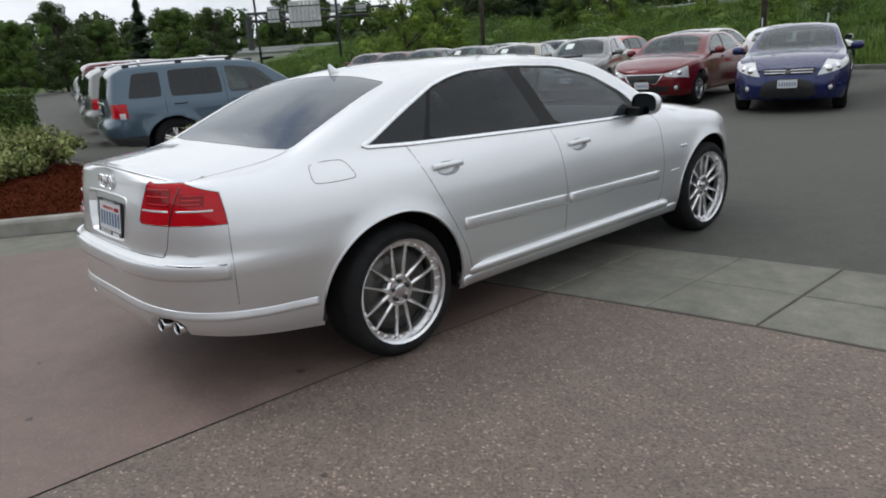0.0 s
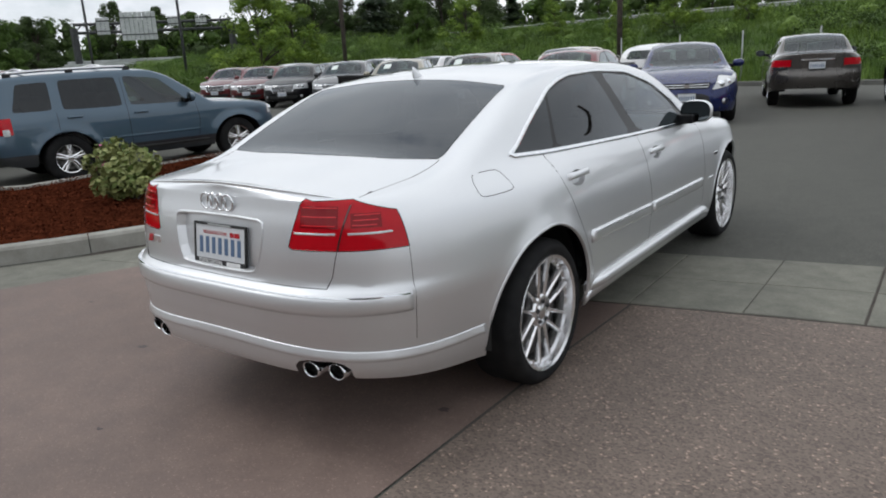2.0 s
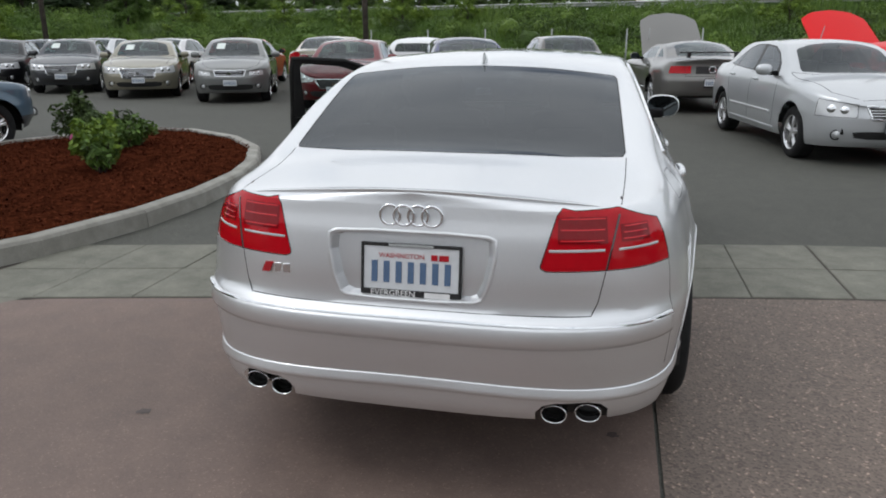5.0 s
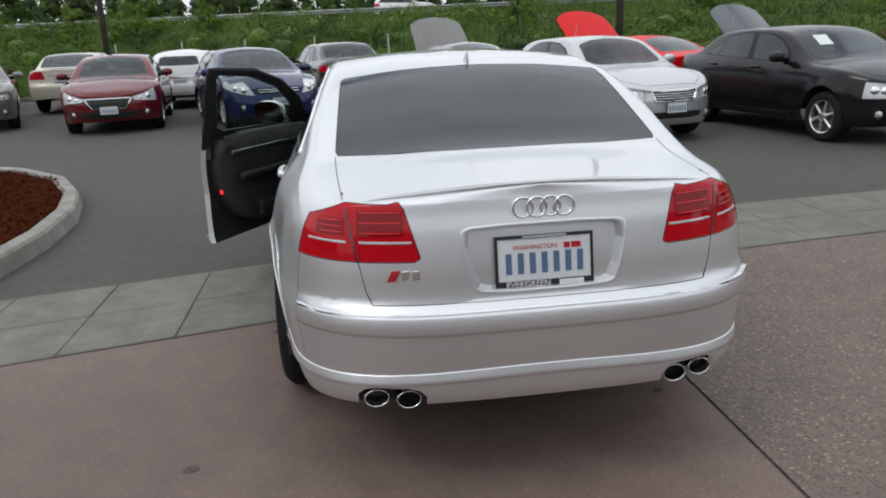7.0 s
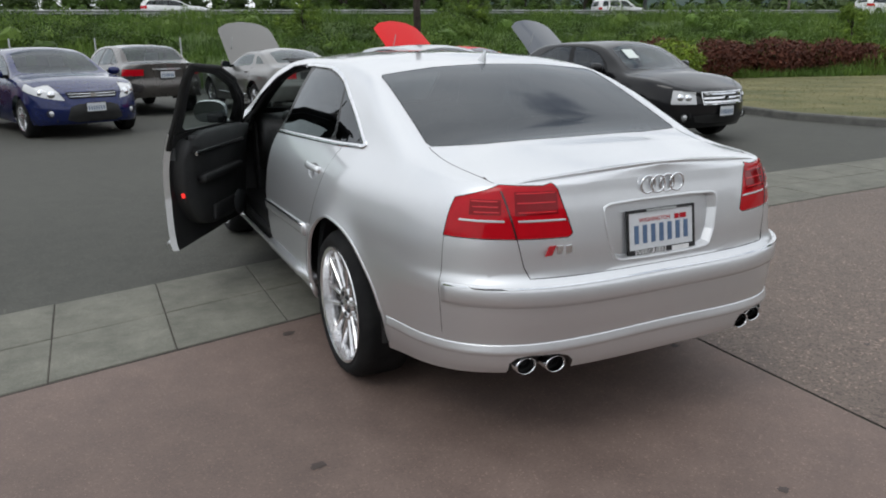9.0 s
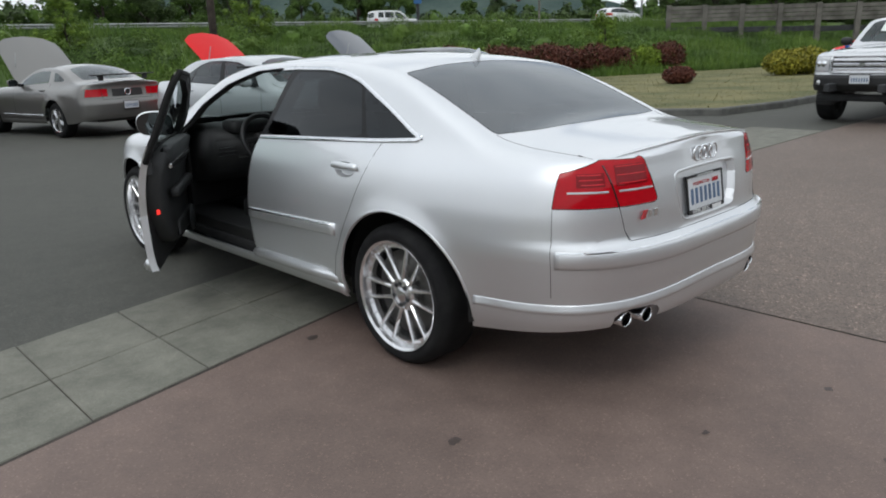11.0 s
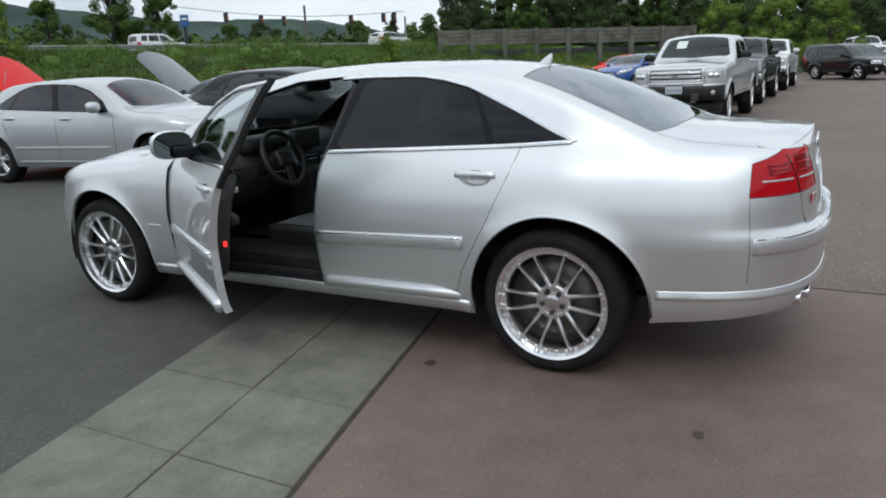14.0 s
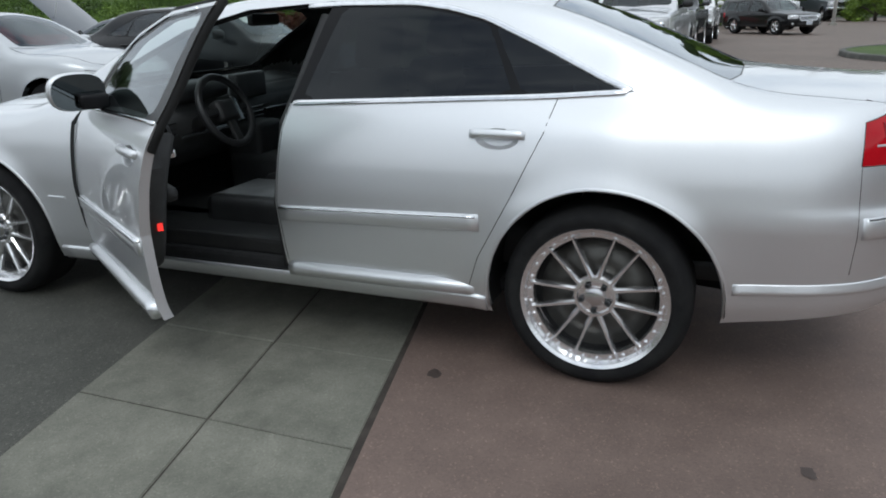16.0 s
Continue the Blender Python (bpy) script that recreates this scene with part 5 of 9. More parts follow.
            if len(t) > 2:
                tube("roof_crossbar", [p + Vector((0, 0, 0.05)) for p, _ in (t[0], t[len(t) // 2], t[-1])], 0.018, BRUSHED, car)
    if sticker:
        u = s["windshield"]
        g = skin.lay("z", 1, 0.34, u[0][1] * 0.38 + u[-1][1] * 0.62)
        if g:
            p, nrm = g
            sheet = bmesh.new()
            add_box(sheet, -0.10, 0.10, -0.12, 0.12, 0.004, 0.007)
            sheet.transform(Matrix.Translation(p) @ nrm.to_track_quat("Z", "Y").to_matrix().to_4x4())
            part("window_sticker", sheet, PAPER, car, "pale paper price sticker on the glass")
    # cabin
    for i, (y, z) in enumerate(s["seats"]):
        if i == 0:
            for x in (-0.38, 0.38):
                st = simple_seat(car, 0, 0, LEATHER, 0.95)
                st.matrix_basis = pose(x * sx, y * sy, (z - 0.36) * sz)
        else:
            st = simple_seat(car, 0, 0, LEATHER, 2.3, "rear_bench")
            st.matrix_basis = pose(0, y * sy, (z - 0.36) * sz)
    cw = s["cowl"]
    part("dashboard", box(-0.66 * sx, 0.66 * sx, (cw[0] - 0.55) * sy, (cw[0] - 0.12) * sy, (cw[1] - 0.45) * sz, (cw[1] - 0.12) * sz, 0.06), DASH, car)
    underbody(car, s)
    wheel_wells(car, s)
    add_wheels(car, s, alloy=alloy)
    if s.get("lift"):
        ax = bmesh.new()
        for y in (0.0, s["base"]):
            add_box(ax, -0.8, 0.8, y - 0.06, y + 0.06, 0.36, 0.48, 0.04)
        add_box(ax, -0.45, -0.35, -1.0, s["base"] + 0.7, 0.55, 0.68, 0.02)
        add_box(ax, 0.35, 0.45, -1.0, s["base"] + 0.7, 0.55, 0.68, 0.02)
        part("axles_and_frame", ax, DARK_STEEL, car)
    skin.bm.free()
    return car


def sized(spec, **more):
    return {**spec, **more}

# ---- the silver sedan with its driver's door open ----
def wrap(skin, z, cy, a0, a1, n, side_z=None):
    """Places and normals on the skin at height z, seen from all round a centre on the car's middle line. Angles from straight behind, degrees."""
    out = []
    for i in range(n + 1):
        u = i / n
        a = radians(a0 + (a1 - a0) * u)
        zz = z if side_z is None else z + (side_z - z) * abs(math.sin(a)) ** 2
        d = Vector((math.sin(a), -math.cos(a), 0))
        o = Vector((0, cy, zz)) + d * 6
        p, nrm, _, _ = skin.tree.ray_cast(o, -d)
        if p is not None:
            out.append((p, nrm if nrm.dot(d) > 0 else -nrm))
    return out


def boundary(polys):
    seen = {}
    for q in polys:
        for a, b in zip(q, q[1:] + q[:1]):
            if (b, a) in seen:
                seen.pop((b, a))
            else:
                seen[(a, b)] = True
    return list(seen)


def pressed(data, offset, scale=1.0):
    """The panel's faces moved by an offset, and the walls from the panel's rim to them."""
    verts, normals, polys = data
    c = sum((Vector(v) for v in verts), Vector()) / len(verts)
    inner = [c + (Vector(v) - c) * scale + Vector(offset) for v in verts]
    walls_v, walls_f = [], []
    for a, b in boundary(polys):
        n = len(walls_v)
        walls_v += [Vector(verts[a]), Vector(verts[b]), inner[b], inner[a]]
        walls_f.append((n, n + 1, n + 2, n + 3))
    return (inner, polys), (walls_v, walls_f)


def rim_of(data):
    """The panel's outline as places and normals, in order."""
    verts, normals, polys = data
    step = dict(boundary(polys))
    first = k = next(iter(step))
    loop = []
    while True:
        loop.append((Vector(verts[k]), Vector(normals[k])))
        k = step.pop(k, None)
        if k is None or k == first:
            return loop


def lettering(body, size, at, material, parent, name):
    curve = bpy.data.curves.new(name, "FONT")
    curve.body, curve.size, curve.extrude = body, size, 0.0006
    curve.align_x, curve.align_y = "CENTER", "CENTER"
    curve.materials.append(material)
    ob = new(name, curve)
    ob.parent = parent
    ob.matrix_basis = at
    return ob


def hero_car():
    s = sized(LIMO, track=0.922, arch=0.385, arch_back=0.428, arch_up=0.402, low_tuck=0.018)
    s["ends"] = (-1.03, 3.84, 0.60, 0.84, 2.55, 2.0)
    s["width"] = [(-1.03, 0.812), (-0.8, 0.842), (-0.6, 0.862), (-0.43, 0.882), (-0.25, 0.908), (0, 0.940), (0.5, 0.938), (1.2, 0.935), (2.2, 0.935), (2.9, 0.940), (3.2, 0.918), (3.5, 0.885), (3.9, 0.85)]
    s["lean"] = [(0.2, -0.075), (0.28, -0.035), (0.36, -0.012), (0.5, -0.002), (0.62, 0.0), (0.75, -0.011), (0.85, -0.032), (0.93, -0.060), (0.99, -0.091), (1.03, -0.115), (1.1, -0.152), (1.2, -0.20), (1.3, -0.254), (1.4, -0.32)]
    s["tuck"] = [(-1.03, 0.02), (-0.4, 0.022), (0, 0.03), (0.4, 0.015), (1, 0.0), (2, 0.01), (2.5, 0.04), (3.9, 0.08)]
    s["edge"] = [(-1.03, 1.000), (-0.9, 1.004), (-0.6, 1.022), (-0.43, 1.052), (-0.38, 1.070), (-0.25, 1.128), (-0.1, 1.193), (0.05, 1.256), (0.15, 1.294), (0.25, 1.324), (0.4, 1.351), (0.6, 1.373), (0.9, 1.386), (1.3, 1.384), (1.6, 1.366), (1.85, 1.318), (2.1, 1.208), (2.35, 1.065), (2.5, 0.972), (2.62, 0.935), (2.9, 0.915), (3.3, 0.87), (3.6, 0.79), (3.9, 0.66)]
    s["tail"] = [*LIMO["tail"][:6], ((0.43, 0, 1.010), (0.045, 0, 1)), ((0.609, 0, 1.002), (0.40, 0, 1)), LIMO["tail"][8]]
    s["low"] = [(-1.03, 0.357), (-0.8, 0.322), (-0.45, 0.278), (0.3, 0.24), (2.3, 0.235), (2.6, 0.24), (3.4, 0.22), (3.9, 0.24)]
    s["mid"] = [(-1.03, 1.040), (-0.97, 1.043), (-0.8, 1.051), (-0.6, 1.064), (-0.43, 1.076), (-0.35, 1.096), (-0.2, 1.163), (-0.1, 1.208), (0.05, 1.273), (0.18, 1.325), (0.3, 1.364), (0.45, 1.391), (0.8, 1.415), (1.2, 1.42), (1.55, 1.412), (1.8, 1.385), (1.95, 1.335), (2.2, 1.20), (2.5, 1.04), (2.6, 1.0), (2.75, 0.985), (3.1, 0.955), (3.5, 0.88), (3.75, 0.80), (3.9, 0.70)]
    s["rear"] = [(0.25, 0.08), (0.33, 0.0), (0.37, -0.028), (0.40, -0.034), (0.46, -0.036), (0.55, -0.046), (0.62, -0.050), (0.660, -0.046), (0.678, -0.032), (0.692, -0.013), (0.8, -0.001), (0.9, 0.016), (0.98, 0.036), (1.03, 0.044), (1.06, 0.042)]
    car = thing("silver_sedan", "silver four-door sedan with tinted windows, driver's door open", "car")
    skin = Skin(s, 0.035, 44, 6, 14, 20)
    side_of = lambda q: (lambda c, n: c.x * q > 0.25 and abs(n.x) > 0.25)
    for q in (1, -1):
        for y in (0.0, s["base"]):
            skin.cut("arch", arch_poly(y, s), "x", lambda c, n, q=q: c.x * q > 0.3 and c.z < 0.95)
        skin.cut(f"band#{q}", s["band"], "x", side_of(q), ("body",))
        for i, (_, poly) in enumerate(s["panes"]):
            skin.cut(f"side_window#{q}{i}", rounded(poly, 0.07), "x", side_of(q), ("body", f"band#{q}"))
    top = lambda c, n: n.z > 0.2 and c.z > 0.9
    skin.cut("windshield", rounded(s["windshield"], 0.1), "z", lambda c, n: top(c, n) and c.y > 1.2, ("body",))
    skin.cut("rear_window", rounded(s["rear_window"], 0.045), "z", lambda c, n: top(c, n) and c.y < 0.6, ("body",))
    for q in (1, -1):
        flip = [((p[0] * q, p[1], p[2]), (n[0] * q, n[1], n[2])) for p, n in s["tail"]]
        skin.cut_between("tail_lamp_" + ("a" if q > 0 else "b"), flip, lambda c, n, q=q: c.x * q > 0.2 and c.y < -0.5 and n.z < 0.9, ("body",))
        flip = [((p[0] * q, p[1], p[2]), (n[0] * q, n[1], n[2])) for p, n in s["head"]]
        skin.cut_between(f"headlamp#{q}", flip, lambda c, n, q=q: c.x * q > 0.2 and c.y > 3.0 and n.z < 0.93, ("body",))
    recess = [(-0.265, 0.918), (0.265, 0.918), (0.224, 0.722), (-0.224, 0.722)]
    behind = lambda c, n: n.y < -0.3 and c.y < -0.6
    skin.cut("plate_recess", rounded(rounded(recess, 0.09), 0.25), "y", behind, ("body",))
    lid_rear = [(-0.625, 1.10), (-0.615, 1.012), (-0.598, 0.92), (-0.581, 0.826), (-0.563, 0.73), (-0.545, 0.691), (0.545, 0.691), (0.563, 0.73), (0.581, 0.826), (0.598, 0.92), (0.615, 1.012), (0.625, 1.10)]
    lid_top = [(-0.612, -0.925), (-0.626, -0.66), (-0.632, -0.5), (-0.634, -0.385), (0.634, -0.385), (0.632, -0.5), (0.626, -0.66), (0.612, -0.925)]
    skin.cut("trunk_lid", lid_rear, "y", lambda c, n: n.y < -0.3 and c.y < -0.7 and c.z > 0.689, ("body",))
    skin.cut("trunk_lid", [(-0.61, -1.2), *lid_top, (0.61, -1.2)], "z", lambda c, n: n.z > 0.5 and c.z > 0.98 and c.y < 0, ("body",))
    skin.cut_between("rear_bumper", [((0, -0.795, 0), (0, 1, 0)), ((0, 0, 0.826), (0, 0, 1))], lambda c, n: c.y < -0.5, ("body",))
    skin.cut_between("rear_bumper", [((0, -0.35, 0), (0, 1, 0)), ((0, 0, 0.42), (0, 0.10, 1))], lambda c, n: c.y < -0.2, ("body",))
    for q in (1, -1):
        hole = [(q * 0.395, 0.33), (q * 0.395, 0.385), (q * 0.415, 0.406), (q * 0.45, 0.415), (q * 0.55, 0.415), (q * 0.59, 0.406), (q * 0.612, 0.385), (q * 0.612, 0.33)]
        skin.cut("exhaust_cutout#%d" % q, hole, "y", lambda c, n, q=q: c.x * q > 0.3 and c.y < -0.85 and c.z < 0.46, ("body", "rear_bumper"))
    for q in (1, -1):
        for k, (y, z) in enumerate(((0.36, 0.898), (1.42, 0.872))):
            cup = [(y + 0.078 * math.cos(a), z - 0.010 + 0.036 * math.sin(a)) for a in (2 * math.pi * i / 20 for i in range(20))]
            skin.cut(f"handle_cup{k}#{q}", cup, "x", side_of(q), ("body",))
    rear_door = [(0.165, 1.03), (0.199, 0.91), (0.30, 0.692), (0.421, 0.459), (0.472, 0.302), (1.23, 0.30), (1.239, 0.371), (1.262, 0.608), (1.235, 0.895), (1.21, 0.988)]
    front_door = [(1.24, 0.30), (1.249, 0.371), (1.268, 0.608), (1.24, 0.895), (1.215, 0.986), (2.24, 0.955), (2.30, 0.88), (2.31, 0.60), (2.29, 0.42), (2.21, 0.30)]
    whole_door = [(1.24, 0.30), (1.249, 0.371), (1.268, 0.608), (1.24, 0.895), (1.215, 0.986), (1.10, 1.362), (1.5, 1.338), (1.8, 1.262), (2.07, 1.13), (2.24, 0.972), (2.30, 0.88), (2.31, 0.60), (2.29, 0.42), (2.21, 0.30)]
    skin.cut("rear_door_a", rear_door, "x", side_of(1), ("body",))
    skin.cut("rear_door_b", rear_door, "x", side_of(-1), ("body",))
    skin.cut("front_door", front_door, "x", side_of(1), ("body",))
    for got, frm in (("driver_skin", "body"), ("driver_frame", "band#-1"), ("driver_glass", "side_window#-10")):
        skin.cut(got, whole_door, "x", side_of(-1), (frm,))
    skin.cut("hood", rounded(s["hood"], 0.1), "z", lambda c, n: n.z > 0.2 and c.y > 2.2, ("body",))
    skin.cut("grille", rounded(s["grille"], 0.12), "y", lambda c, n: n.y > 0.2 and c.y > 3.2, ("body",))
    data = skin.meshes()
    plan = {"body": ("body", SILVER), "band": ("window_surround", PIANO), "side_window": ("side_window", TINT), "windshield": ("windshield", CLEAR), "rear_window": ("rear_window", REAR_TINT), "trunk_lid": ("trunk_lid", SILVER), "rear_bumper": ("rear_bumper", SILVER),
            "rear_door_a": ("rear_door", SILVER), "rear_door_b": ("rear_door", SILVER), "front_door": ("front_door", SILVER), "hood": ("hood", SILVER), "headlamp": ("headlamp", WHITE_LENS), "grille": ("grille", BLACK)}
    parts = {}
    for key in data:
        if key.split("#")[0] in plan:
            nm, mat_ = plan[key.split("#")[0]]
            parts[key] = skin_part(nm, data[key], LIGHT_TINT if key == "side_window#10" else mat_, car)
    parts["rear_window"]["label"] = "dark tinted rear window"

    # tail lamps
    for key in ("tail_lamp_a", "tail_lamp_b"):
        lamp = skin_part("tail_lamp", data[key], RED_LENS, car, "red tail lamp with a clear bar")
        q = 1 if key.endswith("a") else -1
        strip("lamp_border", rim_of(data[key]), 0.0035, 0.0015, LAMP_EDGE, lamp, closed=True)
        side = lambda z, lo, hi: [g for g in wrap(skin, z, -0.25, q * 28, q * 56, 60) if lo <= abs(g[0].x) <= hi]
        for x0, x1, z0, z1 in ((0.437, 0.578, 0.905, 0.985), (0.618, 0.70, 0.905, 0.958)):
            back_ = skin.path("y", -1, [(q * x0, (z0 + z1) / 2), (q * x1, (z0 + z1) / 2 - 0.002)], 0.02)
            strip("lamp_chamber", back_, z1 - z0, 0.0014, RED_CHAMBER, lamp)
            for k in range(3):
                z = z0 + 0.010 + (z1 - z0 - 0.018) * k / 2
                strip("lamp_rib", skin.path("y", -1, [(q * (x0 + 0.008), z), (q * (x1 - 0.008), z - 0.001)], 0.012), 0.0042, 0.0030, RED_LINE, lamp)
        for lo, hi in ((0.412, 0.580), (0.612, 0.735)):
            strip("clear_bar", side(0.886, lo, hi), 0.0075, 0.003, WHITE_LENS, lamp)
        strip("lamp_joint", skin.path("y", -1, [(q * 0.582, 0.826), (q * 0.615, 1.012)], 0.03), 0.007, 0.0036, LAMP_EDGE, lamp)

    # trunk details
    lid = parts["trunk_lid"]
    back, walls = pressed(data["plate_recess"], (0, 0.026, 0), 0.94)
    quick("plate_recess", *joined([back, walls]), SILVER, lid, "", False)
    rim_line = skin.path("y", -1, rounded(rounded([(-0.273, 0.924), (0.273, 0.924), (0.230, 0.716), (-0.230, 0.716)], 0.09), 0.25), 0.012, True)
    strip("recess_surround", rim_line, 0.011, 0.004, SILVER, lid, closed=True, smooth=True)
    g = skin.lay("y", -1, 0, 0.812)
    at = Matrix.Translation((0.0, -1.010, 0.803)) @ pose(0, 0, 0, -8)
    plate = number_plate(car, at)
    face_at = lambda x, z, d: at @ pose(x, d, z, 90)
    lettering("WASHINGTON", 0.021, face_at(-0.03, 0.043, -0.005), PLATE_RED, plate, "plate_heading")
    lettering("EVERGREEN", 0.027, face_at(-0.055, -0.0735, -0.0090), WHITE_BAR, plate, "frame_lettering")
    for x0, x1 in ((0.063, 0.083), (0.088, 0.118)):
        part("registration_tab", box(x0, x1, -0.0065, -0.003, 0.034, 0.052, 0, at), RED_BADGE, plate)
    part("frame_bar", box(0.045, 0.125, -0.0095, -0.007, -0.081, -0.065, 0, at), WHITE_BAR, plate)
    part("frame_bar", box(-0.07, 0.07, -0.0095, -0.007, 0.0735, 0.0805, 0, at), SIGN_BACK, plate)
    for i in range(4):
        x = (i - 1.5) * 0.0437
        g = skin.lay("y", -1, x, 0.973)
        ring = [g[0] + Vector((0.031 * math.cos(a), -0.006 - (0.002 if i % 2 else 0), 0.031 * math.sin(a))) for a in (2 * math.pi * k / 32 for k in range(32))]
        tube("badge_ring", ring, 0.0045, CHROME, lid, "chrome ring badge", 8, True)
    g = skin.lay("y", -1, -0.46, 0.785)
    tag = bmesh.new()
    add_box(tag, -0.014, 0.014, -0.005, 0.0, -0.017, 0.017, 0.001)
    for v in tag.verts:
        v.co.x += v.co.z * 0.5
    tag.transform(Matrix.Translation(g[0] + Vector((-0.016, 0, 0))))
    part("red_badge", tag, RED_BADGE, lid)
    tag = bmesh.new()
    for dx in (-0.012, 0.020):
        add_box(tag, dx, dx + 0.026, -0.005, 0, -0.015, 0.015, 0.002, Matrix.Translation(skin.lay("y", -1, -0.44 + dx, 0.785)[0] - Vector((dx, 0, 0))))
    part("silver_badge", tag, CHROME, lid)
    lip = skin.path("z", 1, [(x, -0.953 + 0.25 * x * x) for x in (-0.56 + 0.04 * k for k in range(29))], 0.04)
    n = len(lip)
    lip = [(p - nrm * 0.010 * (1 - math.sin(math.pi * i / (n - 1)) ** 0.4), nrm) for i, (p, nrm) in enumerate(lip)]
    strip("trunk_lip", lip, 0.062, 0.012, SILVER, lid, section=[(-0.5, -0.002), (-0.25, 0.0005), (0.0, 0.003), (0.25, 0.006), (0.45, 0.009), (0.5, 0.008), (0.505, 0.004), (0.44, -0.012)])

    # panel gaps
    gaps = [skin.path("y", -1, lid_rear[1:-1], 0.025), skin.path("z", 1, lid_top[:4], 0.03), skin.path("z", 1, lid_top[4:], 0.03)]
    for q in (1, -1):
        gaps.append(skin.path("x", q, rear_door[:5], 0.03))
        gaps.append(skin.path("x", q, [(0.472, 0.302), (1.23, 0.30)], 0.05))
        gaps.append(skin.path("x", q, rear_door[5:], 0.03))
        strip("bumper_seam", skin.path("x", q, [(-0.787, 0.822), (-0.80, 0.60), (-0.795, 0.475)], 0.03), 0.0022, 0.0005, GAP, car)
    gaps.append(skin.path("x", 1, front_door[5:], 0.03))
    gaps.append(skin.path("x", 1, [(1.24, 0.30), (2.21, 0.30)], 0.05))
    gaps.append(skin.path("x", 1, rounded(rounded([(-0.375, 1.012), (-0.20, 1.014), (-0.165, 0.925), (-0.39, 0.925)], 0.14), 0.25), 0.02, True))
    gaps.append(skin.path("z", 1, s["hood"], 0.05, True))
    for t in gaps:
        strip("panel_gap", t, 0.0030, 0.0005, GAP, car)
    for nm in ("windshield", "rear_window"):
        strip(nm + "_seal", skin.path("z", 1, rounded(s[nm], 0.045 if nm == "rear_window" else 0.1), 0.03, True), 0.005, 0.001, BLACK, parts[nm], closed=True)

    # bumper strip and skirt
    bumper = parts["rear_bumper"]
    strip("bumper_moulding", wrap(skin, 0.636, -0.25, -54.5, 54.5, 80, 0.628), 0.070, 0.012, SILVER, bumper, "", smooth=True)
    strip("bumper_chrome_strip", wrap(skin, 0.667, -0.25, -54, 54, 80, 0.656), 0.009, 0.0145, CHROME, bumper, "chrome strip across the bumper")
    for q in (1, -1):
        # twin tail pipes in a cut-out of the bumper
        part("exhaust_recess", box(q * 0.503 - 0.115, q * 0.503 + 0.115, -0.945, -0.86, 0.335, 0.44, 0.02), BLACK, bumper)
        for x in (0.450, 0.553):
            pipe = lathe_points([(0.036, 0.03), (0.036, 0.004), (0.0375, -0.002), (0.040, -0.002), (0.0415, 0.004), (0.0415, 0.14)], 28, "y")
            pipe = ([(a + q * x, b - 1.022 + (0.030 if x > 0.5 else 0), c * 0.76 + 0.370) for a, b, c in pipe[0]], pipe[1])
            tp = quick("tail_pipe", *pipe, CHROME, bumper, "chrome oval tail pipe", True)
            soot = lathe_points([(0.037, 0.008), (0.036, 0.05), (0.0, 0.05)], 24, "y")
            quick("pipe_bore", [(a + q * x, b - 1.020 + (0.030 if x > 0.5 else 0), c * 0.76 + 0.370) for a, b, c in soot[0]], soot[1], GAP, tp)
    strip("rear_skirt", wrap(skin, 0.456, -0.25, -77, 77, 120, 0.406), 0.042, 0.016, SILVER, bumper, smooth=True, section=[(-0.5, -0.004), (-0.5, 0.003), (-0.42, 0.004), (0.0, 0.010), (0.2, 0.012), (0.36, 0.010), (0.5, 0.0), (0.5, -0.004)])

    # bright trim and mouldings
    band = rounded(s["band"], 0.12)
    strip("window_chrome", skin.path("x", 1, band, 0.03, True), 0.023, 0.007, CHROME, car, "chrome trim round the side windows", closed=True, smooth=True)
    left = skin.path("x", -1, band, 0.03, True)
    k = max(range(len(left)), key=lambda i: left[i][0].y)
    left = left[k:] + left[:k]
    runs, run = [], []
    for g in left:
        if run and (g[0].y < 1.215) != (run[-1][0].y < 1.215):
            runs.append(run)
            run = []
        run.append(g)
    runs.append(run)
    for i, run in enumerate(r for r in runs if r[0][0].y < 1.215):
        strip("window_chrome", run, 0.023, 0.007, CHROME, car, "chrome trim round the side windows", smooth=True)
    door_runs = [r for r in runs if r[0][0].y >= 1.215]
    for q in (1, -1):
        for y0, y1, z0, z1, own in ((0.415, 1.245, 0.592, 0.566, parts["rear_door_a" if q > 0 else "rear_door_b"]), (1.28, 2.24, 0.565, 0.545, parts["front_door"] if q > 0 else None)):
            if own is None:
                continue
            t = skin.path("x", q, [(y0, z0), (y1, z1)], 0.04)
            strip("rub_strip", t, 0.062, 0.014, SILVER, own, smooth=True)
            strip("rub_strip_chrome", skin.path("x", q, [(y0 + 0.01, z0 + 0.023), (y1, z1 + 0.023)], 0.04), 0.010, 0.018, CHROME, own, smooth=True)
        spans = ((0.44, 2.33),) if q > 0 else ((0.44, 1.225),)
        for y0, y1 in spans:
            run = skin.path("x", q, [(y0, 0.338), (y1, 0.335)], 0.03)
            run = [(p - nrm * 0.036 * max(0.0, 1 - (p.y - y0) / 0.14) - Vector((0, 0, 0.02 * max(0.0, 1 - (p.y - y0) / 0.14))), nrm) for p, nrm in run]
            strip("sill_moulding", run, 0.055, 0.034, SILVER, car, "bright sill moulding", smooth=True)
        strip("sill_panel", skin.path("x", q, [(0.395, 0.275), (2.5, 0.272)], 0.06), 0.07, 0.012, SILVER, car, smooth=True)
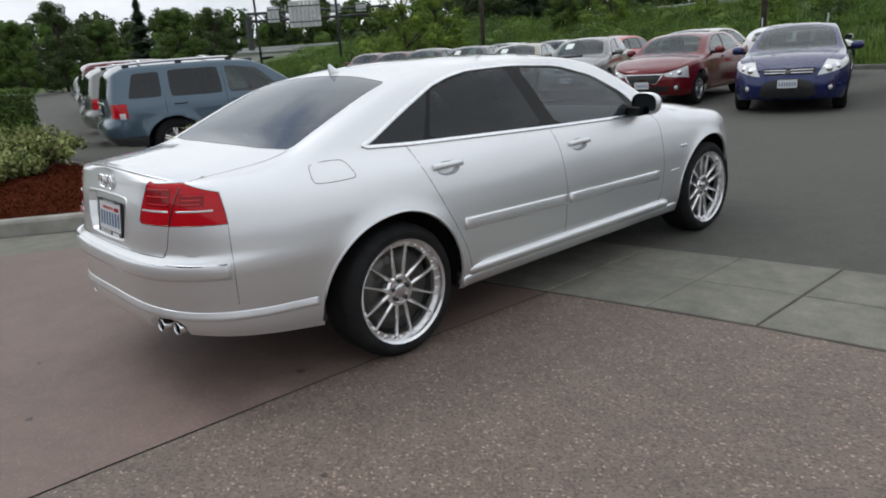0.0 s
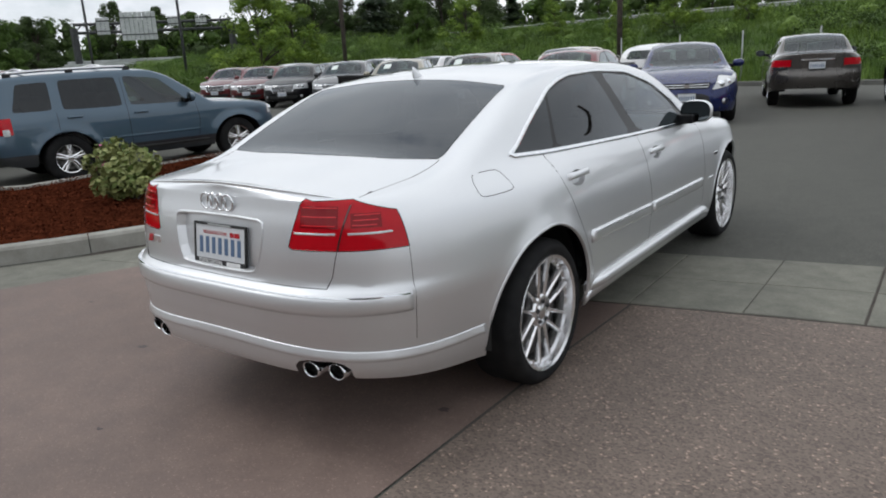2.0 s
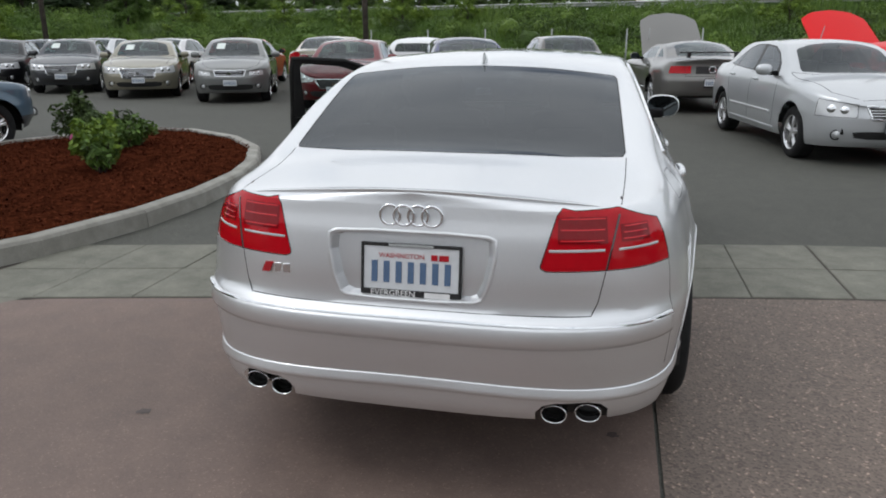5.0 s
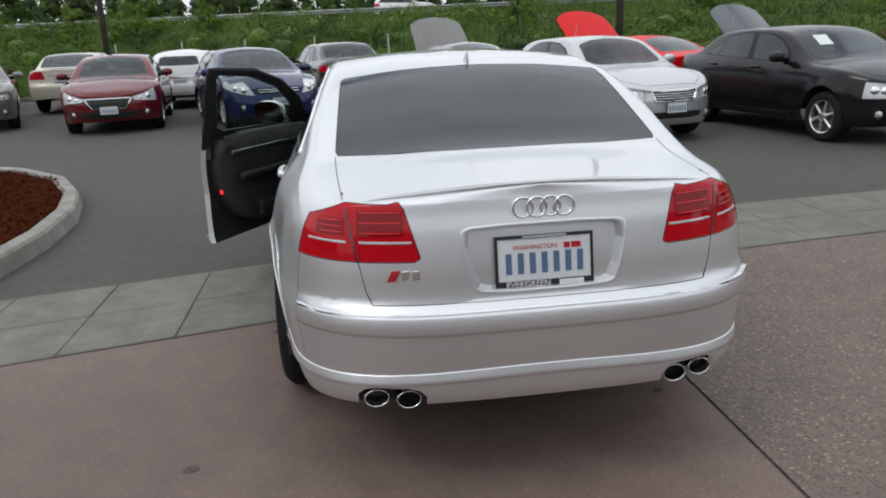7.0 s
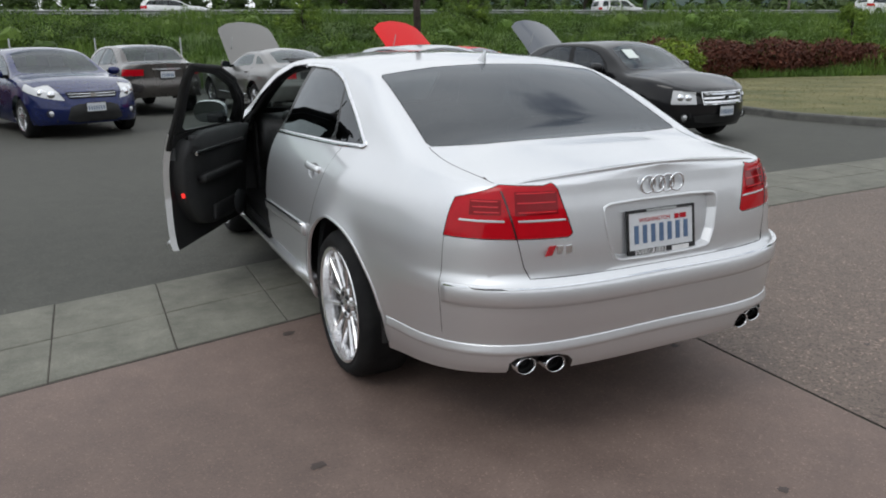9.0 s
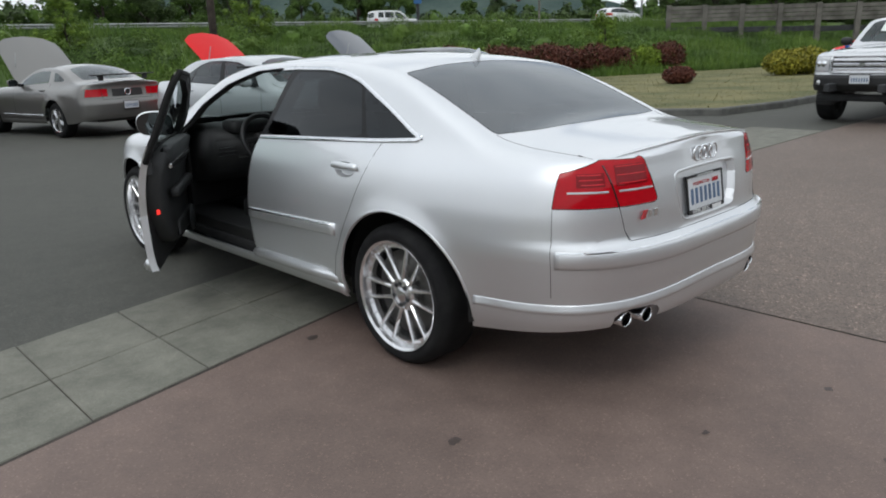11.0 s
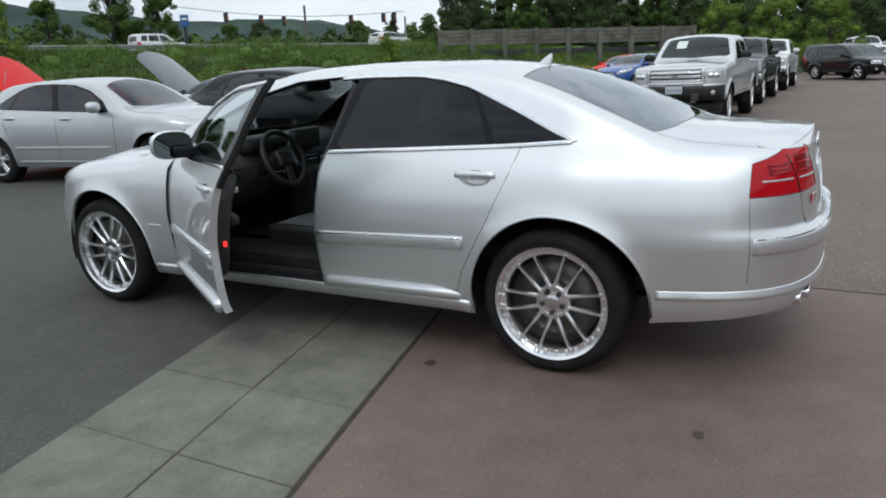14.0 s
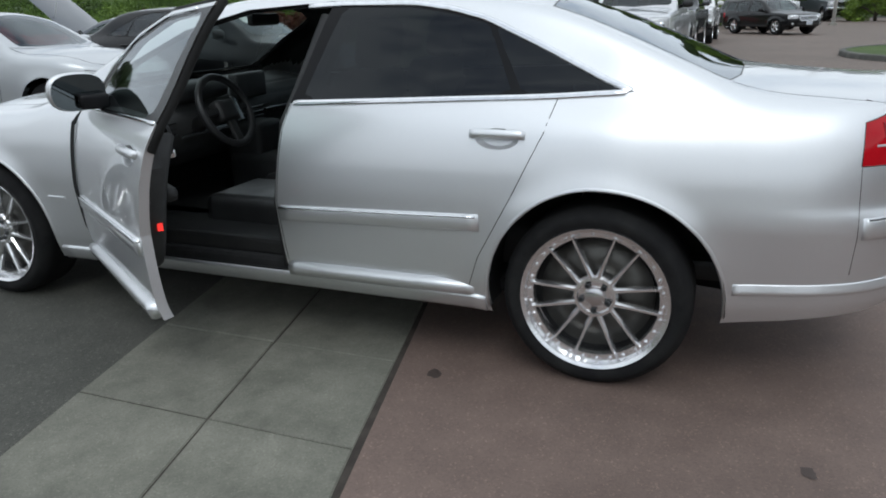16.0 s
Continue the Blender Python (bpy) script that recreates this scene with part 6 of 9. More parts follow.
    for own, k, q, y, z in ((parts["rear_door_a"], 0, 1, 0.36, 0.898), (parts["rear_door_b"], 0, -1, 0.36, 0.898), (parts["front_door"], 1, 1, 1.42, 0.872)):
        add_handle(car, skin, y, z, q, SILVER, own, data[f"handle_cup{k}#{q}"])
    add_mirror(car, skin, s, SILVER, 1, out=0.09)
    side_lamp = skin.path("x", 1, [(2.52, 0.70), (2.60, 0.70)], 0.02)
    strip("fender_badge", side_lamp, 0.02, 0.004, CHROME, car)
    for q in (1, -1):
        strip("fender_crease", skin.path("x", q, [(2.40, 0.545), (2.50, 0.545)], 0.02), 0.012, 0.006, SILVER, car)
        for y in (0.0, s["base"]):
            pts = [(y + s["arch"] * math.cos(a), s["hub"] + s["arch"] * math.sin(a)) for a in (radians(-10 + 200 * i / 40) for i in range(41))]
            pts = [(a_ if a_ > y else y - (y - a_) * s["arch_back"] / s["arch"], s["hub"] + (b_ - s["hub"]) * s["arch_up"] / s["arch"]) for a_, b_ in pts]
            lipline = [g for a_, b_ in pts if (g := skin.lay("x", q, a_ * 1.0 + (a_ - y) * 0.01, s["hub"] + (b_ - s["hub"]) * 1.01)) is not None]
            strip("arch_lip", lipline, 0.012, 0.002, SILVER, car, "", 0.014, smooth=True)
    # roof aerial
    fin = bmesh.new()
    bmesh.ops.create_uvsphere(fin, u_segments=16, v_segments=10, radius=1.0)
    for v in fin.verts:
        x, y, z = v.co
        v.co = Vector((0.013 * x * (1.2 - max(z, 0)), 0.042 * y * (1.0 - 0.55 * max(z, 0)) - 0.040 * max(z, 0), 0.056 * max(z, -0.1)))
    fin.transform(Matrix.Translation((0, 0.345, 1.371)))
    part("roof_aerial", fin, SILVER, car, "", True)

    # the open driver's door
    hinge = Vector((-0.90, 2.30, 0))
    swing = Matrix.Translation(hinge) @ pose(0, 0, 0, 0, 0, -32.3) @ Matrix.Translation(-hinge)
    door = skin_part("driver_door", data["driver_skin"], SILVER, car, "open silver driver's door with black inner trim")
    door.matrix_basis = swing
    skin_part("door_frame", data["driver_frame"], PIANO, door)
    skin_part("door_glass", data["driver_glass"], CLEAR, door)
    inner, walls = pressed(data["driver_skin"], (0.036, 0, 0), 0.99)
    rim_faces = [f for f in walls[1] if math.hypot(walls[0][f[0]].y - 1.42, walls[0][f[0]].z - 0.862) > 0.1]
    quick("door_edge", walls[0], rim_faces, SILVER, door, "", False)
    quick("inner_panel", *inner, BLACK, door, "black inner door panel", False)
    around = [skin.lay("x", -1, y, z)[0] + Vector((0.022, 0, 0)) for y, z in dense([whole_door[3], whole_door[4], whole_door[5], *whole_door[6:9]], 0.06)]
    tube("frame_seal", around, 0.015, GAP, door, "black rubber seal", 8)
    line = rounded([(1.30, 0.975), (1.285, 0.80), (1.33, 0.60), (1.44, 0.44), (1.60, 0.375), (2.0, 0.36), (2.20, 0.40), (2.27, 0.60), (2.26, 0.88), (2.20, 0.965)], 0.22)
    seat_ = [skin.lay("x", -1, y, z)[0] for y, z in line]
    mid_ = sum(seat_, Vector()) / len(seat_)
    rings = [[p + Vector((0.034, 0, 0)) for p in seat_], [p + Vector((0.092, 0, 0)) for p in seat_], [mid_ + (p - mid_) * 0.965 + Vector((0.110, 0, 0)) for p in seat_], [mid_ + (p - mid_) * 0.5 + Vector((0.114, 0, 0)) for p in seat_]]
    n = len(line)
    card_v = [p for ring in rings for p in ring]
    card_f = [(k * n + i, k * n + (i + 1) % n, (k + 1) * n + (i + 1) % n, (k + 1) * n + i) for k in range(3) for i in range(n)] + [tuple(3 * n + i for i in range(n))]
    quick("door_trim", card_v, card_f, DASH, door, "black door trim", True)
    inner, walls = pressed(data["driver_frame"], (0.034, 0, 0), 1.0)
    quick("inner_frame", *joined([inner, walls]), BLACK, door)
    for r in door_runs:
        strip("door_chrome", r, 0.016, 0.006, CHROME, door, smooth=True)
    strip("rub_strip", skin.path("x", -1, [(1.29, 0.565), (2.24, 0.545)], 0.04), 0.062, 0.014, SILVER, door, smooth=True)
    strip("rub_strip_chrome", skin.path("x", -1, [(1.29, 0.588), (2.24, 0.568)], 0.04), 0.010, 0.018, CHROME, door, smooth=True)
    strip("door_sill_edge", skin.path("x", -1, [(1.26, 0.335), (2.20, 0.335)], 0.05), 0.055, 0.030, SILVER, door, smooth=True)
    add_handle(door, skin, 1.42, 0.872, -1, SILVER, None, data["handle_cup1#-1"])
    add_mirror_flat(door, skin, s, -1)
    trim = bmesh.new()
    add_box(trim, -0.80, -0.742, 1.42, 2.02, 0.67, 0.725, 0.022)
    add_box(trim, -0.825, -0.785, 1.62, 2.12, 0.40, 0.50, 0.02)
    add_box(trim, -0.80, -0.765, 1.32, 2.12, 0.86, 0.965, 0.02)
    part("armrest_and_pocket", trim, BLACK, door, "", True)
    part("trim_inlay", box(-0.775, -0.752, 1.36, 2.08, 0.845, 0.872, 0.006), BRUSHED, door, "brushed metal inlay")
    grille_ = lathe_points([(0.085, -0.77), (0.08, -0.758), (0.0, -0.756)], 28, "x")
    quick("speaker_grille", [(a, b + 1.95, c + 0.45) for a, b, c in grille_[0]], grille_[1], DARK_STEEL, door, "", True)
    latch = bmesh.new()
    add_box(latch, -0.875, -0.835, 1.2465, 1.262, 0.83, 0.905, 0.006, pose(0, 0.008, 0))
    part("door_latch", latch, DARK_STEEL, door)
    part("door_lamp", box(-0.86, -0.842, 1.322, 1.336, 0.60, 0.628, 0.003), GLOW_RED, door, "small red door warning lamp lit")

    # cabin
    sill = box(-0.885, -0.72, 1.24, 2.28, 0.255, 0.355, 0.02)
    part("door_sill", sill, CARPET, car)
    part("sill_plate", box(-0.86, -0.775, 1.40, 2.1, 0.353, 0.360, 0.003), BRUSHED, car)
    seal_line = [g for g in skin.path("x", -1, whole_door, 0.04, True)]
    tube("door_seal", [p + Vector((0.035, 0, 0)) for p, _ in seal_line], 0.016, BLACK, car, "", 6, True)
    pillar = [skin.lay("x", -1, y, z) for y, z in ((2.31, 0.36), (2.335, 0.6), (2.325, 0.88), (2.27, 0.97))]
    strip("door_gap", skin.path("x", -1, [(2.245, 0.965), (2.315, 0.88), (2.323, 0.60), (2.303, 0.42), (2.225, 0.31)], 0.03), 0.022, 0.002, GAP, car)
    strip("hinge_pillar", [(p + Vector((0.03, 0, 0)), nrm) for p, nrm in pillar], 0.07, 0.02, BLACK, car, "", 0.03)
    part("cabin_floor", box(-0.72, 0.72, -0.3, 2.6, 0.25, 0.30, 0.01), CARPET, car)
    part("firewall", box(-0.74, 0.74, 2.42, 2.5, 0.28, 0.92, 0.02), BLACK, car)
    for x in (-0.39, 0.39):
        st = part("front_seat", box(x - 0.27, x + 0.27, 1.28, 1.86, 0.32, 0.47, 0.05), DARK_LEATHER, car, "black and grey leather seat", True)
        part("backrest", box(x - 0.26, x + 0.26, -0.08, 0.08, 0, 0.66, 0.06, pose(0, 1.27, 0.45, 18)), DARK_LEATHER, st, "", True)
        part("headrest", box(x - 0.15, x + 0.15, -0.055, 0.055, 0, 0.2, 0.045, pose(0, 1.05, 1.09, 10)), DARK_LEATHER, st, "", True)
        for q in (-1, 1):
            part("bolster", box(x + q * 0.235 - 0.05, x + q * 0.235 + 0.05, 1.26, 1.84, 0.30, 0.535, 0.045), DARK_LEATHER, st, "", True)
            part("bolster", box(x + q * 0.225 - 0.05, x + q * 0.225 + 0.05, -0.10, 0.15, 0.06, 0.58, 0.045, pose(0, 1.27, 0.45, 18)), DARK_LEATHER, st, "", True)
        pad = bmesh.new()
        add_box(pad, x - 0.185, x + 0.185, 1.32, 1.88, 0.455, 0.515, 0.028)
        add_box(pad, x - 0.18, x + 0.18, 0.05, 0.10, 0.04, 0.60, 0.022, pose(0, 1.27, 0.45, 18))
        part("seat_cushion", pad, LEATHER, st, "grey leather cushion", True)
    bench = bmesh.new()
    add_box(bench, -0.68, 0.68, 0.02, 0.58, 0.34, 0.52, 0.06)
    add_box(bench, -0.66, 0.66, -0.08, 0.08, 0, 0.58, 0.06, pose(0, 0.08, 0.48, 20))
    bench_ob = part("rear_bench", bench, DARK_LEATHER, car, "", True)
    for x in (-0.42, 0, 0.42):
        part("headrest", box(x - 0.13, x + 0.13, -0.04, 0.04, 0, 0.12, 0.03, pose(0, -0.14, 1.02, 14)), DARK_LEATHER, bench_ob, "", True)
    part("parcel_shelf", box(-0.60, 0.60, -0.40, -0.10, 0.97, 1.01, 0.02), BLACK, car)
    dash = bmesh.new()
    prof = [(2.50, 0.55), (2.50, 0.975), (2.30, 0.985), (2.10, 0.955), (2.03, 0.90), (2.03, 0.80), (2.08, 0.70), (2.20, 0.60)]
    va = [dash.verts.new((-0.72, y, z)) for y, z in prof]
    vb = [dash.verts.new((0.72, y, z)) for y, z in prof]
    for i in range(len(prof)):
        j = (i + 1) % len(prof)
        dash.faces.new((va[i], vb[i], vb[j], va[j]))
    dash.faces.new(va)
    dash.faces.new(list(reversed(vb)))
    bmesh.ops.bevel(dash, geom=list(dash.edges), offset=0.02, segments=2, affect="EDGES")
    dash_ob = part("dashboard", dash, DASH, car, "", True)
    hood_ = bmesh.new()
    add_box(hood_, -0.60, -0.20, 1.98, 2.16, 0.93, 1.02, 0.04)
    add_box(hood_, -0.13, 0.13, 1.99, 2.05, 0.90, 1.03, 0.015)
    part("instrument_hood", hood_, DASH, dash_ob, "", True)
    for x0, x1 in ((-0.70, -0.58), (-0.12, -0.01), (0.01, 0.12), (0.58, 0.70)):
        for z in (0.79, 0.815, 0.84):
            part("vent_bar", box(x0, x1, 2.022, 2.034, z, z + 0.006, 0.001), BRUSHED, dash_ob)
    part("dash_inlay", box(0.15, 0.56, 2.020, 2.034, 0.80, 0.825, 0.004), BRUSHED, dash_ob)
    part("dash_inlay", box(-0.56, -0.15, 2.020, 2.034, 0.765, 0.785, 0.004), BRUSHED, dash_ob)
    tunnel = bmesh.new()
    add_box(tunnel, -0.13, 0.13, 0.9, 2.1, 0.28, 0.62, 0.04)
    add_box(tunnel, -0.11, 0.11, 1.9, 2.12, 0.58, 0.78, 0.03, pose(0, 0, 0))
    part("centre_console", tunnel, DASH, car, "", True)
    lever = bmesh.new()
    add_box(lever, -0.02, 0.02, 1.78, 1.82, 0.62, 0.72, 0.012)
    part("gear_lever", lever, BRUSHED, car)
    wheel_at = Matrix.Translation((-0.45, 1.83, 0.893)) @ pose(0, 0, 0, 66)
    ring = [wheel_at @ Vector((0.166 * math.cos(a), 0.166 * math.sin(a), 0)) for a in (2 * math.pi * i / 36 for i in range(36))]
    sw = tube("steering_wheel", ring, 0.017, DARK_LEATHER, car, "black leather steering wheel", 10, True)
    hub = bmesh.new()
    add_box(hub, -0.066, 0.066, -0.054, 0.054, -0.05, 0.02, 0.025, wheel_at)
    for x0, x1, y0, y1 in ((-0.16, -0.05, -0.015, 0.02), (0.05, 0.16, -0.015, 0.02), (-0.025, 0.025, -0.16, -0.05)):
        add_box(hub, x0, x1, y0, y1, -0.012, 0.008, 0.005, wheel_at)
    part("wheel_hub", hub, BLACK, sw, "", True)
    part("spoke_trim", box(0.06, 0.085, -0.06, 0.06, 0.006, 0.014, 0.003, wheel_at), BRUSHED, sw)
    tube("steering_column", [wheel_at @ Vector((0, 0, -0.04)), (-0.41, 2.12, 0.78)], 0.04, BLACK, car)
    im = bmesh.new()
    add_box(im, -0.12, 0.12, 1.86, 1.90, 1.265, 1.325, 0.015)
    add_box(im, -0.01, 0.01, 1.88, 1.92, 1.31, 1.37, 0.004)
    part("interior_mirror", im, BLACK, car)
    for x in (-0.40, 0.40):
        part("sun_visor", box(x - 0.19, x + 0.19, 1.68, 1.88, 1.352, 1.366, 0.006, pose(0, 0.0, 0.0)), BLACK, car)
    lining = []
    for q in range(1):
        verts, normals, polys = data["body"]
        keep = [pl for pl in polys if all(verts[i][2] > 1.02 and -0.5 < verts[i][1] < 2.45 for i in pl)]
        used = sorted({i for pl in keep for i in pl})
        idx = {i: n_ for n_, i in enumerate(used)}
        lining.append(([Vector(verts[i]) - 0.022 * Vector(normals[i]) for i in used], [tuple(reversed([idx[i] for i in pl])) for pl in keep]))
    quick("headlining", *joined(lining), BLACK, car, "", True)
    cards = []
    for key in ("rear_door_a", "rear_door_b", "front_door"):
        inner, walls = pressed(data[key], ((-1 if key.endswith("a") or key == "front_door" else 1) * 0.06, 0, 0), 0.99)
        cards.append(inner)
    for card in cards:
        quick("door_card", *card, BLACK, car, "", True)
    for q in (1, -1):
        post = [skin.lay("x", q, y, z) for y, z in ((1.245, 0.32), (1.25, 0.6), (1.225, 0.9), (1.19, 1.02), (1.12, 1.30))]
        strip("centre_pillar", [(p - Vector((q * 0.04, 0.01, 0)), nrm) for p, nrm in post if p is not None], 0.11, 0.02, BLACK, car, "", 0.03)
    underbody(car, s)
    wheel_wells(car, s)
    add_wheels(car, s, hero=True)
    skin.bm.free()
    return car


def add_mirror_flat(door, skin, s, side):
    """The driver's mirror, its pieces as sub-parts of the door."""
    y, z = s["mirror"]
    p = skin.lay("x", side, y - 0.10, z)[0]
    m = Matrix.Translation(p + Vector((0, 0, 0.015)))
    part("mirror_arm", box(-0.09, 0.02, -0.04, 0.04, -0.03, 0.03, 0.012, m), PIANO, door, "", True)
    shell = bmesh.new()
    bmesh.ops.create_uvsphere(shell, u_segments=24, v_segments=14, radius=1.0)
    sgn = lambda w, e: math.copysign(abs(w) ** e, w)
    for v in shell.verts:
        x, y2, z2 = v.co
        v.co = Vector((0.108 * sgn(x, 0.75), 0.08 * (y2 if y2 > 0 else 0.25 * sgn(y2, 0.6)), 0.076 * sgn(z2, 0.75)))
    at = m @ pose(side * 0.088, 0.03, 0.038, 0, 0, -side * 8)
    shell.transform(at)
    part("mirror_shell", shell, SILVER, door, "", True)
    gl = bmesh.new()
    bmesh.ops.create_circle(gl, cap_ends=True, segments=28, radius=1.0)
    for v in gl.verts:
        x, y2, _ = v.co
        v.co = Vector((0.103 * sgn(x, 0.75), 0, 0.071 * sgn(y2, 0.75)))
    gl.transform(at @ pose(0, -0.033, 0, 5))
    part("mirror_glass", gl, MIRROR, door)


GLOW_RED = bpy.data.materials.new("lit_red_lamp")
GLOW_RED.use_nodes = True
glow = GLOW_RED.node_tree.nodes["Principled BSDF"]
glow.inputs["Base Color"].default_value = (0.5, 0.01, 0.01, 1)
glow.inputs["Emission Color"].default_value = (1.0, 0.04, 0.03, 1)
glow.inputs["Emission Strength"].default_value = 0.9

hero_car()

# ---- ground ----
near_curve = cubic([(-6.0, -0.35), (-3.6, 0.15), (-2.7, 0.35), (-1.57, 0.605), (-0.8, 0.765), (0.7, 1.085), (1.5, 1.245), (2.03, 1.335), (3.1, 1.45), (4.8, 1.55), (9.0, 1.62), (14.0, 1.65)])


def edge_near(x):
    return near_curve(x)


def edge_far(x):
    return edge_near(x) + 1.17


KERB_LINE = [(-9.0, -7.5), (-6.6, -4.4), (-5.2, -2.3), (-4.35, -0.8), (-3.75, 0.1), (-3.25, 1.1), (-3.03, 2.0), (-2.98, 2.8), (-3.06, 3.7), (-3.28, 4.5), (-3.75, 5.5), (-4.5, 6.35), (-5.5, 6.95), (-6.45, 6.95), (-7.4, 5.3), (-7.45, 1.65), (-7.8, 1.3), (-9.4, 1.1), (-20, 0.9), (-42, 0.0)]


def bank(x, y):
    """Height of the land: level lot, rising beyond it to the road."""
    t = min(1.0, max(0.0, (y - lot_edge(x)) / 24.0))
    return 2.75 * t * t * (3 - 2 * t)


lot_curve = cubic([(-120, 30), (-60, 25), (-20, 23.2), (-6, 22.3), (2, 21.2), (8, 19.5), (12, 17.5), (20, 16.0), (40, 10.0), (70, 2.0), (120, -6.0)])


def lot_edge(x):
    return lot_curve(x)


def build_ground():
    xs = sorted(set([-2500, -1200, -600, -300, -200, -150] + list(np.arange(-120, 121, 3.0)) + [150, 200, 300, 600, 1200, 2500]))
    ys = sorted(set([-2500, -1000, -400, -150, -80] + list(np.arange(-60, 96, 2.5)) + [120, 160, 220, 320, 600, 1200, 2500]))
    rng = random.Random(3)
    verts, faces = [], []
    for y in ys:
        for x in xs:
            z = bank(x, y)
            if z > 0.05 and y < 95:
                z += 0.16 * (noise.noise((x * 0.23, y * 0.23, 0)) + 0.6 * noise.noise((x * 0.7, y * 0.7, 3)))
            verts.append((x, y, z - 0.035))
    n = len(xs)
    for j in range(len(ys) - 1):
        for i in range(n - 1):
            faces.append((j * n + i, j * n + i + 1, (j + 1) * n + i + 1, (j + 1) * n + i))
    g = quick("ground", verts, faces, SOIL, None, "", True)
    tagged(g, "rough grass ground rising in a bank behind the lot", "ground", kind="structure")
    # asphalt lot
    pts = [(-70, -30), (70, -30)] + [(x, min(lot_edge(x), 60)) for x in (70, 60, 50, 40, 30, 20, 16, 12, 10, 8, 5, 2, -2, -6, -13, -20, -30, -40, -50, -60, -70)]
    sheet("asphalt_lot", [(x, y) for x, y in pts], -0.002, ASPHALT, "dark worn asphalt of the car lot", "asphalt")
    mauve = [(-14, -14), (0.78, -14)] + [(0.80, -1.5), (0.82, 0.2), (0.86, edge_near(0.86))] + [(x, edge_near(x)) for x in (0, -1, -2, -2.6)] + [(-2.8, 0.3), (-3.35, -0.78), (-4.95, -3.2), (-9.0, -8.7)]
    sheet("mauve_apron", mauve, 0.004, MAUVE, "smooth mauve concrete drive with stains", "paving")
    right = [(0.795, -14), (60, -14), (60, -0.6), (24, 1.5), (9, edge_near(9))] + [(x, edge_near(x)) for x in (6, 4.5, 3.6, 3, 2, 1, 0.875)] + [(0.835, 0.2), (0.815, -1.5)]
    sheet("aggregate_apron", right, 0.004, AGGREGATE, "brown exposed-aggregate concrete drive", "paving")
    bed = [(x, edge_near(x)) for x in np.arange(-3.6, 9.1, 0.6)] + [(x, edge_far(x)) for x in np.arange(9.0, -3.7, -0.6)]
    sheet("paving_bed", bed, 0.001, JOINT, "dark dirt in the joints between slabs", "paving")
    gut = [(-2.75, 0.38), (-3.3, -0.75), (-4.9, -3.2), (-8.9, -8.6), (-9.3, -8.1), (-6.4, -4.3), (-5.1, -2.2), (-4.2, -0.7), (-3.6, 0.18), (-3.42, 0.5), (-3.3, 0.9), (-2.85, 0.36)]
    sheet("gutter_strip", gut, 0.003, SLAB, "grey concrete strip along the kerb", "paving")


def sheet(name, outline, z, material, label, category):
    bm = bmesh.new()
    vs = [bm.verts.new((x, y, z)) for x, y in outline]
    bmesh.ops.triangle_fill(bm, edges=[bm.edges.new((a, b)) for a, b in zip(vs, vs[1:] + vs[:1])], use_beauty=True)
    bmesh.ops.recalc_face_normals(bm, faces=bm.faces)
    if bm.faces and sum(f.normal.z for f in bm.faces) < 0:
        bmesh.ops.reverse_faces(bm, faces=bm.faces)
    return tagged(part(name, bm, material), label, category, kind="structure")


def spots():
    rng = random.Random(11)
    for x, y, r in ((-1.24, -0.70, 0.022), (0.65, -0.48, 0.02), (-1.02, 0.57, 0.025), (-1.62, -1.35, 0.016), (-0.55, -1.35, 0.013), (0.12, -1.55, 0.016), (-2.3, -0.4, 0.014), (-0.3, -1.9, 0.02), (1.5, -0.9, 0.012)):
        v = [(x, y, 0.0062)]
        n = 14
        for k in range(n):
            a = 2 * math.pi * k / n
            q = r * rng.uniform(0.7, 1.35)
            v.append((x + q * 1.3 * math.cos(a), y + q * math.sin(a), 0.0058))
        ob = quick("oil_spot", v, [(0, k + 1, (k + 1) % n + 1) for k in range(n)], STAIN)
        tagged(ob, "small dark oil spot on the mauve concrete", "stain", "oil spots", "structure")


def kerb_run(name, line, h, w, material, label, length=1.5, parent=None):
    """Kerb stones along a line: rounded top edge, a joint between each."""
    root = thing(name, label, "kerb", kind="structure")
    pts = dense(line, 0.25)
    acc, seg = 0.0, [pts[0]]
    for p, q in zip(pts[:-1], pts[1:]):
        seg.append(q)
        acc += math.dist(p, q)
        if acc >= length or q == pts[-1]:
            verts, faces = [], []
            prof = [(0.0, -0.03), (0.012, h - 0.03), (0.03, h - 0.006), (0.055, h), (w - 0.02, h), (w, h - 0.015), (w, -0.03)]
            ends = []
            for i, (x, y) in enumerate(seg):
                a, b = seg[max(i - 1, 0)], seg[min(i + 1, len(seg) - 1)]
                tx, ty = b[0] - a[0], b[1] - a[1]
                l = math.hypot(tx, ty) or 1
                tx, ty = tx / l, ty / l
                gap = 0.004 if i == 0 else (-0.004 if i == len(seg) - 1 else 0)
                for o, z in prof:
                    verts.append((x - ty * o + tx * gap, y + tx * o + ty * gap, z))
            m = len(prof)
            for i in range(len(seg) - 1):
                for k in range(m - 1):
                    faces.append((i * m + k, (i + 1) * m + k, (i + 1) * m + k + 1, i * m + k + 1))
            faces += [tuple(range(m)), tuple((len(seg) - 1) * m + k for k in reversed(range(m)))]
            quick("kerb_stone", verts, faces, material, root)
            seg, acc = [q], 0.0
    return root


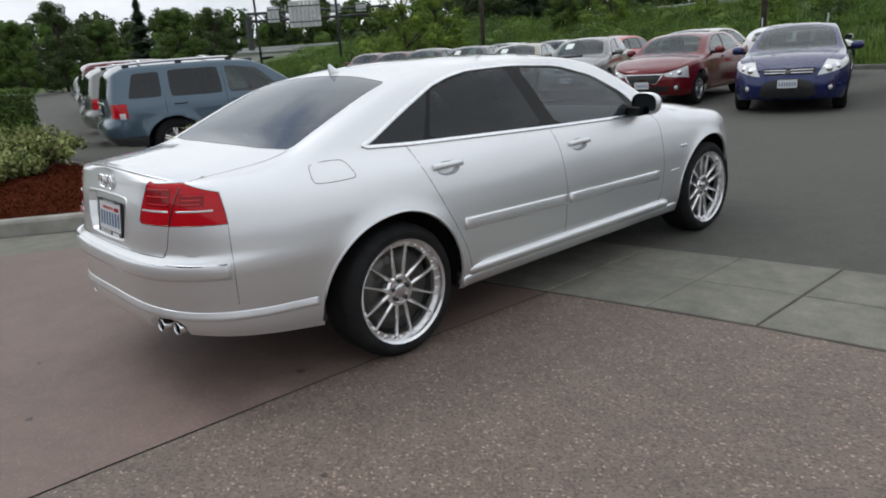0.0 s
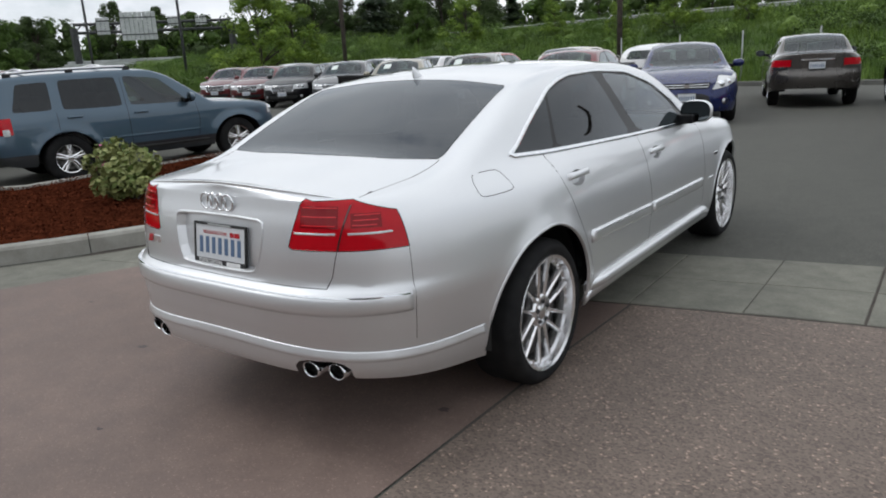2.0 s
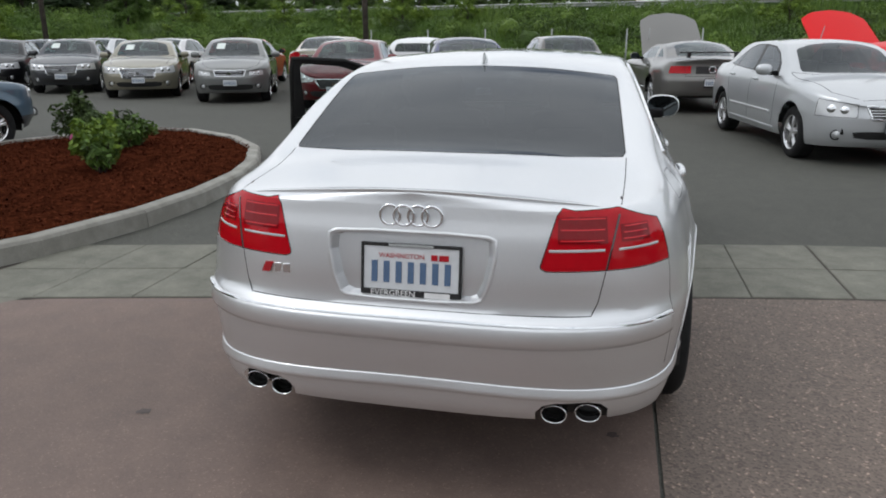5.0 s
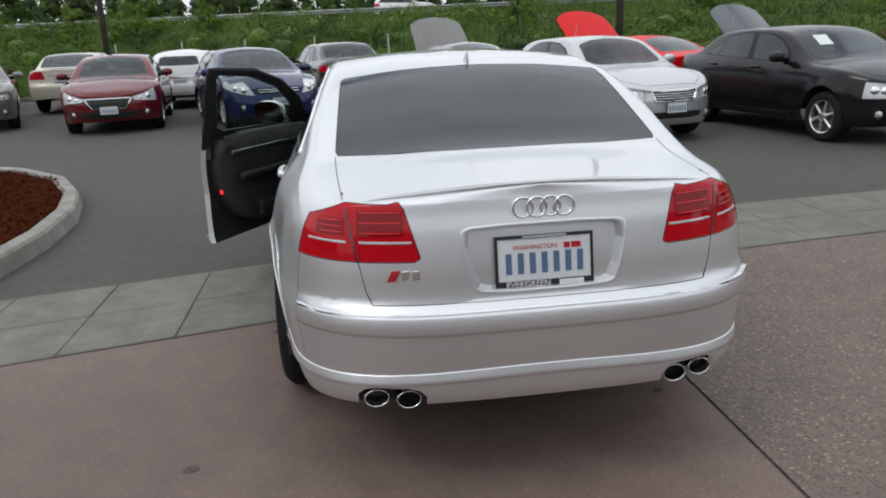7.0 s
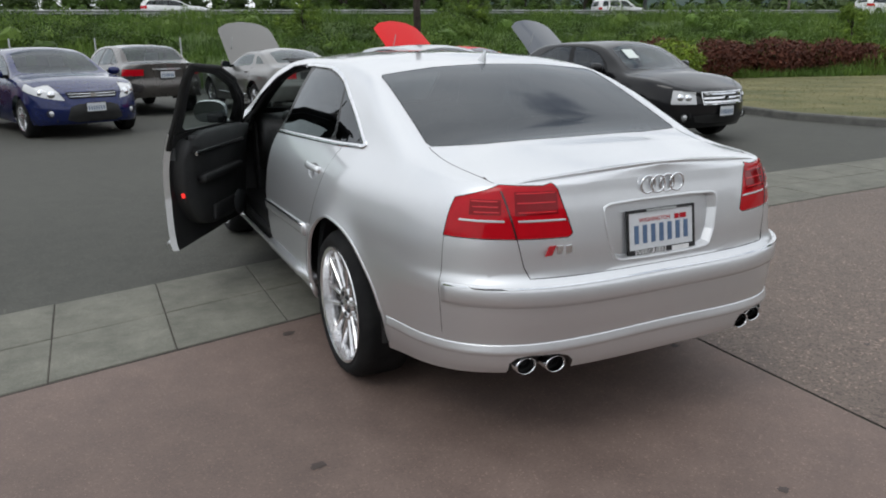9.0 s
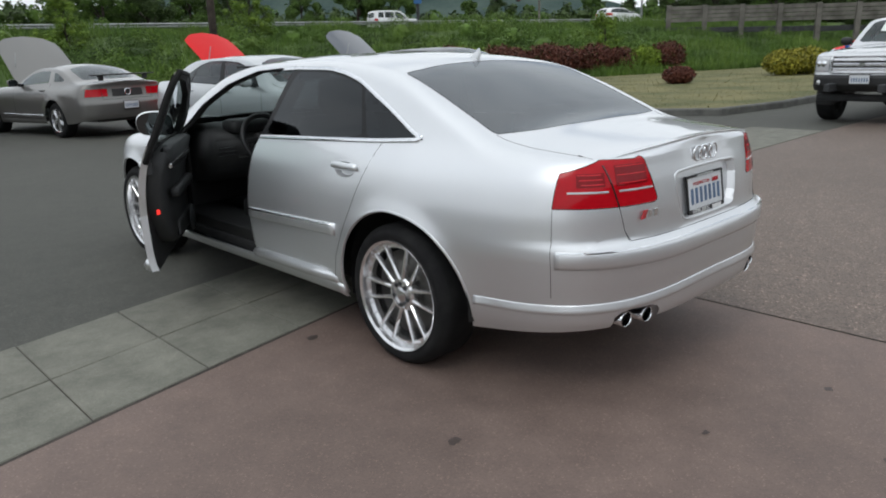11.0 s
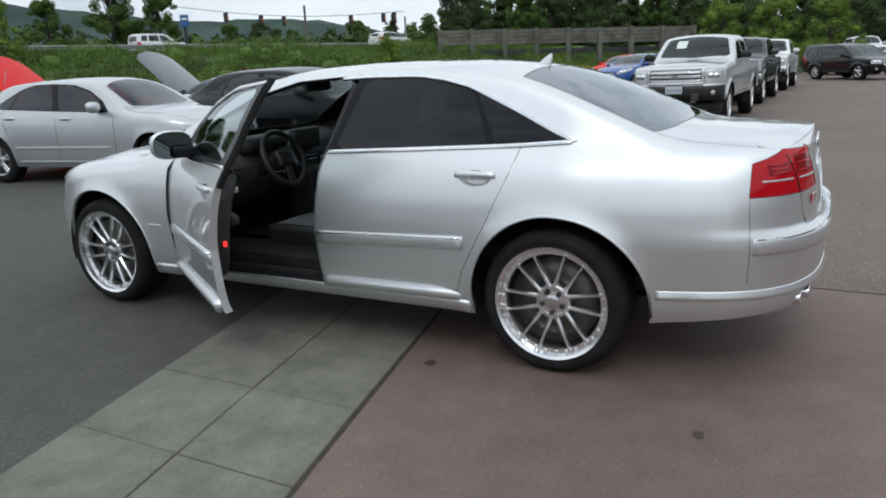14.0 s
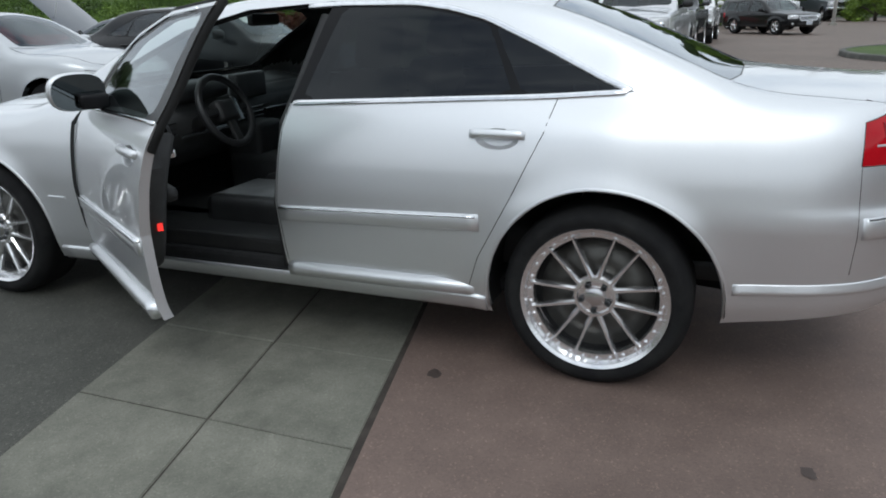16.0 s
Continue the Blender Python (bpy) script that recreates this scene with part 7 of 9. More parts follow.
def island():
    """The planting bed behind its kerb: mulch at the tip, grass further back."""
    kerb_run("bed_kerb", KERB_LINE, 0.15, 0.16, KERB, "pale concrete kerb round the mulch bed")
    rng = random.Random(5)
    tip = [(-9.3, -7.4), (-6.75, -4.3), (-5.35, -2.2), (-4.48, -0.7), (-3.88, 0.16), (-3.39, 1.13), (-3.17, 2.0), (-3.12, 2.8), (-3.2, 3.7), (-3.41, 4.45), (-3.86, 5.4), (-4.55, 6.2), (-5.5, 6.8), (-6.4, 6.78), (-7.25, 5.25), (-7.3, 1.45), (-9.5, 0.9), (-10.5, -3.0), (-10.5, -7.2)]
    bm = bmesh.new()
    vs = [bm.verts.new((x, y, 0.115)) for x, y in tip]
    bmesh.ops.triangle_fill(bm, edges=[bm.edges.new((p, q)) for p, q in zip(vs, vs[1:] + vs[:1])], use_beauty=True)
    bmesh.ops.recalc_face_normals(bm, faces=bm.faces)
    if sum(f.normal.z for f in bm.faces) < 0:
        bmesh.ops.reverse_faces(bm, faces=bm.faces)
    for _ in range(4):
        bmesh.ops.subdivide_edges(bm, edges=[e for e in bm.edges if e.calc_length() > 0.4], cuts=1, use_grid_fill=True)
        bmesh.ops.triangulate(bm, faces=[f for f in bm.faces if len(f.verts) > 4])
    for v in bm.verts:
        if not v.is_boundary:
            v.co.z += 0.03 + 0.05 * noise.noise(v.co * 0.9) + 0.03 * noise.noise(v.co * 4)
    tagged(part("mulch_bed", bm, MULCH, None, "", True), "reddish bark mulch in a kerbed bed", "mulch", kind="structure")
    verts, faces = [], []
    spots_ = [(x, y) for x, y in ((rng.uniform(-8.5, -3.0), rng.uniform(-4, 6.8)) for _ in range(42000)) if inside(tip, x, y)][:22000]
    for x, y in spots_:
        a, l, w = rng.uniform(0, 6.28), rng.uniform(0.008, 0.026), rng.uniform(0.003, 0.009)
        z = 0.15 + 0.05 * noise.noise((x * 0.9, y * 0.9, 0.1)) + 0.012
        dx, dy, t = math.cos(a) * l, math.sin(a) * l, rng.uniform(-0.012, 0.012)
        n = len(verts)
        verts += [(x - dx - dy * w / l, y - dy + dx * w / l, z - t), (x - dx + dy * w / l, y - dy - dx * w / l, z - t + 0.004), (x + dx + dy * w / l, y + dy - dx * w / l, z + t), (x + dx - dy * w / l, y + dy + dx * w / l, z + t + 0.004)]
        faces.append((n, n + 1, n + 2, n + 3))
    tagged(quick("bark_chips", verts, faces, CHIP), "loose reddish bark chips over the bed", "mulch", kind="stuff")
    lawn = [(-9.4, 0.95), (-9.4, -8.0), (-42, -8.0), (-42, -0.2), (-20, 0.75)]
    sheet("bed_lawn", lawn, 0.13, GREEN_LAWN, "green lawn behind the mulch bed", "lawn")
    far_kerb = dense([(-60, lot_edge(-60) - 0.16), (-20, lot_edge(-20) - 0.16), (-6, lot_edge(-6) - 0.16), (2, lot_edge(2) - 0.16), (8, lot_edge(8) - 0.16), (9.7, 17.6), (10.2, 14.0), (10.45, 9.0), (10.0, 6.45), (10.3, 5.0), (10.9, 4.1), (13, 3.75), (30, 3.6), (48, 3.0)], 2.0)
    kerb_run("lot_kerb", far_kerb, 0.14, 0.16, OLD_KERB, "weathered grey kerb at the back of the lot", 3.0)
    lawn = [(9.86, 17.6), (10.36, 14.0), (10.61, 9.0), (10.16, 6.45), (10.46, 5.05), (11.0, 4.25), (13, 3.9), (30, 3.75), (48, 3.15), (60, 5.5), (40, 10.2), (20, 16.2), (12, 17.7)]
    sheet("verge_lawn", lawn, 0.11, LAWN, "dry yellow-green lawn beside the lot", "lawn")
    ring = [(17.6 + 3.6 * math.cos(a), -6.4 + 3.5 * math.sin(a)) for a in (-2 * math.pi * i / 28 for i in range(29))]
    kerb_run("round_kerb", list(reversed(ring)), 0.14, 0.16, OLD_KERB, "kerb round a small grass island")
    sheet("island_lawn", [(17.6 + 3.46 * math.cos(a), -6.4 + 3.36 * math.sin(a)) for a in (2 * math.pi * i / 28 for i in range(28))], 0.12, GREEN_LAWN, "green grass of a small kerbed island", "lawn")


build_ground()
island()
spots()


def added_back_wall():
    """A plain wall added out of view, to darken what the car's rear mirrors."""
    part_of = thing("wall_south", "plain grey building wall behind the drive", "wall", kind="structure")
    part("wall_panel", box(-19, 23, -15.4, -15.0, -0.1, 3.9, 0.02), WALL_GREY, part_of)
    part("wall_cap", box(-19.1, 23.1, -15.5, -14.9, 3.9, 4.05, 0.02), SIGN_BACK, part_of)


added_back_wall()

# ---- plants ----
def leaf_cloud(rng, blobs, count, size, flat=0.5):
    """Folded leaf clumps spread through ellipsoids (x, y, z, rx, ry, rz), denser towards their skins."""
    verts, faces = [], []
    weights = [b[3] * b[4] * b[5] for b in blobs]
    for b in rng.choices(blobs, weights, k=count):
        while True:
            u = Vector((rng.uniform(-1, 1), rng.uniform(-1, 1), rng.uniform(-1, 1)))
            if 0.1 < u.length < 1:
                break
        u = u.normalized() * (u.length ** 0.35) * rng.uniform(0.86, 1.08)
        p = Vector((b[0] + u.x * b[3], b[1] + u.y * b[4], b[2] + u.z * b[5]))
        nrm = (u + Vector((rng.gauss(0, flat), rng.gauss(0, flat), rng.gauss(0.3, flat)))).normalized()
        t = nrm.orthogonal().normalized()
        t = (Matrix.Rotation(rng.uniform(0, 6.28), 3, nrm) @ t)
        s = nrm.cross(t)
        l, w = size * rng.uniform(0.6, 1.3), size * rng.uniform(0.35, 0.7)
        n = len(verts)
        verts += [p - t * l, p + s * w + nrm * w * 0.25, p + t * l, p - s * w + nrm * w * 0.25]
        faces += [(n, n + 1, n + 2), (n, n + 2, n + 3)]
    return verts, faces


def lump(rng, b, k=0.6):
    """A rough dark core within a crown."""
    bm = bmesh.new()
    bmesh.ops.create_icosphere(bm, subdivisions=2, radius=1.0)
    verts = [Vector((b[0] + v.co.x * b[3] * k * rng.uniform(0.75, 1.1), b[1] + v.co.y * b[4] * k * rng.uniform(0.75, 1.1), b[2] + v.co.z * b[5] * k * rng.uniform(0.75, 1.1))) for v in bm.verts]
    faces = [tuple(v.index for v in f.verts) for f in bm.faces]
    bm.free()
    return verts, faces


def tree_model(name, seed, height, spread, leaf, leaves, size, label, lean=0.1):
    """A broad-leaved tree: tapered trunk, limbs and a crown of clumps."""
    rng = random.Random(seed)
    root = thing(name, label, "tree", group="trees behind the lot")
    trunk = [(0, 0, -0.3)]
    for i in range(1, 6):
        trunk.append((trunk[-1][0] + rng.gauss(0, lean * 0.4), trunk[-1][1] + rng.gauss(0, lean * 0.4), height * 0.16 * i))
    r = height * 0.022
    wood = [tube_points(trunk, [r * (1 - 0.15 * i) for i in range(6)], 7)]
    blobs = []
    for k in range(52):
        a, h = rng.uniform(0, 6.28), rng.uniform(0.04, 0.96)
        base = Vector(trunk[min(5, int(h * 0.8 / 0.16))])
        girth = spread * (math.sin(math.pi * min(1.0, 0.30 + 0.68 * h)) ** 0.75) * (0.8 + 0.3 * math.sin(3 * a + seed) * math.cos(5 * h + seed))
        out = girth * rng.uniform(0.25, 1.0) ** 0.6
        tip = Vector((base.x + math.cos(a) * out, base.y + math.sin(a) * out, height * h))
        if k % 3 == 0:
            foot = base - Vector((0, 0, height * 0.06))
            wood.append(tube_points([foot, foot.lerp(tip, 0.5) + Vector((0, 0, 0.1)), tip], [r * 0.45, r * 0.3, r * 0.08], 5))
        q = spread * rng.uniform(0.13, 0.24)
        blobs.append((tip.x, tip.y, tip.z, q * rng.uniform(0.9, 1.35), q * rng.uniform(0.9, 1.35), q * rng.uniform(0.7, 1.05)))
    quick("trunk", *joined(wood), BARK, root, "", True)
    quick("crown", *joined([leaf_cloud(rng, blobs, leaves, size), *(lump(rng, b, 0.46) for b in blobs)]), leaf, root)
    return root


def conifer_model(name, seed, height, spread, leaf, label, leaves=3000):
    rng = random.Random(seed)
    root = thing(name, label, "tree", group="trees behind the lot")
    quick("trunk", *tube_points([(0, 0, -0.3), (0, 0, height * 0.5), (0, 0, height * 0.97)], [height * 0.02, height * 0.012, 0.02], 7), BARK, root, "", True)
    verts, faces = [], []
    for i in range(leaves):
        h = rng.uniform(0.08, 1.0)
        layer = 0.72 + 0.28 * math.cos(h * 46)
        rad = spread * (1 - h) ** 0.85 * layer * rng.uniform(0.35, 1.0)
        a = rng.uniform(0, 6.28)
        p = Vector((rad * math.cos(a), rad * math.sin(a), height * h - rad * 0.22))
        out = Vector((math.cos(a), math.sin(a), -0.35)).normalized()
        s = Vector((-math.sin(a), math.cos(a), rng.uniform(-0.3, 0.3)))
        l, w = height * 0.028 * rng.uniform(0.7, 1.5), height * 0.012 * rng.uniform(0.7, 1.4)
        n = len(verts)
        verts += [p - out * l, p + s * w, p + out * l, p - s * w]
        faces += [(n, n + 1, n + 2), (n, n + 2, n + 3)]
    quick("crown", verts, faces, leaf, root)
    return root


def shrub(name, x, y, z, r, h, leaf, label, leaves, size, seed, flowers=0, group="shrubs in the bed", tight=False):
    rng = random.Random(seed)
    root = thing(name, label, "shrub", pose(x, y, z, 0, 0, rng.uniform(0, 360)), group)
    stems = []
    blobs = []
    for k in range(13):
        a = rng.uniform(0, 6.28)
        q = r * rng.uniform(0.15, 1.0)
        tip = (q * math.cos(a), q * math.sin(a), h * rng.uniform(0.4, 1.0) * (1 - 0.35 * q / r))
        stems.append(tube_points([(0.2 * tip[0], 0.2 * tip[1], -0.05), (tip[0] * 0.7, tip[1] * 0.7, tip[2] * 0.5), tip], [0.014, 0.01, 0.004], 5))
        blobs.append((*tip, r * rng.uniform(0.14, 0.32), r * rng.uniform(0.14, 0.32), h * rng.uniform(0.12, 0.26)))
    blobs.append((0, 0, h * 0.36, r * 0.6, r * 0.6, h * 0.34))
    if tight:
        blobs = [(0, 0, h * 0.5, r, r, h * 0.5), (r * 0.2, 0, h * 0.5, r * 0.9, r * 0.9, h * 0.48)]
    quick("stems", *joined(stems), BARK, root)
    quick("foliage", *leaf_cloud(rng, blobs, leaves, size, 0.6), leaf, root)
    if flowers:
        quick("flowers", *leaf_cloud(rng, [(b[0], b[1], b[2], b[3] * 1.02, b[4] * 1.02, b[5] * 1.02) for b in blobs], flowers, size * 0.8), PINK, root)
    return root


def hedge_box(name, x0, x1, y0, y1, z, h, leaf, label, leaves, size, seed, group):
    rng = random.Random(seed)
    root = thing(name, label, "hedge", pose((x0 + x1) / 2, (y0 + y1) / 2, z), group)
    hx, hy = (x1 - x0) / 2, (y1 - y0) / 2
    verts, faces = [], []
    for i in range(leaves):
        u = [rng.uniform(-1, 1), rng.uniform(-1, 1), rng.uniform(0, 1)]
        k = rng.randrange(4)
        if k == 0:
            u[0] = math.copysign(1, u[0])
        elif k == 1:
            u[1] = math.copysign(1, u[1])
        elif k == 2:
            u[2] = 1.0
        f = 1 - 0.16 * max(0, u[2] - 0.75) * 4 * 0.25
        bumpy = 1 + 0.05 * noise.noise((u[0] * hx * 2, u[1] * hy * 2, u[2] * 3))
        p = Vector((u[0] * hx * f * bumpy, u[1] * hy * f * bumpy, u[2] * h * bumpy))
        nrm = Vector((rng.gauss(u[0], 0.6), rng.gauss(u[1], 0.6), rng.gauss(0.6, 0.5))).normalized()
        t = Matrix.Rotation(rng.uniform(0, 6.28), 3, nrm) @ nrm.orthogonal().normalized()
        s = nrm.cross(t)
        l, w = size * rng.uniform(0.6, 1.3), size * rng.uniform(0.4, 0.7)
        n = len(verts)
        verts += [p - t * l, p + s * w, p + t * l, p - s * w]
        faces += [(n, n + 1, n + 2), (n, n + 2, n + 3)]
    quick("foliage", verts, faces, leaf, root)
    # solid box in a darker leaf colour: painted shade inside the hedge
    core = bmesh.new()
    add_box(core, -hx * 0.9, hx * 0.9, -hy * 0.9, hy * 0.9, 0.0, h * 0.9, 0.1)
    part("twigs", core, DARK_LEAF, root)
    return root


def bank_cover():
    """Grass, weeds and bramble mounds that hide the bank."""
    gen = np.random.default_rng(77)
    kinds = {"bank_undergrowth": ([], []), "bank_bright_growth": ([], []), "bank_dark_growth": ([], [])}
    total = 400000
    x = gen.uniform(-62, 62, total)
    d = 25 * gen.random(total) ** 1.25
    up = gen.random((total, 6))
    for i in range(total):
        px, pd = float(x[i]), float(d[i])
        py = lot_edge(px) + 0.15 + pd
        clump = noise.noise((px * 0.34, py * 0.30, 4.0)) + 0.6 * noise.noise((px * 0.95, py * 0.8, 9.0))
        # tone varies by patch and follows clump: low gaps get painted shade
        tone = 0.8 * noise.noise((px * 0.22, py * 0.3, 21.0)) + 0.5 * clump + 0.30 * (float(up[i, 5]) - 0.5)
        r0, r1, r2, r3, r4, r5 = (float(v) for v in up[i])
        high = max(0.0, clump) * 1.25 * min(1.0, pd / 2.0)
        pz = bank(px, py) + 0.02 + (0.10 + high) * (0.3 + 0.7 * r4)
        grassy = r5 < (0.85 if pd < 5.0 else 0.6)
        a, tilt = 6.283 * r0, (0.05 + 0.4 * r1) if grassy else (0.4 + 1.0 * r1)
        length, wide = (0.15 + 0.27 * r2, 0.008 + 0.010 * r3) if grassy else (0.035 + 0.045 * r2, 0.014 + 0.016 * r3)
        ux, uy, uz = math.cos(a) * math.sin(tilt), math.sin(a) * math.sin(tilt), math.cos(tilt)
        sx, sy = -math.sin(a) * wide, math.cos(a) * wide
        v, f = kinds["bank_dark_growth" if tone < -0.30 else ("bank_undergrowth" if tone < 0.12 else "bank_bright_growth")]
        n = len(v)
        v += [(px - ux * length * 0.4, py - uy * length * 0.4, pz - uz * length * 0.4), (px + sx, py + sy, pz), (px + ux * length, py + uy * length, pz + uz * length), (px - sx, py - sy, pz)]
        f.append((n, n + 1, n + 2, n + 3))
    # bramble mounds
    rng = random.Random(78)
    mounds = {name: [] for name in kinds}
    for i in range(190):
        px = rng.uniform(-46, 36)
        py = lot_edge(px) + rng.uniform(2.2, 19)
        r = rng.uniform(0.5, 1.25)
        hz = r * rng.uniform(0.65, 1.15)
        z = bank(px, py)
        name = rng.choices(list(kinds), (5, 4, 3))[0]
        blobs = [(px, py, z + hz * 0.25, r, r * 0.9, hz * 0.8)]
        for k in range(9):
            q = r * rng.uniform(0.22, 0.5)
            a = rng.uniform(0, 6.28)
            blobs.append((px + r * 0.75 * math.cos(a), py + r * 0.7 * math.sin(a), z + hz * rng.uniform(0.3, 1.15), q, q, q * 0.8))
        mounds[name].append(leaf_cloud(rng, blobs, int(900 * r), 0.058, 1.0))
        mounds[name].append(lump(rng, blobs[0], 0.55))
    for name, label in (("bank_undergrowth", "tangled green brambles on the bank"), ("bank_bright_growth", "lighter green weeds and grass on the bank"), ("bank_dark_growth", "darker bramble patches on the bank")):
        mat_ = {"bank_undergrowth": BANK_LEAF, "bank_bright_growth": BANK_BRIGHT, "bank_dark_growth": BANK_DARK}[name]
        tagged(quick(name, *joined([kinds[name], *mounds[name]]), mat_), label, "undergrowth", kind="stuff")


def polar(az, d, ex=0.0, ey=-2.5):
    return ex + d * math.sin(radians(az)), ey + d * math.cos(radians(az))


def plant_all():
    # beds by the kerb
    shrub("shrub", -4.75, 3.7, 0.14, 0.30, 0.62, BRIGHT_LEAF, "leafy green shrub with fading pink flowers", 900, 0.045, 1, 14)
    shrub("shrub", -4.55, 3.45, 0.14, 0.20, 0.42, LEAF, "leafy green shrub with fading pink flowers", 500, 0.04, 2, 10)
    shrub("shrub", -4.95, 1.55, 0.13, 0.38, 0.58, CREAM_LEAF, "low cream-edged variegated shrub", 900, 0.046, 3)
    shrub("shrub", -5.9, 2.0, 0.14, 0.42, 0.56, CREAM_LEAF, "low cream-edged variegated shrub", 1100, 0.044, 4, 24)
    shrub("shrub", -6.0, 5.2, 0.14, 0.45, 0.62, DARK_LEAF, "dense dark green shrub in the mulch", 1300, 0.045, 5)
    shrub("shrub", -5.25, 4.85, 0.14, 0.36, 0.5, LEAF, "rounded green shrub in the mulch", 1000, 0.042, 6)
    for i, (x, y, r, h) in enumerate(((-7.7, 0.2, 0.62, 0.62), (-8.6, 0.35, 0.7, 0.68), (-7.2, -0.7, 0.6, 0.55), (-8.4, -0.7, 0.75, 0.6), (-9.6, 0.2, 0.7, 0.6), (-8.0, -1.8, 0.7, 0.55))):
        shrub("shrub", x, y, 0.12, r, h, CREAM_LEAF, "spreading cream-edged variegated shrub", 1900, 0.042, 20 + i)
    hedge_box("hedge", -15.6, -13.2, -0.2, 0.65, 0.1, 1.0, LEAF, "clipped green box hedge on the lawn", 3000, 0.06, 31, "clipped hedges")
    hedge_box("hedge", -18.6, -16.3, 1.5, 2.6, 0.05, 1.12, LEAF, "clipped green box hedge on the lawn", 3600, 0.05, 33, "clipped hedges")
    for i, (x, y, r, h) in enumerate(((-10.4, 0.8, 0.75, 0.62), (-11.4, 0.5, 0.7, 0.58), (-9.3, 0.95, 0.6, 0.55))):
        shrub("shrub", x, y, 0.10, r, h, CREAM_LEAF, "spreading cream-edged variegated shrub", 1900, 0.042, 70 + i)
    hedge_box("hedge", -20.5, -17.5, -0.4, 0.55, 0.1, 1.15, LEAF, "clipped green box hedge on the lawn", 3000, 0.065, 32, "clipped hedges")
    # verge by the road
    rng = random.Random(8)
    for i, (x, y, r, h, red) in enumerate(((15.9, 15.9, 1.05, 1.5, False), (17.7, 18.4, 1.0, 1.5, True), (18.7, 16.9, 1.05, 1.5, True), (20.4, 17.6, 0.85, 1.35, True), (21.9, 17.0, 1.0, 1.5, True), (23.4, 17.3, 0.85, 1.35, True),
                                           (25.0, 16.9, 0.9, 1.4, True), (26.4, 16.4, 0.75, 1.2, True), (27.4, 15.8, 0.75, 1.25, False), (28.9, 15.5, 0.9, 1.4, True))):
        shrub("shrub", x, y, 0.02 + bank(x, y), r, h, RED_LEAF if red else GOLD_GREEN, "dark red barberry bush on the verge" if red else "clipped bright green bush on the verge", 2600, 0.07, 40 + i, group="bushes on the verge", tight=True)
    for i, (x, y, r, h, leaf, lab) in enumerate(((24.9, 8.4, 0.8, 0.95, GOLD_LEAF, "yellow-green bush on the lawn"), (25.9, 8.1, 0.8, 1.0, GOLD_LEAF, "yellow-green bush on the lawn"), (19.2, 9.6, 0.5, 0.55, RED_LEAF, "small russet bush on the lawn"))):
        shrub("shrub", x, y, 0.1, r, h, leaf, lab, 2600, 0.06, 60 + i, group="bushes on the verge", tight=True)
    # rough growth over the bank
    bank_cover()
    rng = random.Random(77)
    verts, faces = [], []
    for i in range(9000):
        x, y = rng.uniform(10.3, 44), rng.uniform(3.8, 16.5)
        if y > lot_edge(x) + 0.4 or (x < 10.7):
            continue
        a, h, w = rng.uniform(0, 6.28), rng.uniform(0.015, 0.045), rng.uniform(0.006, 0.014)
        dx, dy = math.cos(a), math.sin(a)
        n = len(verts)
        verts += [(x - dx * w, y - dy * w, 0.11), (x + dx * w, y + dy * w, 0.11), (x + dy * h * 0.4, y - dx * h * 0.4, 0.11 + h)]
        faces.append((n, n + 1, n + 2))
    tagged(quick("verge_grass", verts, faces, DRY_BLADE), "short dry grass of the verge", "grass", kind="stuff")
    # woods beyond the road
    rng = random.Random(91)
    skyline = cubic([(-110, 0.06), (-85, 0.068), (-68, 0.062), (-58, 0.058), (-52, 0.060), (-46, 0.066), (-38, 0.074), (-30, 0.068), (-24, 0.068), (-10, 0.070), (10, 0.07), (24, 0.06), (32, 0.05), (46, 0.043), (57, 0.046), (61, 0.06), (72, 0.072), (84, 0.055), (100, 0.06), (115, 0.06)])
    dark, mid = [], []
    az = -108.0
    while az < 112:
        for d in (98, 112):
            top = 1.5 + d * skyline(az) * rng.uniform(0.8, 1.08)
            x, y = polar(az + rng.uniform(-0.4, 0.4), d + rng.uniform(-4, 4))
            r = rng.uniform(1.6, 2.6)
            z = 0.6
            while z < top:
                b = (x + rng.gauss(0, 0.6), y, z, r * rng.uniform(0.8, 1.1), r, rng.uniform(1.0, 1.5))
                (dark if rng.random() < 0.62 else mid).extend([leaf_cloud(rng, [b], 60, 0.34, 0.7), lump(rng, b, 0.7)])
                z += 1.5
                r *= 0.86
        az += 1.15
    tagged(quick("far_woods", *joined(dark), DARK_LEAF), "dark belt of woods beyond the road", "woods", kind="stuff")
    tagged(quick("far_light_woods", *joined(mid), LEAF), "lighter trees within the belt of woods", "woods", kind="stuff")
    # trees
    models = [tree_model("broadleaf_tree", 1, 6.2, 3.0, BRIGHT_LEAF, 15000, 0.068, "bright green young broadleaf tree"),
              tree_model("broadleaf_tree", 2, 9.0, 3.6, LEAF, 24000, 0.105, "full green broadleaf tree"),
              tree_model("broadleaf_tree", 3, 10.5, 4.2, DARK_LEAF, 22000, 0.115, "dark green broadleaf tree"),
              conifer_model("conifer_tree", 4, 12.0, 3.9, CONIFER, "tall dark green conifer tree", 5200),
              conifer_model("conifer_tree", 5, 8.0, 2.9, DARK_LEAF, "young dark green conifer tree", 4200)]
    first = [True] * 5

    def put(k, az, d, sc=1.0, ex=0.0):
        x, y = polar(az, d, ex)
        m = pose(x, y, bank(x, y) - 0.1, 0, 0, rng.uniform(0, 360)) @ Matrix.Diagonal((sc * rng.uniform(0.9, 1.1), sc * rng.uniform(0.9, 1.1), sc, 1))
        if first[k]:
            first[k] = False
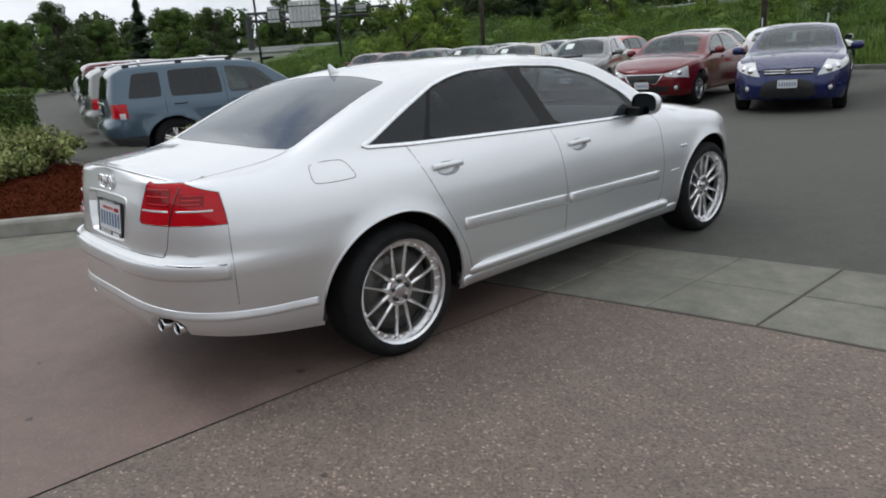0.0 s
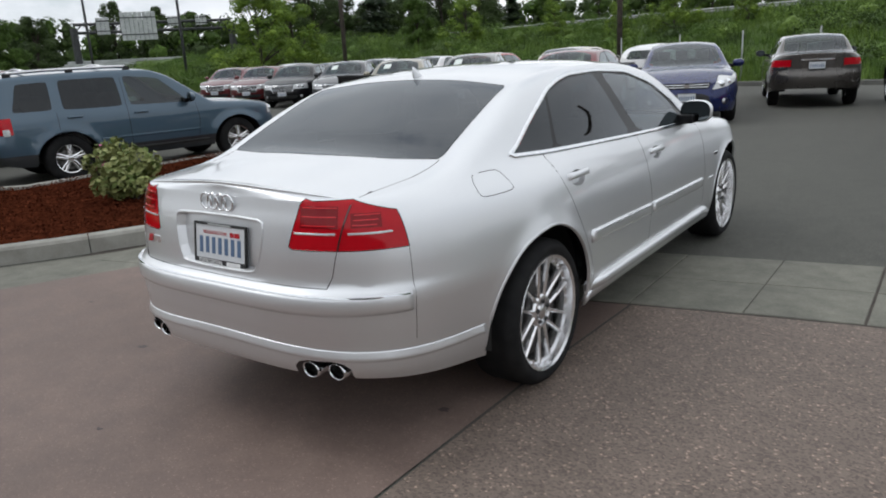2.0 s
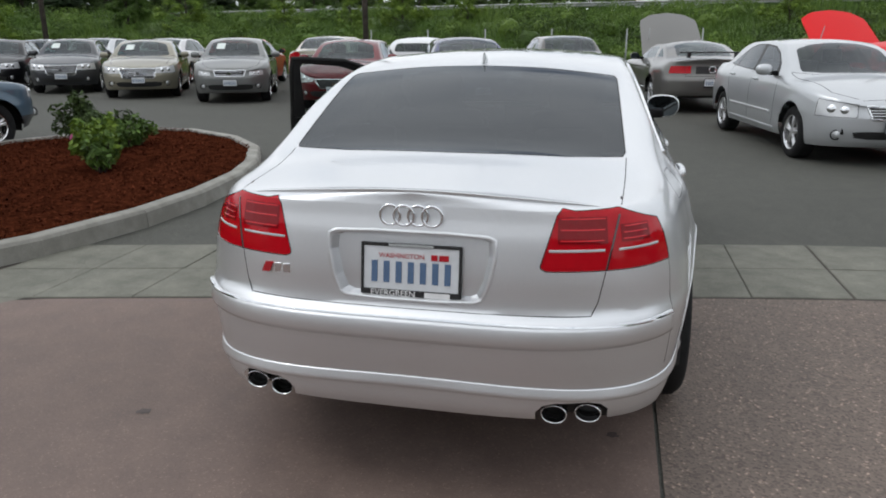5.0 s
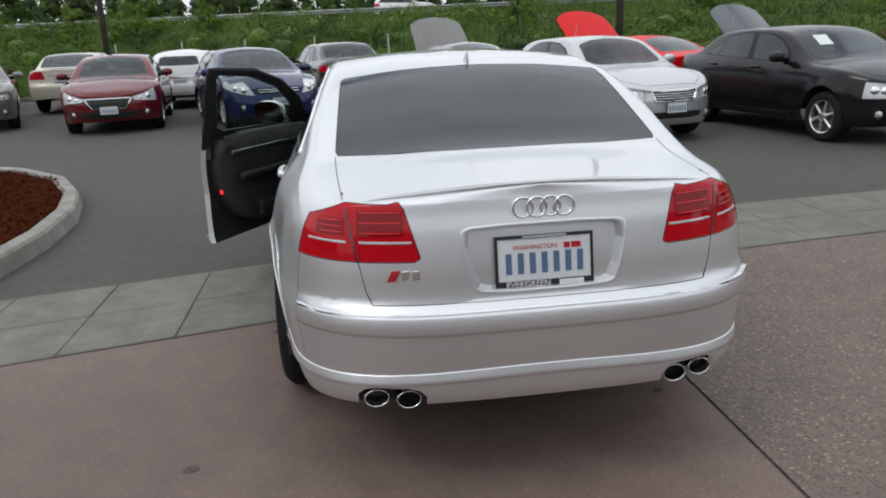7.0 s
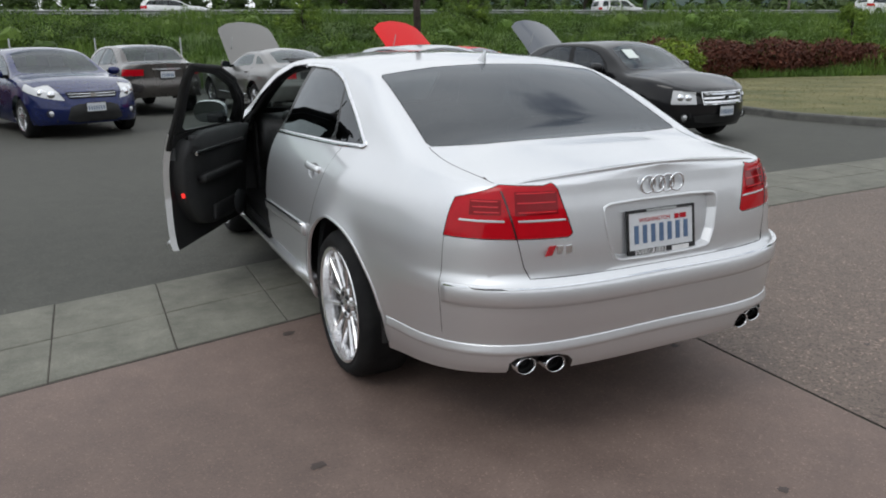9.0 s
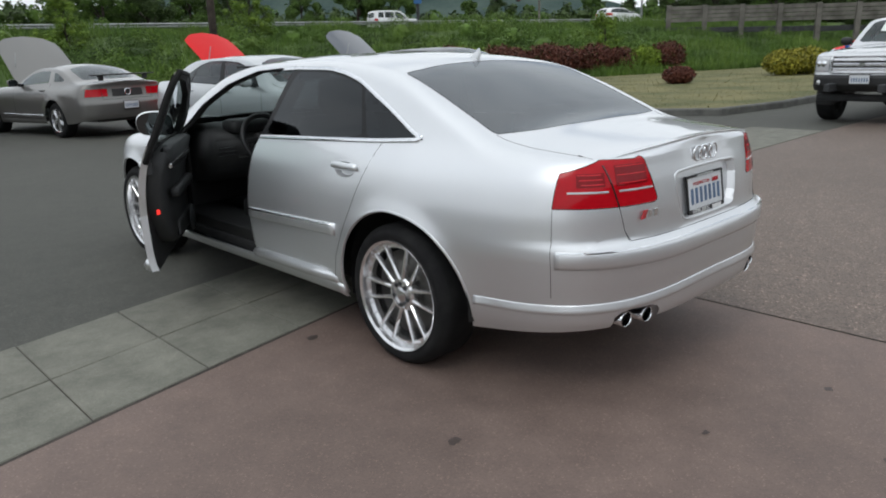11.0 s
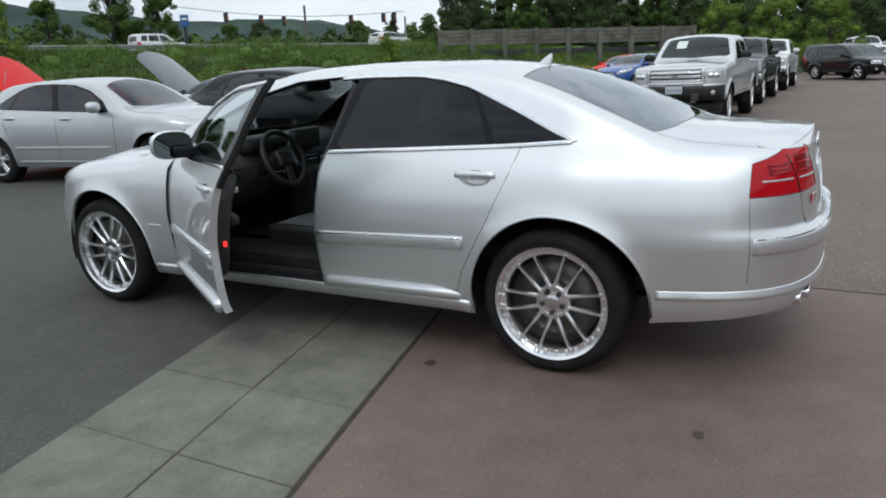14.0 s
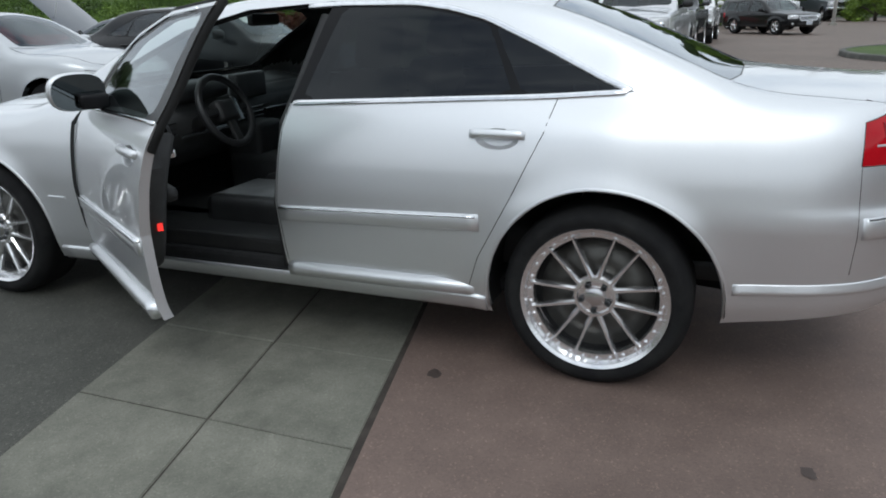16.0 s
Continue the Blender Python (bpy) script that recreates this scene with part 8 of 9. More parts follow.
            models[k].matrix_basis = m
        else:
            c = copy_thing(models[k], Matrix.Identity(4))
            c.matrix_basis = m

    put(0, -48.8, 44, 0.95, 2)
    put(0, -46.3, 47, 0.8, 2)
    for az, d, k, sc in ((-79, 62, 1, 0.75), (-76, 60, 1, 0.62), (-73.5, 66, 2, 0.68), (-71, 68, 1, 0.66), (-68, 66, 3, 0.6), (-65.3, 62, 1, 0.68), (-63, 75, 2, 0.6), (-84, 60, 2, 0.7), (-90, 60, 1, 0.8), (-58, 95, 2, 0.66), (-55, 100, 2, 0.62), (-53, 105, 1, 0.7),
                         (-44, 88, 2, 0.85), (-41.5, 92, 2, 0.9), (-39, 86, 3, 0.8), (-36.5, 90, 2, 0.9), (-34, 95, 2, 0.8), (-31, 84, 2, 0.75), (-28.5, 90, 3, 0.62), (-26, 96, 1, 0.6), (-22, 84, 1, 0.55), (-18, 82, 4, 0.8), (-14, 90, 1, 0.7), (-9, 92, 2, 0.7), (-4, 88, 4, 0.8), (1, 90, 1, 0.6), (6, 94, 2, 0.7), (10, 90, 4, 0.85), (15, 88, 1, 0.7), (20, 92, 2, 0.75), (25, 95, 1, 0.75), (28, 90, 2, 0.7), 
                         (45, 120, 1, 0.7), (47, 118, 2, 0.6), (49.5, 122, 1, 0.6), (54, 108, 1, 0.62), (57, 104, 4, 0.75), (-24, 44, 0, 0.42), (-19, 41, 0, 0.36), (-15, 42, 0, 0.5), (-31, 46, 0, 0.55), (-35, 50, 1, 0.4), (-10, 43, 0, 0.38), (13, 38, 0, 0.42), (26, 41, 0, 0.5), (31, 60, 1, 0.5), (53.5, 37, 0, 0.42), (17.5, 70, 1, 0.85), (20.5, 72, 2, 0.75), (23.5, 78, 1, 0.8), (26.5, 80, 2, 0.62), (35.6, 72, 1, 0.86), (38.8, 70, 1, 0.68)):
        put(k, az, d, sc)
    for i in range(20):
        az = 60.5 + i * 2.05
        put((2, 2, 4, 1, 2)[i % 5], az, 74 + 9 * math.sin(i * 1.7), 0.62 + 0.18 * abs(math.sin(i * 2.1)))
    for i in range(14):
        put((2, 1, 2)[i % 3], 63 + i * 2.9, 92 + 6 * math.cos(i * 1.3), 0.85)
    for az, d in ((80.5, 46), (84, 44), (88, 47), (97, 52)):
        put(0, az, d, 0.75)


plant_all()

# ---- parked cars ----
def facing(heading):
    return math.sin(radians(heading)), math.cos(radians(heading))


def by_front(x, y, heading, base):
    fx, fy = facing(heading)
    return pose(x - fx * base, y - fy * base, 0, 0, 0, -heading)


def by_rear(x, y, heading):
    return pose(x, y, 0, 0, 0, -heading)


def scaled(spec, base, width, height, **more):
    k = (width / (2 * 0.95), base / spec["base"], height)
    return sized(spec, **{"scale": k, "tyre": (0.322, 0.208, 0.22), "hub": 0.328, "arch": 0.37, **more})


BLUE_GREY = car_paint("steel_blue_paint", (0.065, 0.105, 0.145), 0.35)
NAVY = car_paint("deep_blue_paint", (0.006, 0.014, 0.085), 0.35, 0.28)
MAROON = car_paint("dark_red_paint", (0.13, 0.007, 0.011), 0.25)
WINE = car_paint("maroon_paint", (0.10, 0.014, 0.016), 0.25)
BRONZE = car_paint("grey_brown_paint", (0.085, 0.077, 0.070), 0.6, 0.28)
PEWTER = car_paint("pewter_paint", (0.17, 0.165, 0.155), 0.5)
PALE_SILVER = car_paint("pale_silver_paint", (0.60, 0.61, 0.62), 0.6)
JET = car_paint("black_paint", (0.006, 0.006, 0.007), 0.0, 0.3, 0.6)
CHARCOAL = car_paint("charcoal_paint", (0.045, 0.047, 0.052), 0.3)
SCARLET = car_paint("bright_red_paint", (0.66, 0.008, 0.010), 0.0, 0.45, 0.15)
SLATE = car_paint("slate_paint", (0.07, 0.078, 0.094), 0.4)
CREAM = car_paint("cream_paint", (0.62, 0.58, 0.48), 0.05, 0.35)
WHITE = car_paint("white_paint", (0.72, 0.73, 0.73), 0.0, 0.35)
GOLD = car_paint("champagne_paint", (0.27, 0.25, 0.19), 0.5)
GREY = car_paint("mid_grey_paint", (0.19, 0.195, 0.19), 0.5)
CORAL = car_paint("coral_red_paint", (0.42, 0.05, 0.035), 0.1)
WHITE_SILVER = car_paint("white_silver_paint", (0.53, 0.545, 0.56), 0.65, 0.38)
TRUCK_SILVER = car_paint("truck_silver_paint", (0.62, 0.63, 0.645), 0.6, 0.34)
SMOKE = tinted_glass("smoked_glass", (0.85, 0.95, 1.0), 0.22)
ROYAL = car_paint("royal_blue_paint", (0.02, 0.08, 0.32), 0.2)

# Blue sport utility beside the bed
make_car("blue_suv", "steel-blue sport utility with roof rails beside the mulch bed", by_rear(-8.78, 2.72, 11.5), sized(SUV, scale=(1, 1, 0.905), lamp_core=True, low=[(-0.94, 0.38), (-0.5, 0.31), (3.0, 0.31), (3.5, 0.36)], tyre=(0.335, 0.20, 0.23), hub=0.355), BLUE_GREY, privacy=(0, 1), step=0.07, roof_rack=True, stripe=(BLUE_GREY, 0.62), lower=(CHARCOAL, 0.50))
make_car("grey_suv", "grey sport utility parked in the row", by_rear(-12.3, 3.5, 10), sized(SUV, scale=(1, 1, 0.9)), GREY, roof_rack=True)
make_car("white_suv", "white sport utility parked in the row", by_rear(-15.2, 4.3, 10), sized(SUV, scale=(1, 1, 0.86)), WHITE)
make_car("red_suv", "dark red sport utility parked in the row", by_rear(-18.4, 5.2, 10), SUV, WINE)
make_car("silver_hatchback", "silver hatchback parked in the row", by_rear(-21.6, 6.0, 10), HATCH, PALE_SILVER)
make_car("white_hatchback", "white hatchback parked in the row", by_rear(-24.8, 6.8, 10), HATCH, WHITE)
make_car("grey_hatchback", "grey hatchback parked in the row", by_rear(-28.0, 7.6, 10), HATCH, GREY)

# Row that faces the drive
make_car("blue_hatchback", "deep blue hatchback facing the drive", by_front(-1.97, 11.25, 161, 2.648), sized(HATCH, head=[((0.47, 0, 0.70), (-1, 0, 0.5)), ((0, 3.4, 0.635), (0, -0.3, -1)), ((0, 3.3, 0.815), (0, 0.30, 1)), ((0, 2.90, 0), (0, -1, 0))], grille_bars=2, bar=0.016), NAVY, step=0.06, head_mat=WHITE_LENS)
make_car("red_sedan", "dark red sedan with a chrome-edged grille", by_front(-4.95, 11.82, 171, 2.73), scaled(LIMO, 2.73, 1.82, 1.005, grille=[(-0.30, 0.47), (0.30, 0.47), (0.42, 0.65), (-0.42, 0.65)], grille_bars=0, head=[((0.46, 0, 0.6), (-1, 0, -0.5)), ((0.5, 0, 0.60), (-0.12, 0, -1)), ((0.5, 3.6, 0.71), (-0.15, 0.2, 1)), ((0, 3.42, 0), (0, -1, 0))], plate_front=0.44), MAROON, step=0.07)
make_car("grey_sedan", "grey sedan with a paper sticker in its windshield", by_front(-8.15, 13.1, 158, 2.70), scaled(LIMO, 2.70, 1.77, 1.03, grille=[(-0.33, 0.60), (0.33, 0.60), (0.38, 0.72), (-0.38, 0.72)], grille_bars=2, bar=0.01, head=[((0.46, 0, 0), (-1, 0, 0)), ((0, 0, 0.61), (0, 0, -1)), ((0, 3.5, 0.73), (0, 0.12, 1)), ((0, 3.5, 0), (0, -1, 0))]), GREY, sticker=True)
make_car("gold_sedan", "champagne gold sedan facing the drive", by_front(-11.1, 13.85, 153, 2.85), scaled(LIMO, 2.85, 1.86, 1.0, grille_bars=9), GOLD, sticker=True)
make_car("charcoal_sedan", "charcoal sedan with a wide chrome grille", by_front(-14.2, 14.9, 151, 2.75), scaled(LIMO, 2.75, 1.80, 1.02), CHARCOAL, sticker=True)
make_car("black_sedan", "black sedan facing the drive", by_front(-17.0, 15.3, 152, 2.65), scaled(LIMO, 2.65, 1.77, 1.0), JET)
make_car("maroon_sedan", "maroon sedan facing the drive", by_front(-19.9, 16.2, 152, 2.7), scaled(LIMO, 2.7, 1.8, 1.0), WINE)
make_car("dark_red_sedan", "dull red sedan facing the drive", by_front(-22.8, 17.0, 152, 2.7), scaled(LIMO, 2.7, 1.8, 1.0), WINE)

# Row behind, tails to the drive
make_car("cream_sedan", "cream sedan parked nose to the bank", by_rear(-7.6, 17.6, -6), scaled(LIMO, 3.05, 1.88, 1.05), CREAM)
make_car("white_compact", "white hatchback parked nose to the bank", by_rear(-4.6, 16.9, -4), HATCH, WHITE)
make_car("coral_hatchback", "coral red hatchback parked nose to the bank", by_rear(-10.6, 17.9, -12), HATCH, CORAL)
make_car("white_sedan", "white sedan parked nose to the bank", by_rear(-13.8, 19.0, -14), scaled(LIMO, 2.75, 1.8, 1.02), WHITE)
make_car("silver_compact", "silver sedan parked nose to the bank", by_rear(-16.9, 19.6, -16), scaled(LIMO, 2.7, 1.8, 1.03), PALE_SILVER)
make_car("pale_sedan", "pale silver sedan parked nose to the bank", by_rear(-19.9, 20.3, -16), scaled(LIMO, 2.7, 1.8, 1.0), PALE_SILVER)
make_car("white_wagon", "white hatchback parked nose to the bank", by_rear(-23.0, 21.0, -16), HATCH, WHITE)

# Cars across the drive
make_car("brown_sedan", "grey-brown sedan seen from behind", by_rear(-0.39, 14.92, -14), scaled(LIMO, 2.72, 1.80, 1.05, rear=[(0.25, 0.06), (0.36, -0.03), (0.55, -0.07), (0.66, -0.06), (0.72, 0.0), (1.06, 0.0)], tail=[((0.50, 0, 0), (-1, 0, 0)), ((0, 0, 0.80), (0, 0, -1)), ((0, 0, 0.935), (0, 0, 1)), ((0, -0.62, 0), (0, 1, 0))]), BRONZE, step=0.07, front=False)
make_car("grey_coupe", "pewter grey coupe with its hood raised", by_rear(2.33, 13.05, -10), COUPE, PEWTER, hood_open=46, step=0.07, front=False, spoiler=True, stripe=(CHROME, 0.42))
make_car("white_silver_sedan", "pale silver sedan with a broad chrome grille", by_front(3.66, 6.92, 171, 2.76), scaled(LIMO, 2.76, 1.76, 1.01, grille=[(-0.30, 0.55), (0.30, 0.55), (0.37, 0.70), (-0.37, 0.70)], grille_bars=5, head=[((0.46, 0, 0), (-1, 0, 0)), ((0, 0, 0.57), (0, 0.0, -1)), ((0, 3.5, 0.755), (0, 0.15, 1)), ((0.46, 0, 0.58), (-1, 0, -1.2)), ((0, 3.44, 0), (0, -1, 0))], intake=[(-0.46, 0.33), (0.46, 0.33), (0.50, 0.42), (-0.50, 0.42)], plate_front=0.475, fog=(0.64, 0.37)), WHITE_SILVER, head_mat=WHITE_LENS, glass=SMOKE, step=0.06, stripe=(PALE_SILVER, 0.5))
make_car("black_saloon", "black sedan with a price sheet in its windshield", by_front(6.38, 5.6, 174, 2.73), scaled(LIMO, 2.73, 1.84, 1.03, grille=[(-0.42, 0.56), (0.42, 0.56), (0.44, 0.72), (-0.44, 0.72)], grille_bars=3, bar=0.034, spokes=6, head=[((0.52, 0, 0), (-1, 0, 0)), ((0, 0, 0.56), (0, 0, -1)), ((0, 3.5, 0.755), (0, 0.1, 1)), ((0, 3.5, 0), (0, -1, 0))]), JET, step=0.06, sticker=True, glass=SMOKE)
make_car("red_coupe", "bright red coupe with its hood raised", by_rear(5.60, 10.45, -18), COUPE, SCARLET, hood_open=43.5, step=0.07, front=False, spoiler=False)
make_car("slate_coupe", "slate grey coupe with its hood raised", by_rear(8.75, 9.95, -14), COUPE, SLATE, hood_open=44.5, step=0.08, front=False)

# Trucks along the verge
make_car("silver_pickup", "silver crew-cab pickup on tall tyres with a chrome grille", by_front(11.05, 1.47, -88, 3.68 * 0.88), sized(PICKUP, scale=(0.86, 0.88, 0.88), tyre=(0.40, 0.235, 0.27), bar=0.055, dark_bumper=True), TRUCK_SILVER, mirror_paint=BLACK, step=0.08, sticker=True, category="pickup", group="pickups in the lot")
make_car("charcoal_pickup", "charcoal pickup behind the silver one", by_front(17.4, 1.35, -88, 3.68 * 0.88), sized(PICKUP, scale=(0.86, 0.88, 0.88), tyre=(0.40, 0.235, 0.27)), CHARCOAL, category="pickup", group="pickups in the lot")
make_car("white_pickup", "white pickup further along the row", by_front(24.2, 1.1, -88, 3.68 * 0.88), sized(PICKUP, scale=(0.86, 0.88, 0.88), tyre=(0.40, 0.235, 0.27)), WHITE, category="pickup", group="pickups in the lot")
make_car("black_suv", "black sport utility at the end of the row", by_front(31.5, -2.7, 232, 2.62), sized(SUV, scale=(1, 1, 0.86)), JET)
make_car("dark_suv", "charcoal sport utility at the end of the row", by_front(37.5, -2.4, 232, 2.62), sized(SUV, scale=(1, 1, 0.9)), CHARCOAL)
make_car("white_truck", "white pickup far across the lot", by_front(52.6, -3.3, -105, 3.68), PICKUP, WHITE, category="pickup", group="pickups in the lot")
make_car("grey_truck", "grey pickup far across the lot", by_front(53.3, -6.8, -105, 3.68), PICKUP, SLATE, category="pickup", group="pickups in the lot")
make_car("small_red_car", "red hatchback behind the pickups", by_front(35.0, 9.4, -70, 2.648), HATCH, SCARLET)
make_car("small_blue_car", "bright blue hatchback behind the pickups", by_front(28.4, 7.2, -70, 2.648), HATCH, ROYAL)

# ---- road, gantry, bridge and other far things ----
ROAD_LINE = [(-90, 84), (-45, 62), (-25, 54.5), (8, 46), (30, 41.5), (54, 36.5), (75, 33), (110, 28)]


def offset_line(line, o):
    out = []
    for i, (x, y) in enumerate(line):
        a, b = line[max(i - 1, 0)], line[min(i + 1, len(line) - 1)]
        tx, ty = b[0] - a[0], b[1] - a[1]
        l = math.hypot(tx, ty)
        out.append((x - ty / l * o, y + tx / l * o))
    return out


def road():
    line = dense(rounded(ROAD_LINE, 0.25, False), 4.0)
    a, b = offset_line(line, 0.6), offset_line(line, 11.0)
    v = [(x, y, 2.86) for x, y in a] + [(x, y, 2.92) for x, y in b]
    n = len(a)
    tagged(quick("highway", v, [(i, i + 1, n + i + 1, n + i) for i in range(n - 1)], ROAD), "pale grey highway on top of the bank", "road", kind="structure")
    rail = thing("guardrail", "galvanised steel guardrail along the highway", "guardrail", kind="structure")
    pts = dense(line, 2.0)
    prof = [(0.0, 0.45), (-0.05, 0.52), (0.02, 0.60), (-0.05, 0.68), (0.0, 0.75)]
    verts, faces = [], []
    for i, (x, y) in enumerate(pts):
        for o, z in prof:
            verts.append((x + o * 0.3, y + o, 2.85 + z))
    m = len(prof)
    for i in range(len(pts) - 1):
        for k in range(m - 1):
            faces.append((i * m + k, i * m + m + k, i * m + m + k + 1, i * m + k + 1))
    quick("rail", verts, faces, GALV, rail)
    bm = box(-0.07, 0.07, -0.09, 0.09, 2.2, 3.58, 0.0)
    me = bpy.data.meshes.new("post")
    bm.to_mesh(me)
    bm.free()
    me.materials.append(WOOD_GREY)
    for i in range(0, len(pts), 2):
        if abs(pts[i][0]) < 75:
            p = part_mesh("post", me, None, rail)
            p.matrix_basis = pose(pts[i][0], pts[i][1] + 0.14, 0)


def gantry():
    g = thing("sign_gantry", "dark steel highway sign gantry with sign backs", "gantry")
    a, b = Vector((*polar(-61.3, 88, 2.3), 0)), Vector((*polar(-50.8, 88, 2.3), 0))
    z = 5.7
    for p in (a, b):
        bm = box(p.x - 0.28, p.x + 0.28, p.y - 0.28, p.y + 0.28, 0.0, z + 0.5, 0.05)
        part("upright", bm, DARK_STEEL, g)
    d = (b - a).normalized()
    side = Vector((d.y, -d.x, 0)) if Vector((d.y, -d.x, 0)).dot(-a) > 0 else Vector((-d.y, d.x, 0))
    for dz in (0.0, 0.85):
        tube("chord", [a + Vector((0, 0, z + dz)), b + Vector((0, 0, z + dz))], 0.16, DARK_STEEL, g, sides=6)
    n = 18
    web = []
    for i in range(n):
        p, q = a.lerp(b, i / n), a.lerp(b, (i + 1) / n)
        web.append(tube_points([p + Vector((0, 0, z + (0.85 if i % 2 else 0))), q + Vector((0, 0, z + (0 if i % 2 else 0.85)))], 0.06, 4))
    quick("bracing", *joined(web), DARK_STEEL, g)
    for u, w, h, dz in ((0.18, 1.3, 1.7, 0.1), (0.40, 3.6, 2.9, 0.0), (0.62, 1.2, 1.0, 0.4), (0.80, 1.2, 1.0, 0.4)):
        c = a.lerp(b, u) + side * 0.5 + Vector((0, 0, z + 0.5 + dz))
        ang = math.degrees(math.atan2(d.y, d.x))
        m = Matrix.Translation(c) @ pose(0, 0, 0, 0, 0, ang)
        k = max(3, int(w / 0.45))
        for i in range(k):
            part("sign_panel", box(-w / 2 + w * i / k + 0.02, -w / 2 + w * (i + 1) / k - 0.02, -0.04, 0.04, -h / 2, h / 2, 0.0, m), SIGN_BACK, g)
        for zz in (-h * 0.3, h * 0.3):
            part("sign_rib", box(-w / 2, w / 2, -0.10, -0.05, zz - 0.05, zz + 0.05, 0.0, m), DARK_STEEL, g)


def pole(name, x, y, h, r, material, label, arm=None, base=0.0):
    t = thing(name, label, "pole", pose(x, y, base))
    quick("shaft", *tube_points([(0, 0, -0.4), (0, 0, h * 0.5), (0, 0, h)], [r, r * 0.9, r * 0.75], 8), material, t, "", True)
    if arm:
        quick("arm", *tube_points([(0, 0, h - 0.2), (arm * 0.5, 0, h + 0.15), (arm, 0, h + 0.2)], [r * 0.6, r * 0.5, r * 0.4], 6), material, t)
        part("lamp_head", box(arm - 0.15, arm + 0.45, -0.14, 0.14, h + 0.12, h + 0.28, 0.04), material, t)
    else:
        part("footing", box(-r * 1.8, r * 1.8, -r * 1.8, r * 1.8, -0.3, 0.12, 0.02), KERB, t)
    return t


def signals():
    """Traffic signals on mast arms over the junction beyond the bank."""
    for az0, az1, d, top in ((58.8, 42.5, 92, 8.2),):
        x, y = polar(az0, d, -3.5)
        q = polar(az1, d, -3.5)
        t = thing("signal_mast", "traffic signals hanging from a span across the road", "traffic signal")
        x1, y1 = polar(51.4, d + 2, -3.5)
        quick("mast", *tube_points([(x1, y1, 2.0), (x1, y1, top + 0.8)], 0.14, 8), WOOD_GREY, t)
        quick("mast", *tube_points([(x, y, 2.0), (x, y, top - 1.0)], 0.12, 8), GALV, t)
        n = 20
        wire = [(x + (q[0] - x) * i / n, y + (q[1] - y) * i / n, top - 0.4 - 0.8 * math.sin(math.pi * i / n) + 1.2 * i / n) for i in range(n + 1)]
        quick("span_wire", *tube_points(wire, 0.035, 4), DARK_STEEL, t)
        for u in (0.05, 0.14, 0.27, 0.55, 0.68, 0.80):
            i = int(u * n)
            px, py, pz = wire[i]
            head = part("signal_head", box(px - 0.2, px + 0.2, py - 0.2, py + 0.2, pz - 1.1, pz - 0.05, 0.05), DARK_STEEL, t)
            for k in range(3):
                part("signal_lens", box(px - 0.13, px + 0.13, py - 0.26, py - 0.19, pz - 0.98 + 0.32 * k, pz - 0.74 + 0.32 * k, 0.04), (DEEP_RED, AMBER, GAP)[k], head)


def bridge():
    b = thing("timber_bridge", "weathered timber bridge railing on posts", "bridge")
    p0, p1 = Vector((*polar(60.8, 56, -3.5), 0)), Vector((*polar(79.5, 60, -3.5), 0))
    n = 8
    d = (p1 - p0).normalized()
    ang = math.degrees(math.atan2(d.y, d.x))
    for i in range(n + 1):
        c = p0.lerp(p1, i / n)
        zt = 3.75 - 0.45 * i / n
        m = Matrix.Translation(c) @ pose(0, 0, 0, 0, 0, ang)
        part("post", box(-0.16, 0.16, -0.2, 0.2, 0.2, zt + 0.12, 0.03, m), WOOD_GREY, b)
        if i < n:
            l = (p1 - p0).length / n
            for k in range(4):
                z0 = zt - 0.22 - 0.27 * k
                drop = -0.55 / n
                bm = box(0.16, l - 0.16, -0.05, 0.05, z0, z0 + 0.24, 0.01, m)
                part("board", bm, WOOD_GREY, b)
            part("girder", box(0.0, l, 0.1, 0.5, zt - 1.75, zt - 1.40, 0.02, m), DARK_STEEL, b)


def hills():
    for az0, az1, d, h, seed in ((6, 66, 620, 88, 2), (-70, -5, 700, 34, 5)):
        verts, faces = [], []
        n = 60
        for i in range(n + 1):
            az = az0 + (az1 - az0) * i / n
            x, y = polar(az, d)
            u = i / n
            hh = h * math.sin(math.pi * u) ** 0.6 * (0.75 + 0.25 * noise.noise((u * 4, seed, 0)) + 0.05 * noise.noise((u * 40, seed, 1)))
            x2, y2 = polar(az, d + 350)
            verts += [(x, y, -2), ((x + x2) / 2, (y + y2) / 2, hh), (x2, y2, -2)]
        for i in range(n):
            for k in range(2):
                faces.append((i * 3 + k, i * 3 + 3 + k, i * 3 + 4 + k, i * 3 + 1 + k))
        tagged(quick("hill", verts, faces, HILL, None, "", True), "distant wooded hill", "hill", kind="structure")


def sign_post():
    x, y = polar(42.45, 60, -3.5)
    t = thing("blue_sign", "blue road sign on a dark post", "road sign")
    quick("post", *tube_points([(x, y, 1.5), (x, y, 5.6)], 0.13, 8), DARK_STEEL, t)
    m = Matrix.Translation((x, y, 5.35)) @ pose(0, 0, 0, 0, 0, -42)
    part("sign_face", box(-0.30, 0.30, -0.16, -0.12, -0.42, 0.42, 0.02, m), SIGN_BLUE, t)
    part("sign_bars", box(-0.20, 0.20, -0.175, -0.165, 0.05, 0.2, 0.0, m), WHITE_BAR, t)


